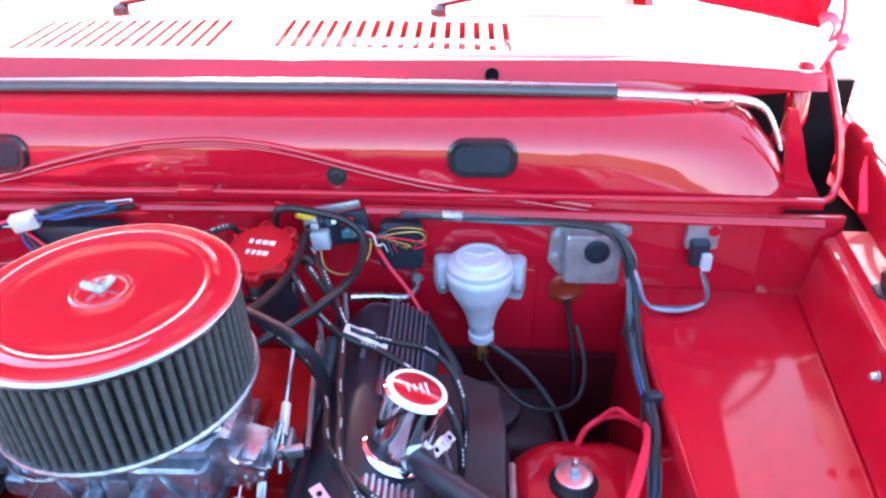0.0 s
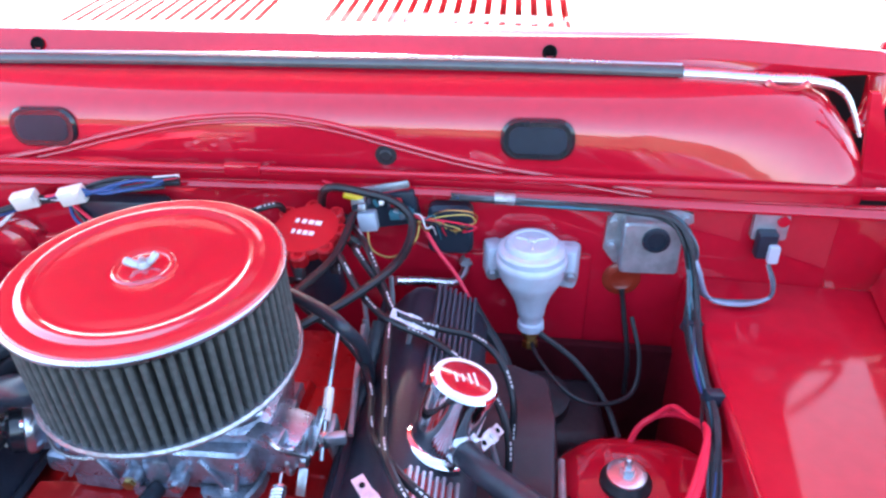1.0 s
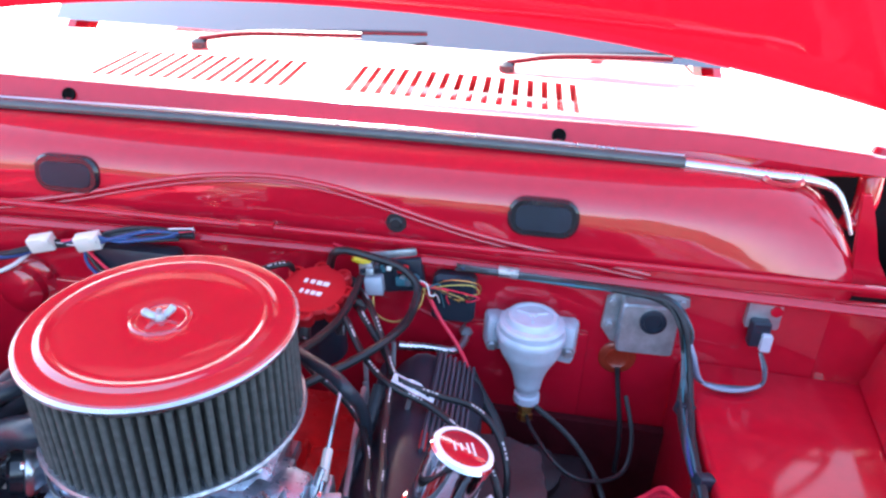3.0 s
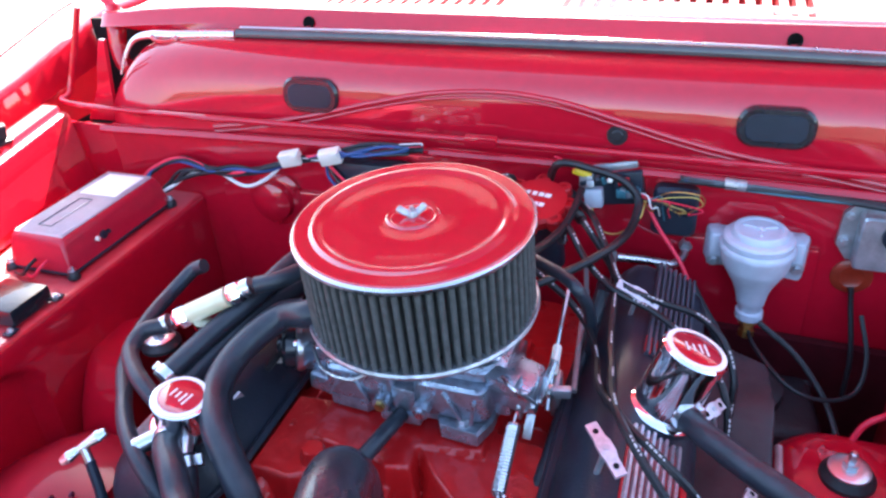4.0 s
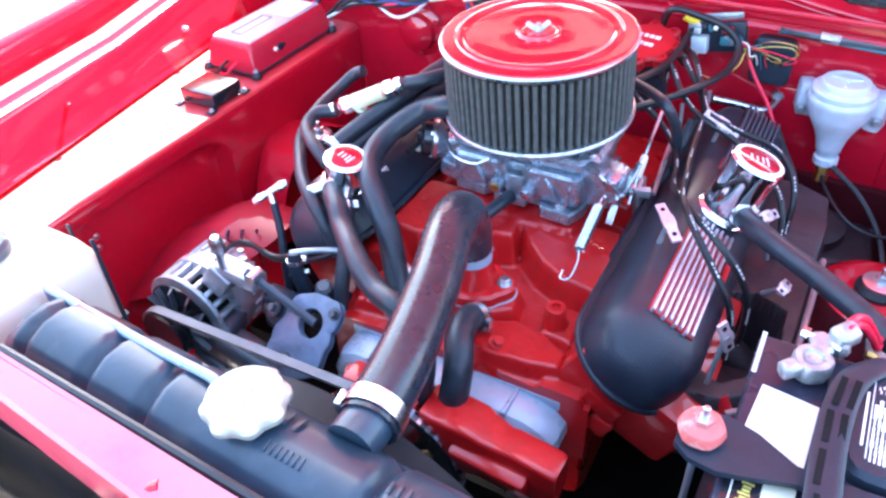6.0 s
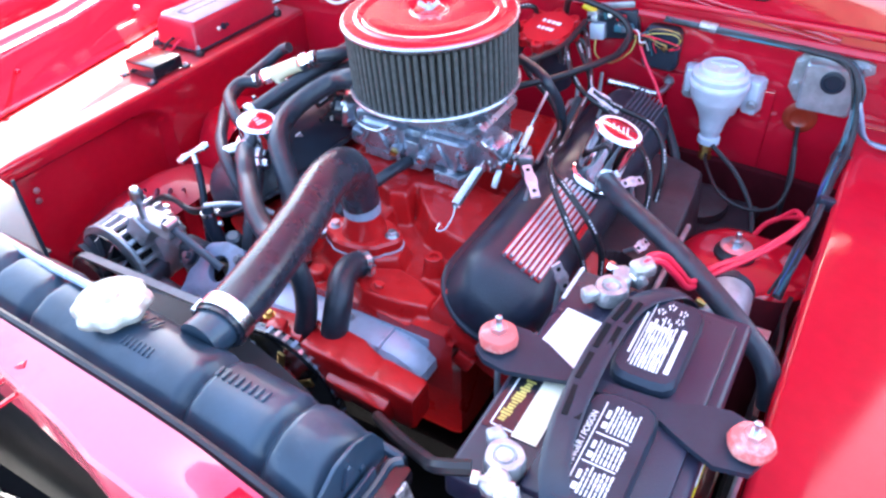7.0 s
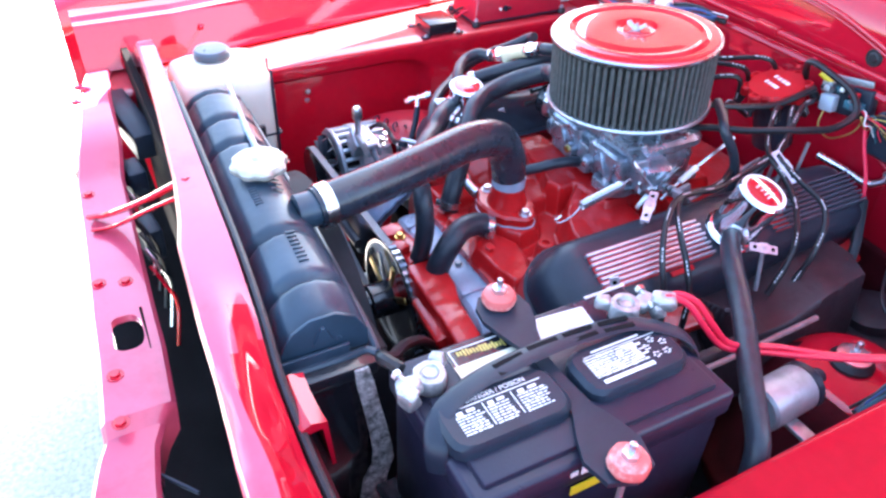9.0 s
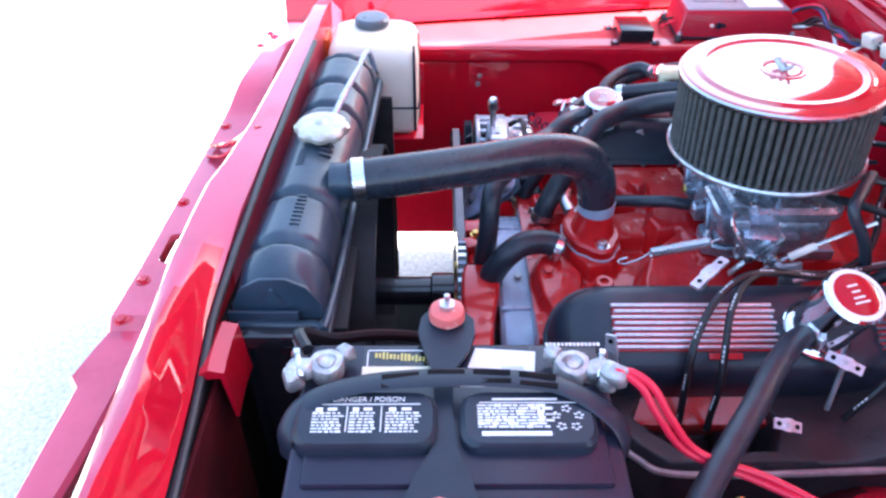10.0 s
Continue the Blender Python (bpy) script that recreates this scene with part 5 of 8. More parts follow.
# ---- valve covers ----
def valve_cover(cx, s, label, y0=-0.318, zt=0.757):
    """A cover along y; s is the way in which it leans outward."""
    vc = thing("valve_cover", (cx, -0.02, 0.70), label, "valve cover", "valve covers")
    th = radians(28)
    u = Vector((s * math.cos(th), 0, -math.sin(th)))
    v = Vector((s * math.sin(th), 0, math.cos(th)))
    o = Vector((cx, 0, zt))
    bm = B()
    rings = []
    y1 = 0.275
    for e in range(11):
        t = radians(9 * e)
        rings.append((y0 + 0.075 * (1 - math.cos(t)), max(math.sin(t), 0.03)))
    rings.sort()
    for d, k in ((0.040, 1.0), (0.024, 0.96), (0.012, 0.88), (0.004, 0.75), (0.0, 0.62)):
        rings.append((y1 - d, k))
    section = [(-0.070, -0.075), (-0.070, -0.060), (-0.064, -0.03), (-0.056, -0.012), (-0.044, -0.003), (-0.028, 0.0), (0.028, 0.0), (0.044, -0.003), (0.056, -0.012), (0.064, -0.03), (0.070, -0.060), (0.070, -0.075)]
    loft(bm, [[o + u * (a * (0.22 + 0.78 * k)) + v * ((b + 0.075) * k ** 0.8 - 0.075) + Vector((0, y, 0)) for a, b in section] for y, k in rings])
    shell = part("shell", bm, BLACK_WRINKLE, vc, "black painted pressed shell", angle=50)
    bm = B()
    turn_ = Matrix((u, Vector((0, 1, 0)), v)).transposed().to_4x4()
    rim = [(0.0795 * math.cos(a), -0.080 * math.sin(a)) for a in [math.pi * i / 16 for i in range(17)]]
    rim = [(x, y + y0 + 0.074) for x, y in rim] + [(-0.0795, y1 + 0.007), (0.0795, y1 + 0.007)]
    plate(bm, rim, -0.078, -0.071, Matrix.Translation(o) @ turn_, 0.002)
    part("flange", bm, BLACK_WRINKLE, vc)
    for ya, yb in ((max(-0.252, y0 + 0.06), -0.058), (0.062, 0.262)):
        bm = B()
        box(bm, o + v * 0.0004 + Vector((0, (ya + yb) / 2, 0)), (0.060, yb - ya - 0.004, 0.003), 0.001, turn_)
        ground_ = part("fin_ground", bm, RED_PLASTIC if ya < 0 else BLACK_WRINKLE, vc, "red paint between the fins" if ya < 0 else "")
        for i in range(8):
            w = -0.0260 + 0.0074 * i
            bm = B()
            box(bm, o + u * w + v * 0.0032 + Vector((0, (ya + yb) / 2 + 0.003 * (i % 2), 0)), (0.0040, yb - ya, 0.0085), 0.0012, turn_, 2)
            part("fin", bm, FIN if ya < 0 else DARK_GREY, ground_, "polished raised fin" if ya < 0 else "dark grey raised fin")
    bm = B()
    box(bm, o + v * 0.0012 + Vector((0, 0.082, 0)), (0.058, 0.032, 0.003), 0.001, turn_)
    part("fin_ground", bm, RED_PLASTIC, vc, "red paint at the fins' ends")
    bm = B()
    box(bm, o + u * 0.036 + v * 0.0005 + Vector((0, -0.120, 0)), (0.008, 0.040, 0.003), 0.001, turn_)
    part("emblem", bm, RED_PLASTIC, vc, "small red emblem plate")
    return vc


valve_cover(0.275, 1, "black valve cover with polished fins and red paint between them")
valve_cover(-0.256, -1, "black valve cover with polished fins, under the heater hoses", -0.264, 0.748)

# ---- breathers ----
def breather(at, to, r, h, label, cap_label):
    br = thing("oil_breather", at, label, "breather", "breathers")
    m = axis(at, to)
    bm = B()
    lathe(bm, [(r * 1.16, 0.0), (r * 1.20, 0.004), (r * 1.12, 0.008), (r * 0.98, 0.010), (r * 0.97, h * 0.86), (r * 1.03, h * 0.88), (r * 1.03, h * 0.97), (r * 0.96, h)], 40, m)
    part("can", bm, CHROME, br, "polished chrome can")
    bm = B()
    lathe(bm, [(r * 0.78, h), (r * 0.95, h), (r * 0.95, h + 0.0012), (r * 0.78, h + 0.0016)], 40, m, caps=False)
    part("rim", bm, WHITE, br, "white ring round the top")
    bm = B()
    lathe(bm, [(0.0001, h + 0.0018), (r * 0.72, h + 0.0016), (r * 0.80, h + 0.0006)], 40, m)
    part("top_disc", bm, RED_LID, br, cap_label)
    for k, (w, y) in enumerate(((0.55, -0.30), (0.42, -0.12), (0.30, 0.10), (0.38, 0.32))):
        bm = B()
        p = m @ Vector((0, r * y, h + 0.0022))
        box(bm, p, (r * w, r * 0.06, 0.0006), 0, m.to_3x3().to_4x4())
        part("emblem_bar", bm, WHITE, br)
    return br


breather((0.277, -0.006, 0.752), (0.304, 0.002, 0.835), 0.0345, 0.088, "tall chrome oil filler breather with a red top", "red printed top")
nip = thing("hose_nipple", (0.298, -0.026, 0.770), "chrome hose nipple at the foot of the tall breather", "fitting")
bm = B()
lathe(bm, [(0.0155, -0.012), (0.0155, 0.006), (0.0145, 0.007), (0.0145, 0.010)], 20, axis((0.298, -0.026, 0.770), (0.320, -0.056, 0.777)))
part("sleeve", bm, CHROME, nip)
left_breather = breather((-0.212, -0.184, 0.768), (-0.200, -0.186, 0.83), 0.030, 0.044, "short chrome breather with a red top and hose fittings", "red printed top")
bm = B()
rod(bm, (-0.215, -0.20, 0.775), (-0.245, -0.225, 0.765), 0.010, 12)
rod(bm, (-0.195, -0.20, 0.775), (-0.180, -0.235, 0.758), 0.008, 12)
rod(bm, (-0.203, -0.184, 0.72), (-0.205, -0.184, 0.775), 0.012, 16)
part("hose_fitting", bm, STEEL, left_breather, "bright hose fittings")

# ---- radiator ----
radiator = thing("radiator", (0.02, -0.64, 0.40), "black radiator with a ribbed top tank, behind the front crossmember", "radiator")
bm = B()
RX0, RX1 = -0.298, 0.300
section = [(-0.050, -0.050), (-0.050, -0.018), (-0.044, 0.002), (-0.030, 0.018), (-0.010, 0.026), (0.010, 0.026), (0.030, 0.018), (0.044, 0.002), (0.050, -0.018), (0.050, -0.050)]
rings = []
n_ = 190
for i in range(n_ + 1):
    x = RX0 + (RX1 - RX0) * i / n_
    ends = min((x - RX0), (RX1 - x))
    k = 1.0 if ends > 0.05 else math.sqrt(max(0.0, 1 - (1 - ends / 0.05) ** 2)) * 0.55 + 0.45
    groove = max(math.exp(-((x - g) / 0.0065) ** 2) for g in (-0.255, -0.163, -0.085, 0.143, 0.238))
    rings.append([(x, -0.638 + a * (1 - 0.10 * groove), 0.838 + (b + 0.05) * k * (1 - 0.16 * groove) - 0.05) for a, b in section])
loft(bm, rings)
tank = part("top_tank", bm, BLACK_RAD, radiator, "black ribbed top tank with pressed lettering", angle=50)
bm = B()
box(bm, (0.001, -0.638, 0.782), (0.627, 0.118, 0.014), 0.003)
part("tank_flange", bm, BLACK_RAD, radiator)
bm = B()
box(bm, (0.0, -0.645, 0.55), (0.56, 0.05, 0.45))
core = part("core", bm, MESH_DARK, radiator, "dark finned core")
for x in (-0.300, 0.303):
    bm = B()
    box(bm, (x, -0.64, 0.60), (0.035, 0.080, 0.37), 0.004)
    box(bm, (x, -0.640, 0.79), (0.060, 0.105, 0.02), 0.004)
    part("side_frame", bm, BLACK_GLOSS, radiator, "black side frame")
bm = B()
tube(bm, [(-0.29, -0.583, 0.800), (0.0, -0.581, 0.803), (0.292, -0.583, 0.800), (0.312, -0.60, 0.80), (0.312, -0.68, 0.80)], 0.005, 8)
part("seam_bead", bm, BLACK_RAD, radiator)
# pressed marks on the tank: unreadable lettering as raised bars
for x, y, z, w, l, h, tilt, n, step in ((0.032, -0.618, 0.8635, 0.004, 0.018, 0.0022, -22, 3, 0.012), (0.045, -0.648, 0.8650, 0.0028, 0.011, 0.0016, 8, 7, 0.006), (0.155, -0.630, 0.8655, 0.0032, 0.012, 0.0020, -6, 8, 0.008)):
    for i in range(n):
        bm = B()
        box(bm, (x + step * i, y, z - 0.0007), (w, l, h), 0.0007, pose(0, 0, 0, tilt, 0, 0))
        part("pressed_mark", bm, BLACK_RAD, tank)
bm = B()
lathe(bm, [(0.020, 0.0), (0.026, 0.006), (0.0345, 0.006), (0.0365, 0.009), (0.0365, 0.014), (0.033, 0.019), (0.016, 0.022), (0.010, 0.021), (0.006, 0.0245), (0.003, 0.025)], 64, Matrix.Translation((0.009, -0.617, 0.864)), wave=lambda a, z: 1.0 + (0.055 * math.cos(8 * a) if 0.004 < z < 0.0165 else 0.0))
part("radiator_cap", bm, CAP_METAL, radiator, "pale metal pressure cap with eight lobes")
bm = B()
lathe(bm, [(0.0235, -0.016), (0.0235, 0.0), (0.023, 0.03), (0.020, 0.03)], 28, axis((0.097, -0.582, 0.848), (0.097, 0.0, 0.853)))
part("inlet_neck", bm, BLACK_RAD, radiator)

for name, cc, ss in (("shroud_side", (-0.268, -0.568, 0.58), (0.010, 0.062, 0.40)), ("shroud_side", (0.285, -0.568, 0.56), (0.010, 0.062, 0.36)), ("shroud_top", (0.016, -0.580, 0.772), (0.56, 0.034, 0.010)), ("shroud_bottom", (0.016, -0.568, 0.385), (0.56, 0.062, 0.010))):
    bm = B()
    box(bm, cc, ss, 0.003)
    part(name, bm, MESH_DARK, radiator, "black fan shroud")
bm = B()
lathe(bm, [(0.235, -0.004), (0.240, 0.0), (0.240, 0.05), (0.234, 0.05), (0.234, 0.0)], 48, axis((0.016, -0.590, 0.575), (0.016, 0.0, 0.575)), caps=False)
part("shroud_ring", bm, MESH_DARK, radiator, "black fan ring")
bm = B()
plate(bm, [(-0.049, 0.800), (0.049, 0.800), (0.049, 0.822), (0.036, 0.846), (0.014, 0.858), (-0.014, 0.858), (-0.036, 0.846), (-0.049, 0.822)], 0.0, 0.003, Matrix.Translation((0.3005, -0.638, 0)) @ pose(0, 0, 0, 90, 0, 90), 0.001)
end = part("end_plate", bm, BLACK_RAD, radiator, "flat black end plate")
bm = B()
plate(bm, [(-0.011, 0.826), (0.011, 0.826), (0.002, 0.846), (-0.002, 0.846)], 0.0, 0.0035, Matrix.Translation((0.3035, -0.640, 0)) @ pose(0, 0, 0, 90, 0, 90), 0.0012)
lathe(bm, [(0.0030, 0.0), (0.0026, 0.002)], 10, axis((0.3035, -0.622, 0.822), (1, -0.622, 0.822)))
part("emblem", bm, BLACK_RAD, end, "pressed triangular mark")
bm = B()
box(bm, (0.3090, -0.652, 0.802), (0.005, 0.078, 0.030), 0.0015)
part("end_tab", bm, BLACK_RAD, end)
overflow = thing("overflow_tube", (-0.304, -0.581, 0.852), "pale vinyl overflow tube lying along the radiator tank", "tube")
bm = B()
tube(bm, [(-0.330, -0.570, 0.80), (-0.318, -0.576, 0.836), (-0.295, -0.582, 0.848), (-0.214, -0.590, 0.853), (-0.12, -0.600, 0.861), (-0.045, -0.606, 0.868), (-0.022, -0.612, 0.868)], 0.0048, 10)
part("tube", bm, PALE_TUBE, overflow)

# The radiator stands a little askew in the bay.
skew = Matrix(((1, 0, 0, 0), (-0.040, 1, 0, 0.012), (0, 0, 1, 0), (0, 0, 0, 1)))
for ob in [o for o in bpy.data.objects if o.type == "MESH" and (o.parent == radiator or (o.parent and o.parent.parent == radiator))]:
    if not ob.name.startswith(("radiator_cap", "inlet_neck", "shroud")):
        ob.data.transform(skew)

# ---- hoses ----
def hose(name, pts, r, label, category="hose", clamps=(), material=None, n=14):
    h = thing(name, pts[0], label, category)
    bm = B()
    tube(bm, pts, r, n, 8)
    part("hose", bm, material or HOSE, h)
    p = [Vector(q) for q in pts]
    for k in clamps:
        i = 0 if k == 0 else len(p) - 1
        j = 1 if k == 0 else len(p) - 2
        rr = (r[0] if k == 0 else r[-1]) if isinstance(r, (list, tuple)) else r
        d = (p[j] - p[i]).normalized()
        clamp_ring(h, p[i] + d * 0.009, p[i] + d * 0.1, rr + 0.0005)
    return h


upper = hose("upper_radiator_hose", [(0.098, -0.574, 0.848), (0.088, -0.50, 0.852), (0.063, -0.40, 0.853), (0.034, -0.315, 0.850), (0.017, -0.258, 0.832), (0.012, -0.232, 0.795), (0.012, -0.225, 0.757)], [0.0275, 0.0275, 0.0275, 0.028, 0.029, 0.029, 0.0275], "thick black upper radiator hose with bright clamps", n=24, material=UPPER_HOSE)
clamp_ring(upper, (0.0965, -0.561, 0.849), (0.090, -0.50, 0.852), 0.0285, 0.016)
hose("bypass_hose", [(0.048, -0.274, 0.694), (0.043, -0.298, 0.703), (0.050, -0.330, 0.706), (0.062, -0.356, 0.694), (0.066, -0.374, 0.668), (0.064, -0.382, 0.638)], 0.0185, "short black bypass hose from intake to water pump", clamps=(0,), n=20)
hose("heater_hose", [(-0.060, 0.10, 0.848), (-0.085, 0.0, 0.853), (-0.104, -0.060, 0.852), (-0.150, -0.056, 0.835), (-0.184, -0.100, 0.812), (-0.186, -0.150, 0.797), (-0.160, -0.193, 0.792), (-0.128, -0.222, 0.775), (-0.100, -0.245, 0.750), (-0.078, -0.270, 0.715), (-0.066, -0.285, 0.690), (-0.060, -0.292, 0.665)], 0.0165, "long black heater hose beside the carburettor", n=20, clamps=(1,))
hose("heater_hose", [(-0.10, 0.20, 0.84), (-0.15, 0.11, 0.855), (-0.18, 0.04, 0.850), (-0.205, -0.03, 0.832), (-0.235, -0.085, 0.812), (-0.262, -0.150, 0.79)], 0.0125, "black heater hose above the rear of the engine", n=16, clamps=(1,))
hose("heater_hose", [(-0.09, 0.17, 0.815), (-0.15, 0.07, 0.82), (-0.20, -0.01, 0.812), (-0.23, -0.08, 0.79), (-0.25, -0.15, 0.77)], 0.0140, "dark heater hose under the fuel filter", n=16, clamps=(1,))
hose("breather_hose", [(-0.215, -0.205, 0.772), (-0.200, -0.228, 0.776), (-0.174, -0.253, 0.778), (-0.152, -0.276, 0.770), (-0.116, -0.308, 0.774), (-0.086, -0.332, 0.772), (-0.046, -0.356, 0.766), (-0.008, -0.374, 0.772), (0.018, -0.381, 0.757), (0.030, -0.383, 0.725), (0.030, -0.385, 0.690), (0.024, -0.389, 0.655), (0.016, -0.392, 0.630)], 0.0148, "black hose from a chrome breather down to the front", n=18, clamps=(0,))
hose("breather_hose", [(-0.185, -0.222, 0.768), (-0.172, -0.240, 0.752), (-0.163, -0.262, 0.725), (-0.155, -0.290, 0.690), (-0.150, -0.31, 0.65)], 0.0110, "thin black hose under a chrome breather", n=14, clamps=(0,))
hose("breather_hose", [(0.298, -0.026, 0.770), (0.320, -0.056, 0.777), (0.360, -0.092, 0.779), (0.410, -0.130, 0.780), (0.460, -0.170, 0.778), (0.510, -0.210, 0.770), (0.545, -0.235, 0.760), (0.577, -0.257, 0.742), (0.592, -0.272, 0.70)], 0.0135, "long black hose from the tall chrome breather to the inner fender", n=18, clamps=(0,))
hose("vacuum_hose", [(-0.002, -0.076, 0.738), (-0.008, -0.108, 0.740), (-0.024, -0.150, 0.730), (-0.045, -0.185, 0.715), (-0.050, -0.205, 0.700)], 0.0092, "short black vacuum hose at the carburettor front", n=14)
hose("vacuum_hose", [(0.10, 0.105, 0.858), (0.150, 0.066, 0.862), (0.174, 0.050, 0.853), (0.183, 0.076, 0.808), (0.186, 0.090, 0.750), (0.188, 0.075, 0.690), (0.192, 0.030, 0.655)], 0.0075, "black vacuum hose dropping between the carburettor and a valve cover", n=14)
# The next hose is added to stand for shade on the intake.
hose("vacuum_hose", [(0.190, 0.150, 0.79), (0.180, 0.105, 0.745), (0.173, 0.055, 0.722), (0.168, -0.010, 0.712), (0.166, -0.065, 0.704), (0.160, -0.10, 0.69)], 0.0085, "made-up black hose that darkens the intake beside the carburettor", n=14)
hose("vapour_hose", [(-0.296, -0.082, 0.812), (-0.318, -0.098, 0.812), (-0.318, -0.125, 0.805), (-0.298, -0.148, 0.803), (-0.270, -0.168, 0.800), (-0.240, -0.182, 0.790)], 0.0100, "black rubber fuel hose looping below the glass filter", n=14)
hose("vapour_hose", [(-0.316, 0.028, 0.826), (-0.333, 0.026, 0.818), (-0.345, 0.010, 0.806), (-0.351, -0.012, 0.798), (-0.352, -0.048, 0.792), (-0.347, -0.090, 0.784), (-0.338, -0.125, 0.772), (-0.312, -0.160, 0.767), (-0.280, -0.198, 0.767), (-0.240, -0.232, 0.763), (-0.205, -0.252, 0.745), (-0.18, -0.26, 0.70)], 0.0095, "black hose curving round the glass filter", n=14)
hose("vapour_hose", [(-0.188, -0.042, 0.862), (-0.16, -0.03, 0.868), (-0.13, 0.02, 0.868), (-0.10, 0.10, 0.86)], 0.0105, "black hose from the glass filter under the air cleaner", n=14)

# ---- fuel filter ----
ff = thing("fuel_filter", (-0.24, -0.06, 0.838), "inline fuel filter with an amber shell and chrome ends", "fuel filter")
a, b = Vector((-0.300, -0.082, 0.812)), Vector((-0.195, -0.043, 0.860))
m = axis(a, b)
L_ = (b - a).length
bm = B()
lathe(bm, [(0.0125, L_ * 0.30), (0.0125, L_ * 0.74)], 20, m)
part("shell", bm, FILTER_GLASS, ff, "amber filter shell")
for k0, k1 in ((0.10, 0.32), (0.72, 0.92)):
    bm = B()
    lathe(bm, [(0.008, L_ * k0), (0.0115, L_ * (k0 + 0.03)), (0.0135, L_ * (k0 + 0.08)), (0.0135, L_ * (k1 - 0.05)), (0.0115, L_ * k1), (0.007, L_ * (k1 + 0.03))], 8, m)
    part("end_cap", bm, CHROME, ff, "chrome end cap")
for k in (0.02, 0.97):
    bm = B()
    lathe(bm, [(0.0115, L_ * k - 0.005), (0.0115, L_ * k + 0.005)], 16, m)
    part("hose_clamp", bm, STEEL, ff)
bm = B()
lathe(bm, [(0.006, 0), (0.006, 0.03), (0.011, 0.032), (0.011, 0.04)], 14, axis((-0.25, -0.075, 0.78), (-0.25, -0.07, 0.9)))
part("mount", bm, CHROME, ff)


# ---- battery ----
battery = thing("battery", (0.455, -0.44, 0.60), "black car battery with vent covers and a carrying strap", "battery")
BX0, BX1, BY0, BY1 = 0.366, 0.552, -0.594, -0.292
BXC, BYC = (BX0 + BX1) / 2, (BY0 + BY1) / 2
bm = B()
box(bm, (BXC, BYC, 0.71), (BX1 - BX0 - 0.010, BY1 - BY0 - 0.010, 0.19), 0.006)
part("case", bm, BATTERY_CASE, battery)
bm = B()
box(bm, (BXC, BYC, 0.809), (BX1 - BX0, BY1 - BY0, 0.034), 0.006, seg=3)
box(bm, (0.484, BYC, 0.828), (0.110, BY1 - BY0 - 0.030, 0.010), 0.004, seg=2)
part("cover", bm, BATTERY_CASE, battery)
bm = B()
box(bm, (BXC, BYC, 0.607), (0.215, 0.33, 0.012), 0.004)
part("tray", bm, BLACK_GLOSS, battery, "black battery tray")


def letters(text, size, m, material, parent, name="print"):
    """Words in Blender's own font, lying in m's x-y plane, centred on it."""
    cu = bpy.data.curves.new(name, "FONT")
    cu.body, cu.size, cu.align_x, cu.align_y, cu.extrude = text, size, "CENTER", "CENTER", 0.00025
    tmp = new(name, cu)
    me = bpy.data.meshes.new_from_object(tmp)
    bpy.data.objects.remove(tmp)
    me.transform(m)
    me.materials.append(material)
    ob = new(name, me)
    ob.parent = parent
    if parent.parent is None:
        ob.matrix_parent_inverse = parent.matrix_basis.inverted()
    return ob


for k, (ya, yb) in enumerate(((-0.590, -0.460), (-0.440, -0.316))):
    bm = B()
    m = Matrix.Translation((0.4795, (ya + yb) / 2, 0))
    plate(bm, rounded(0.062, yb - ya, 0.018, 3), 0.830, 0.848, m, 0.005)
    vent = part("vent_cover", bm, BLACK_PLASTIC, battery, "black vent cover with white printed warnings")
    top_ = Matrix.Translation((0.4795, (ya + yb) / 2, 0.8483)) @ pose(0, 0, 0, 0, 0, 90)
    rnd = random.Random(5 + k)
    bm = B()

    def dash(x, y, w, h):
        box(bm, top_ @ Vector((x, y, 0)), (h, w, 0.0006))

    if k == 0:
        letters("DANGER / POISON", 0.0078, top_ @ Matrix.Translation((0.002, 0.020, 0)), WHITE, vent)
        dash(0.0, 0.0145, 0.098, 0.0009)
        for x in (-0.017, 0.014):
            dash(x, -0.002, 0.0009, 0.028)
        for cx, w in ((-0.034, 0.028), (-0.0015, 0.026), (0.033, 0.030)):
            dash(cx - w * 0.3, 0.0085, w * 0.22, 0.0042)
            dash(cx + w * 0.12, 0.0090, w * 0.30, 0.0030)
            for j in range(7):
                x = cx - w / 2
                while x < cx + w / 2 - 0.004:
                    ww = rnd.uniform(0.002, 0.0062)
                    dash(x + ww / 2, 0.0045 - 0.0034 * j, ww, rnd.choice((0.0011, 0.0014, 0.0019)))
                    x += ww + rnd.uniform(0.0006, 0.0018)
    else:
        dash(-0.002, 0.0200, 0.060, 0.0020)
        dash(0.002, 0.0160, 0.092, 0.0008)
        for j in range(8):
            x = -0.046
            while x < 0.016:
                ww = rnd.uniform(0.003, 0.010)
                dash(x + ww / 2, 0.0128 - 0.0034 * j, ww, rnd.choice((0.0013, 0.0019, 0.0027)))
                x += ww + rnd.uniform(0.0005, 0.0016)
        dash(-0.012, -0.0185, 0.062, 0.0044)
        for a in range(5):
            t = radians(90 + 72 * a)
            for q in range(5):
                u = radians(72 * q + 20 * a)
                dash(0.035 + 0.011 * math.cos(t) + 0.0032 * math.cos(u), -0.002 + 0.011 * math.sin(t) + 0.0032 * math.sin(u), 0.0030, 0.0012)
    part("print", bm, WHITE, vent, "white printed warnings")
bm = B()
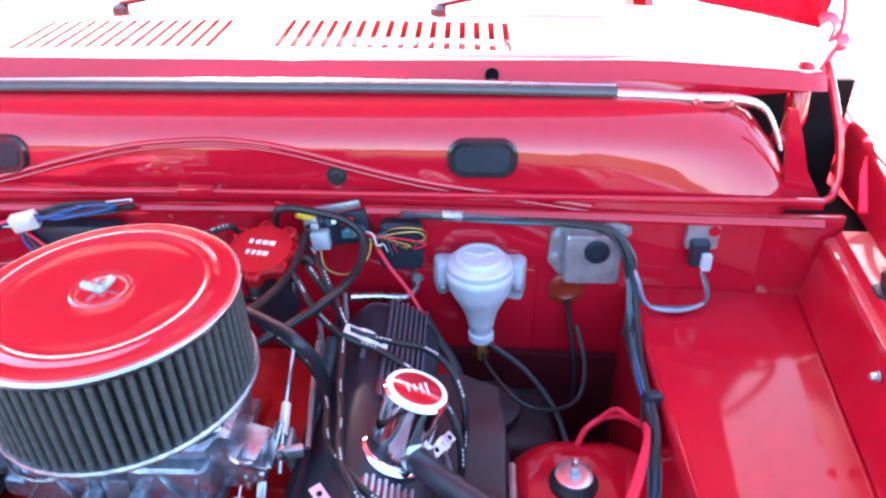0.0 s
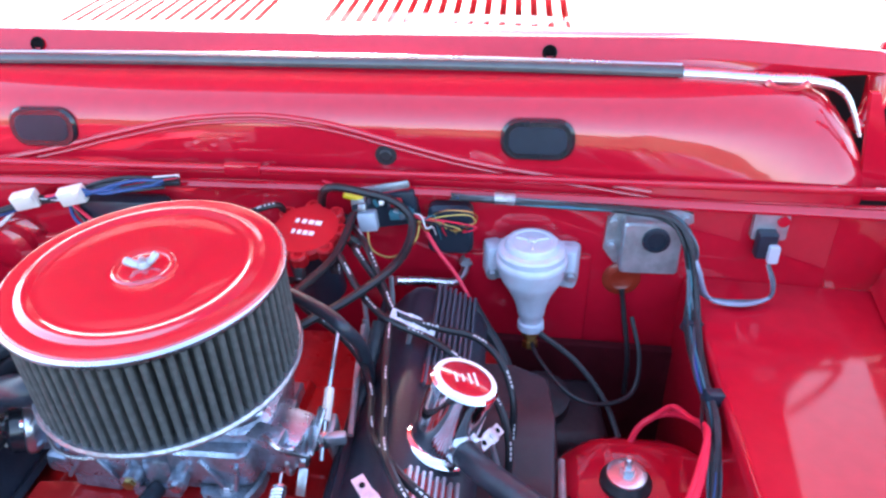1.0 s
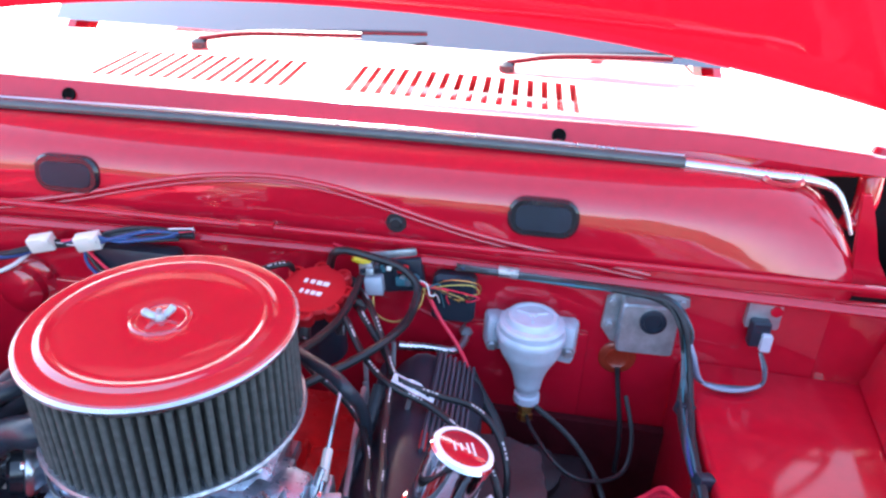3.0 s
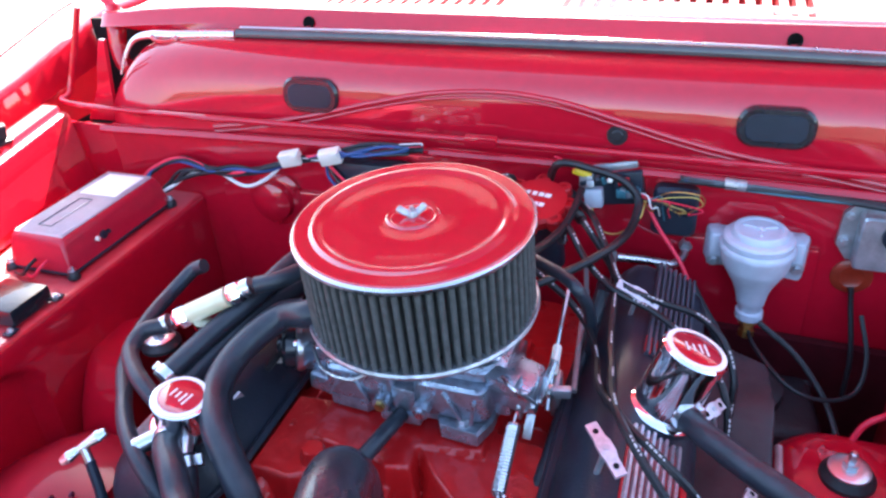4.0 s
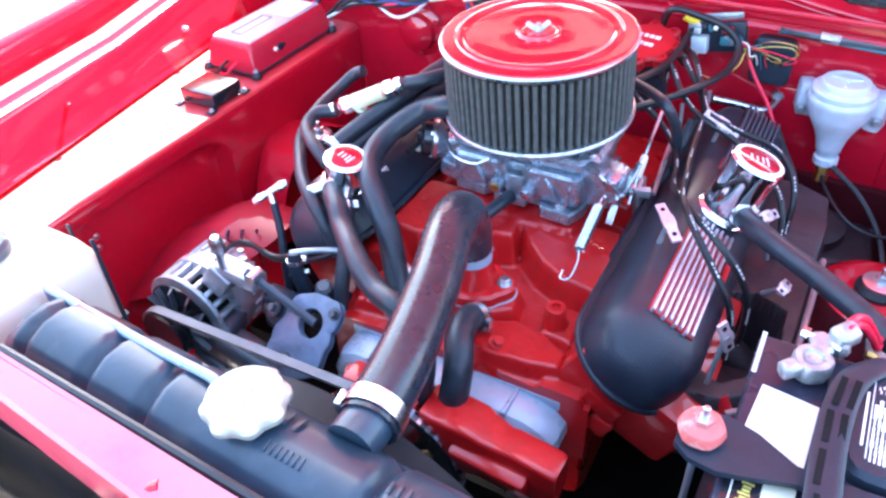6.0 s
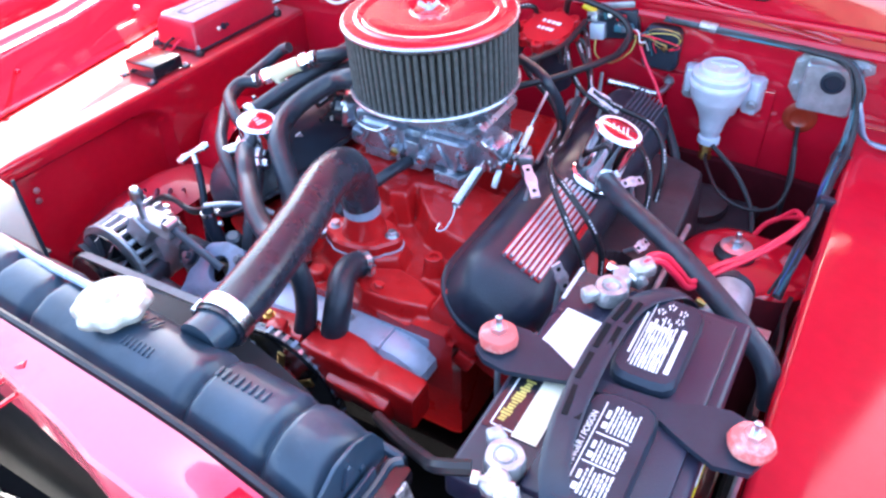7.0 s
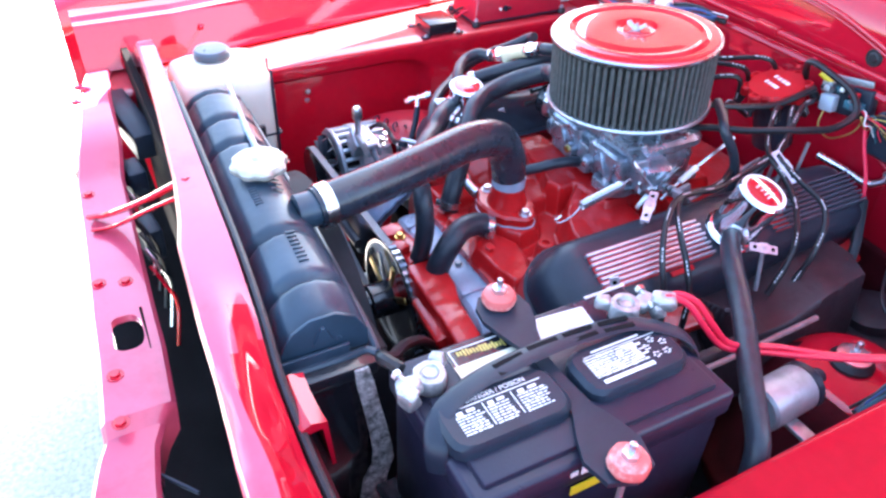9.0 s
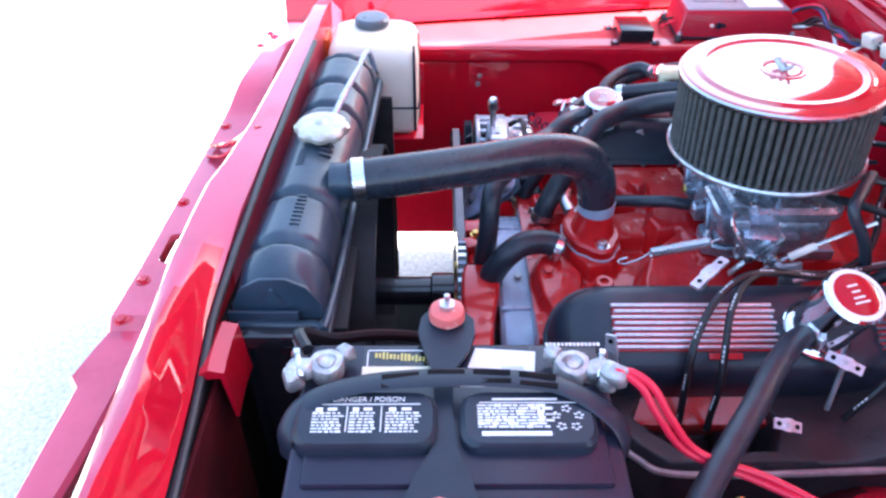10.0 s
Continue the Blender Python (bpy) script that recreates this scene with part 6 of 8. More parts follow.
tube(bm, [(0.492, -0.599, 0.806), (0.484, -0.598, 0.832), (0.460, -0.580, 0.846), (0.444, -0.530, 0.852), (0.438, -0.46, 0.854), (0.438, -0.40, 0.853), (0.446, -0.345, 0.851), (0.472, -0.304, 0.843), (0.486, -0.288, 0.825), (0.492, -0.287, 0.806)], [0.011, 0.012, 0.0125, 0.013, 0.013, 0.013, 0.013, 0.0125, 0.012, 0.011], 12, 8, flat=0.2)
strap = part("carry_strap", bm, BLACK_PLASTIC, battery, "black plastic carrying strap")
for x in (-0.0055, 0.0055):
    for y in (-0.495, -0.452, -0.409, -0.366):
        bm = B()
        box(bm, (0.4385 + x + (0.004 if abs(y + 0.43) > 0.05 else 0.0), y, 0.8562 - 0.010 * abs(y + 0.43)), (0.0055, 0.035, 0.0010), 0, pose(0, 0, 0, 0, 0, 6 if y < -0.46 else -7 if y > -0.40 else 0))
        part("slot", bm, DARK, strap)
bm = B()
box(bm, (0.396, -0.501, 0.8265), (0.048, 0.068, 0.0008), 0, pose(0, 0, 0, 0, 0, 0))
lab = part("label", bm, BLACK_GLOSS, battery, "black label with yellow and white print")
bm = B()
rnd = random.Random(3)
for i in range(15):
    h_ = rnd.choice((0.006, 0.007, 0.0095))
    box(bm, (0.3855 + 0.0004 * i - h_ / 2 * 0.2, -0.522 + 0.0037 * i, 0.8272), (h_, rnd.uniform(0.0018, 0.0029), 0.0006))
part("print", bm, YELLOW_PRINT, lab)
bm = B()
box(bm, (0.3785, -0.5, 0.8272), (0.0012, 0.060, 0.0006))
box(bm, (0.392, -0.5305, 0.8272), (0.026, 0.0012, 0.0006))
part("print", bm, WHITE, lab)
bm = B()
box(bm, (0.4125, -0.495, 0.8274), (0.024, 0.080, 0.0006))
part("print", bm, CREAM, lab, "plain cream panel")
bm = B()
rnd = random.Random(8)
for i in range(14):
    box(bm, (0.3695, -0.347 + 0.0041 * i, 0.8267), (0.0042, rnd.uniform(0.0022, 0.0034), 0.0006))
part("print", bm, WHITE, battery, "row of small white print")
bm = B()
plate(bm, [(0.375, -0.421), (0.426, -0.438), (0.428, -0.366), (0.380, -0.360)], 0.8261, 0.8271)
lab = part("label", bm, WHITE, battery, "plain white paper label")
bm = B()
box(bm, (0.402, -0.385, 0.8273), (0.004, 0.022, 0.0005))
part("print", bm, GREY_PART, lab)
bm = B()
box(bm, (0.5525, -0.465, 0.785), (0.0015, 0.050, 0.012))
part("label", bm, YELLOW, battery, "yellow strip on the battery side")
bm = B()
for i in range(5):
    box(bm, (0.5525, -0.49 + 0.012 * i, 0.812), (0.0012, 0.008, 0.006 + 0.004 * (i % 2)))
part("print", bm, WHITE, battery)


def lump(bm, c, size, turn, seed):
    """A rounded, corroded lump of lead."""
    tmp = B()
    box(tmp, (0, 0, 0), size, min(size) * 0.32, seg=3)
    for v in tmp.verts:
        v.co += Vector(noise.noise_vector(v.co * 140 + Vector((seed, 0, 0)))) * 0.0022
    tmp.transform(Matrix.Translation(c) @ turn)
    me = bpy.data.meshes.new("lump")
    tmp.to_mesh(me)
    tmp.free()
    bm.from_mesh(me)
    bpy.data.meshes.remove(me)


def battery_clamp(x, y, s, label):
    """A worn lead clamp on its post; s points along y to its bolt lobes."""
    c = thing("battery_clamp", (x, y, 0.826), label, "battery clamp", "battery clamps")
    bm = B()
    lathe(bm, [(0.0088, 0.826), (0.0082, 0.846), (0.0070, 0.8475), (0.0058, 0.8465)], 24, Matrix.Translation((x, y, 0)))
    part("post", bm, LEAD, c, "round lead post")
    bm = B()
    lathe(bm, [(0.0165, 0.829), (0.0175, 0.832), (0.0172, 0.845), (0.0160, 0.8475), (0.0105, 0.848), (0.0090, 0.8455)], 28, Matrix.Translation((x, y, 0)), wave=lambda a, z: 1 + 0.04 * math.sin(3 * a + 1) + 0.02 * math.sin(7 * a))
    part("clamp_ring", bm, LEAD, c, "grey lead ring")
    for dx, dy, w, l, h, turn in ((-0.017, -s * 0.017, 0.018, 0.015, 0.016, 40), (0.004, s * 0.024, 0.019, 0.026, 0.017, 15 * s), (0.017, s * 0.031, 0.022, 0.016, 0.019, -20 * s)):
        bm = B()
        lump(bm, (x + dx, y + dy, 0.841), (w, l, h), pose(0, 0, 0, 8, -6, turn), dx * 900)
        part("clamp_lobe", bm, LEAD, c, "grey lead lobe with white deposits")
    bm = B()
    rod(bm, (x - 0.012, y + s * 0.030, 0.846), (x + 0.020, y + s * 0.022, 0.846), 0.0032, 8)
    lathe(bm, [(0.0058, -0.003), (0.0058, 0.003)], 6, axis((x - 0.011, y + s * 0.030, 0.846), (x - 1, y + s * 0.25, 0.846)))
    part("clamp_bolt", bm, STEEL, c)
    return c


battery_clamp(0.411, -0.568, -1, "worn lead clamp on the battery's front post")
rear_clamp = battery_clamp(0.413, -0.328, 1, "worn lead clamp with red cables on the rear post")
bm = B()
lump(bm, (0.433, -0.292, 0.852), (0.026, 0.020, 0.018), pose(0, 0, 0, 10, 0, 50), 4.0)
part("cable_lug", bm, LEAD, rear_clamp, "grey lead lug that grips the red cables")

hold = thing("battery_hold_down", (0.46, -0.455, 0.836), "black battery hold-down strap with two faded red knobs", "hold-down strap")
bm = B()
plate(bm, [(0.328, -0.466), (0.342, -0.477), (0.365, -0.480), (0.388, -0.474), (0.420, -0.464), (0.470, -0.462), (0.510, -0.467), (0.535, -0.480), (0.560, -0.490), (0.588, -0.484), (0.598, -0.459), (0.590, -0.434), (0.560, -0.426), (0.535, -0.432), (0.510, -0.442), (0.470, -0.446), (0.420, -0.446), (0.388, -0.428), (0.365, -0.421), (0.345, -0.422), (0.328, -0.436)], 0.8335, 0.8395)
part("strap", bm, BLACK_PLASTIC, hold)
for x, y in ((0.345, -0.450), (0.582, -0.459)):
    bm = B()
    lathe(bm, [(0.012, 0.0), (0.0185, 0.003), (0.0195, 0.008), (0.0175, 0.014), (0.011, 0.017)], 20, Matrix.Translation((x, y, 0.8395)), wave=lambda a, z: 1 + 0.03 * math.cos(6 * a))
    knob = part("knob", bm, RED_KNOB, hold, "faded red plastic knob")
    bm = B()
    lathe(bm, [(0.0085, 0.0), (0.0085, 0.006), (0.0035, 0.0065), (0.0035, 0.017), (0.002, 0.018)], 6, Matrix.Translation((x, y, 0.856)))
    part("nut", bm, STEEL, knob)
    bm = B()
    rod(bm, (x, y, 0.60), (x, y, 0.842), 0.0032, 8)
    part("threaded_rod", bm, ZINC, hold)


# ---- cables and wires ----
def wire(name, pts, r, material, label, category="wire", group=""):
    w = thing(name, pts[0], label, category, group)
    bm = B()
    tube(bm, pts, r, 8, 6)
    part("insulation", bm, material, w)
    return w


for k, d in enumerate((0.0, 0.011)):
    wire("battery_cable", [(0.430, -0.300 + d * 0.6, 0.851), (0.436, -0.288 + d, 0.858), (0.447, -0.268 + d, 0.848), (0.461, -0.250 + d, 0.821), (0.473, -0.218 + d, 0.784), (0.484, -0.150 + d, 0.756 + d * 0.4), (0.516, -0.085 + d, 0.747), (0.547, -0.015 + d, 0.740), (0.566, 0.052, 0.733 + d * 0.5), (0.562, 0.100, 0.708), (0.548, 0.128, 0.688 + d), (0.530, 0.134, 0.676), (0.512, 0.130, 0.660), (0.500, 0.120, 0.635)], 0.0039, RED_WIRE, "thick red battery cable running beside the inner fender", "cable", "red battery cables")
wire("ground_cable", [(0.392, -0.590, 0.843), (0.365, -0.600, 0.84), (0.335, -0.575, 0.80), (0.27, -0.53, 0.74), (0.20, -0.47, 0.66), (0.16, -0.42, 0.58)], 0.007, BLACK_WIRE, "thick black cable from the battery down to the engine", "cable")
harness = [(0.27, 0.318, 0.879), (0.332, 0.318, 0.876), (0.42, 0.318, 0.871), (0.50, 0.316, 0.868), (0.556, 0.305, 0.862), (0.578, 0.285, 0.835), (0.582, 0.27, 0.79), (0.585, 0.235, 0.752), (0.580, 0.15, 0.742), (0.576, 0.07, 0.737), (0.570, 0.01, 0.715), (0.560, -0.04, 0.67)]
for k in range(12):
    rnd = random.Random(k)
    pts = [(x + rnd.uniform(-0.007, 0.007) - 0.0005 * k, y - rnd.uniform(0.0, 0.007), z + rnd.uniform(-0.004, 0.004)) for x, y, z in harness]
    wire("harness_wire", pts, 0.0021 if k else 0.0048, (WIRE_LOOM, BLACK_WIRE, DARK_GREY, TEAL, BLACK_WIRE, DARK_GREY, BLUE_WIRE, BLACK_WIRE, WIRE_LOOM, DARK_GREY, BLACK_WIRE, BLACK_WIRE)[k], "black wiring loom along the firewall and inner fender" if not k else "thin wire of the loom along the firewall", "wire", "loom wires")
tape = thing("wire_tape", (0.335, 0.318, 0.876), "white tape wrapped round a black wiring loom", "tape")
bm = B()
lathe(bm, [(0.0075, -0.014), (0.0082, -0.012), (0.0078, 0.0), (0.0082, 0.011), (0.0074, 0.014)], 12, axis((0.335, 0.3175, 0.8762), (0.42, 0.3175, 0.8712)))
part("wrap", bm, LEAD, tape)
for z, y in ((0.742, 0.10), (0.745, 0.232)):
    tie = thing("loom_clip", (0.578, y, z), "black clip that holds the loom to the fender", "clip")
    bm = B()
    box(bm, (0.582, y, z), (0.024, 0.016, 0.018), 0.003, pose(0, 0, 0, 0, 15, 20))
    part("band", bm, BLACK_PLASTIC, tie)
for k in range(3):
    wire("sensor_wire", [(0.692, 0.318, 0.790), (0.700, 0.305, 0.770 - 0.003 * k), (0.690, 0.285, 0.757), (0.650, 0.275 - 0.004 * k, 0.757), (0.610, 0.272, 0.762), (0.590, 0.268, 0.785 + 0.01 * k), (0.583, 0.272, 0.82)], 0.0028, (DARK_GREY, BRACKET_BLUE, GREY_PAINT)[k], "thin wire looping from the fender sensor to the loom", "wire", "sensor wires")

# Ballast module on the firewall.
module = thing("control_module", (0.53, 0.338, 0.81), "dull silver control module with a riveted plate, on the firewall", "control module")
mm = Matrix.Translation((0.530, 0.340, 0.812)) @ pose(0, 0, 0, 90, 0, 0)
bm = B()
plate(bm, [(-0.054, 0.028), (-0.044, 0.040), (0.040, 0.046), (0.058, 0.040), (0.060, 0.028), (0.044, 0.018), (0.044, -0.046), (-0.040, -0.040), (-0.056, -0.018)], -0.004, 0.004, mm)
part("mounting_plate", bm, ZINC, module)
bm = B()
plate(bm, [(x + 0.004, y - 0.002) for x, y in rounded(0.078, 0.078, 0.006)], 0.004, 0.030, mm, 0.003)
part("box", bm, ZINC, module, "dull cast box")
bm = B()
lathe(bm, [(0.018, 0.030), (0.018, 0.034), (0.013, 0.035), (0.012, 0.031)], 28, mm @ Matrix.Translation((0.008, 0.014, 0)))
part("connector", bm, BLACK_PLASTIC, module)
for x, y in ((-0.046, -0.012), (0.048, 0.034), (-0.046, 0.026)):
    p = mm @ Vector((x, y, 0.004))
    bolt(module, p, p + Vector((0, -1, 0)), 0.0055, 0.006, ZINC, "screw")

sensor = thing("voltage_regulator", (0.69, 0.338, 0.83), "small silver bracket with a black plug, on the firewall corner", "regulator")
bm = B()
mm = Matrix.Translation((0.690, 0.340, 0.838)) @ pose(0, 0, 0, 90, 0, 0)
plate(bm, rounded(0.046, 0.040, 0.004), -0.004, 0.006, mm, 0.001)
part("bracket", bm, ZINC, sensor)
bm = B()
plate(bm, [(x - 0.004, y - 0.022) for x, y in rounded(0.026, 0.040, 0.004)], 0.006, 0.022, mm, 0.003)
part("plug", bm, BLACK_PLASTIC, sensor, "black plug")
bm = B()
plate(bm, [(x + 0.004, y - 0.030) for x, y in rounded(0.014, 0.026, 0.003)], 0.022, 0.030, mm, 0.001)
part("plug_latch", bm, GREY_PART, sensor)
bm = B()
lathe(bm, [(0.008, 0.006), (0.008, 0.009), (0.004, 0.0095)], 16, mm @ Matrix.Translation((0.014, 0.010, 0)))
part("rivet", bm, RED, sensor)

# Orange grommet with a thin rod, low on the firewall.
grommet = thing("cable_grommet", (0.505, 0.344, 0.742), "orange-red body plug in the firewall with a dark cable", "grommet")
bm = B()
lathe(bm, [(0.026, 0.0), (0.027, 0.003), (0.022, 0.006), (0.016, 0.0065), (0.012, 0.004), (0.0001, 0.004)], 24, axis((0.505, 0.344, 0.742), (0.505, 0.0, 0.74)))
part("plug", bm, BODY_PLUG, grommet)
bm = B()
tube(bm, [(0.507, 0.335, 0.728), (0.511, 0.325, 0.70), (0.520, 0.295, 0.64), (0.52, 0.28, 0.58)], 0.0038, 8)
part("cable", bm, BLACK_WIRE, grommet)
# Grey cast reservoir, leaning out from the firewall.
resv = thing("fluid_reservoir", (0.374, 0.335, 0.76), "pale grey funnel-shaped reservoir with a stepped round cap, on the firewall", "reservoir")
bm = B()
rings = []
for z, r, y in ((0.806, 0.0440, 0.296), (0.802, 0.0485, 0.296), (0.794, 0.0490, 0.296), (0.788, 0.0455, 0.2955), (0.776, 0.0440, 0.2945), (0.768, 0.0405, 0.2935), (0.756, 0.0335, 0.2925), (0.744, 0.0270, 0.291), (0.732, 0.0222, 0.2895), (0.722, 0.0198, 0.288), (0.714, 0.0185, 0.287), (0.712, 0.0165, 0.2865), (0.704, 0.0160, 0.2855), (0.702, 0.0185, 0.285), (0.692, 0.0185, 0.284), (0.690, 0.0120, 0.2835)):
    rings.append([(0.374 + 0.004 * (0.806 - z) / 0.1 + r * math.cos(2 * math.pi * i / 40), y + r * math.sin(2 * math.pi * i / 40), z) for i in range(40)])
loft(bm, rings)
part("body", bm, GREY_PART, resv, angle=50)
bm = B()
m = Matrix.Translation((0.374, 0.296, 0.803))
lathe(bm, [(0.0400, 0.0), (0.0462, 0.002), (0.0462, 0.010), (0.0440, 0.013), (0.0365, 0.015), (0.0355, 0.021), (0.0335, 0.0235), (0.028, 0.024), (0.026, 0.0225), (0.0001, 0.0225)], 44, m)
cap = part("cap", bm, GREY_PART, resv, "stepped round cap")
for a in (20, 160, 270):
    bm = B()
    box(bm, m @ Vector((0.011 * math.cos(radians(a)), 0.011 * math.sin(radians(a)), 0.0232)), (0.024, 0.0032, 0.0036), 0.0012, pose(0, 0, 0, 0, 0, a))
    part("cap_rib", bm, GREY_PART, cap)
bm = B()
lathe(bm, [(0.0065, 0.0215), (0.006, 0.0255), (0.004, 0.0265)], 16, m)
part("cap_hub", bm, GREY_PART, cap)
for x, w, z, h in ((0.322, 0.024, 0.778, 0.052), (0.428, 0.026, 0.772, 0.060)):
    bm = B()
    box(bm, (x, 0.326, z), (w, 0.034, h), 0.006, pose(0, 0, 0, 0, 0, 14 if x < 0.37 else -14))
    part("mounting_ear", bm, GREY_PART, resv, "cast mounting ear")
bm = B()
box(bm, (0.376, 0.338, 0.770), (0.126, 0.010, 0.064), 0.004)
part("mounting_flange", bm, GREY_PART, resv, "cast mounting flange")
bm = B()
box(bm, (0.376, 0.322, 0.760), (0.062, 0.034, 0.060), 0.010)
part("neck_web", bm, GREY_PART, resv)
bm = B()
lathe(bm, [(0.0125, 0.0), (0.0125, 0.012), (0.009, 0.014), (0.009, 0.020), (0.011, 0.021), (0.011, 0.030), (0.006, 0.033)], 6, axis((0.3785, 0.2835, 0.692), (0.379, 0.276, 0.66)))
part("fitting", bm, BRASS, resv, "brass pipe fitting")
for x in (0.322, 0.430):
    bolt(resv, (x, 0.309, 0.762), (x, 0, 0.762), 0.006, 0.006, ZINC, "nut")
wire("fluid_line", [(0.379, 0.280, 0.674), (0.390, 0.245, 0.668), (0.430, 0.19, 0.655), (0.475, 0.19, 0.640), (0.515, 0.21, 0.645), (0.525, 0.24, 0.68), (0.515, 0.28, 0.72)], 0.0032, BLACK_WIRE, "thin dark fluid line below the grey reservoir", "pipe")
wire("fluid_line", [(0.39, 0.26, 0.70), (0.44, 0.24, 0.67), (0.48, 0.21, 0.63), (0.50, 0.16, 0.60)], 0.0040, RUBBER, "black rubber line behind the shock tower", "pipe")

# Made-up dark mass that fills the shaded space low behind the shock tower.
gear = thing("steering_gear", (0.40, 0.25, 0.36), "made-up dark mass filling the shade low against the firewall", "steering gear")
bm = B()
box(bm, (0.40, 0.262, 0.47), (0.17, 0.13, 0.21), 0.022, pose(0, 0, 0, 6, 4, 8), 3)
part("housing", bm, MANIFOLD, gear)
bm = B()
lathe(bm, [(0.040, 0.0), (0.046, 0.006), (0.046, 0.022), (0.034, 0.028), (0.014, 0.030)], 28, axis((0.395, 0.255, 0.572), (0.385, 0.235, 0.70)))
part("side_cover", bm, MANIFOLD, gear, "round bolted cover")
bm = B()
rod(bm, (0.46, 0.290, 0.525), (0.485, 0.345, 0.565), 0.013, 16)
part("shaft", bm, MANIFOLD, gear, "dark shaft on the made-up mass")
bm = B()
box(bm, (0.40, 0.25, 0.363), (0.12, 0.10, 0.02), 0.004)
part("mount", bm, MANIFOLD, gear)

# Ignition coil by the fender.
coil = thing("ignition_coil", (0.505, -0.12, 0.70), "silver ignition coil lying beside the battery", "ignition coil")
m = axis((0.512, -0.170, 0.692), (0.505, -0.06, 0.690))
bm = B()
lathe(bm, [(0.026, 0.0), (0.030, 0.003), (0.030, 0.075), (0.028, 0.078)], 32, m)
part("can", bm, ALT_ALU, coil)
bm = B()
lathe(bm, [(0.031, 0.076), (0.031, 0.086), (0.022, 0.096), (0.012, 0.104), (0.010, 0.118)], 28, m)
part("tower", bm, BLACK_PLASTIC, coil, "black coil tower")
bm = B()
box(bm, (0.535, -0.13, 0.672), (0.07, 0.02, 0.006), 0.001)
part("bracket", bm, ZINC, coil)
bm = B()
lathe(bm, [(0.005, 0.0), (0.005, 0.012)], 10, axis((0.487, -0.150, 0.708), (0.3, -0.15, 0.76)))
part("terminal", bm, BRASS, coil)

# Dark exhaust manifold outside the valve cover.
exhaust = thing("exhaust_manifold", (0.37, -0.05, 0.62), "dark brown cast-iron exhaust manifold with a heat shield", "exhaust manifold")
OUTLINE = [(0.29, -0.264), (0.345, -0.258), (0.385, -0.228), (0.408, -0.200), (0.412, 0.10), (0.405, 0.17), (0.36, 0.195), (0.29, 0.195)]
RECESS = [(0.346, -0.052), (0.384, -0.070), (0.389, -0.167), (0.366, -0.196), (0.338, -0.222), (0.30, -0.20), (0.30, -0.07)]
bm = B()
g_ = []
for i in range(49):
    x = 0.295 + 0.125 * i / 48
    col = []
    for j in range(161):
        y = -0.270 + 0.475 * j / 160
        t = min(max(y / 0.11, 0.0), 1.0)
        top_z = 0.668 + 0.034 * t * t * (3 - 2 * t)
        z = 0.57 + (top_z - 0.57) * rise(x, y, OUTLINE, 0.016) - 0.085 * rise(x, y, RECESS, 0.007)
        col.append(bm.verts.new((x, y, z + 0.0008 * noise.noise((x * 40, y * 40, 1.0)))))
    g_.append(col)
for a, b in zip(g_, g_[1:]):
    ring_faces(bm, a, b, closed=False)
part("shield", bm, MANIFOLD, exhaust, "dull brown pressed shield with a deep recess", angle=60)
for y in (-0.2, -0.08, 0.05):
    bm = B()
    rod(bm, (0.30, y, 0.60), (0.37, y - 0.01, 0.56), 0.026, 18)
    part("port", bm, MANIFOLD, exhaust)
# Rim tube that carries the shield's edge highlight in its colour.
bm = B()
tube(bm, [(0.355, -0.254, 0.652), (0.388, -0.226, 0.653), (0.408, -0.196, 0.655), (0.411, -0.10, 0.656), (0.413, 0.06, 0.668)], 0.0045, 8)
part("shield_rim", bm, LIT_RIM, exhaust, "rim made lighter for its edge highlight")

# ---- distributor ----
dist = thing("distributor", (0.08, 0.285, 0.78), "distributor with a red cap and black wire boots", "distributor")
m = axis((0.078, 0.283, 0.79), (0.074, 0.262, 0.87))
bm = B()
lathe(bm, [(0.034, -0.06), (0.034, 0.03), (0.040, 0.034), (0.040, 0.040)], 28, m)
part("housing", bm, BLACK_PLASTIC, dist)
bm = B()
lathe(bm, [(0.041, 0.040), (0.046, 0.045), (0.047, 0.056), (0.044, 0.061), (0.0001, 0.0625)], 36, m)
capd = part("cap", bm, RED_PLASTIC, dist, "flat red cap with lobes round its rim")
for i in range(8):
    a = radians(45 * i + 10)
    bm = B()
    lathe(bm, [(0.0115, 0.044), (0.0115, 0.058), (0.0095, 0.0605), (0.006, 0.0605), (0.006, 0.057)], 16, m @ Matrix.Translation((0.047 * math.cos(a), 0.047 * math.sin(a), 0)))
    part("lobe", bm, RED_PLASTIC, capd)
bm = B()
for y, w in ((-0.010, 0.034), (0.010, 0.040)):
    for i in range(4):
        box(bm, m @ Vector((-w / 2 + w * (i + 0.5) / 4, y, 0.0632)), (w / 4 * (0.5 + 0.12 * i), 0.0075, 0.0008), 0, m.to_3x3().to_4x4())
part("print", bm, WHITE, capd, "white raised marks")
boots = []
for i in range(8):
    a = radians(45 * i + 10)
    p = m @ Vector((0.047 * math.cos(a), 0.047 * math.sin(a), 0.046))
    q = m @ Vector((0.064 * math.cos(a), 0.064 * math.sin(a), 0.022))
    bm = B()
    tube(bm, [p, p + (q - p) * 0.5 + Vector((0, 0, 0.006)), q + Vector((0, 0, 0.004))], 0.0078, 10)
    part("boot", bm, RUBBER, dist, "black rubber boot")
    boots.append(q + Vector((0, 0, 0.004)))

P_WIRE = 0.0046
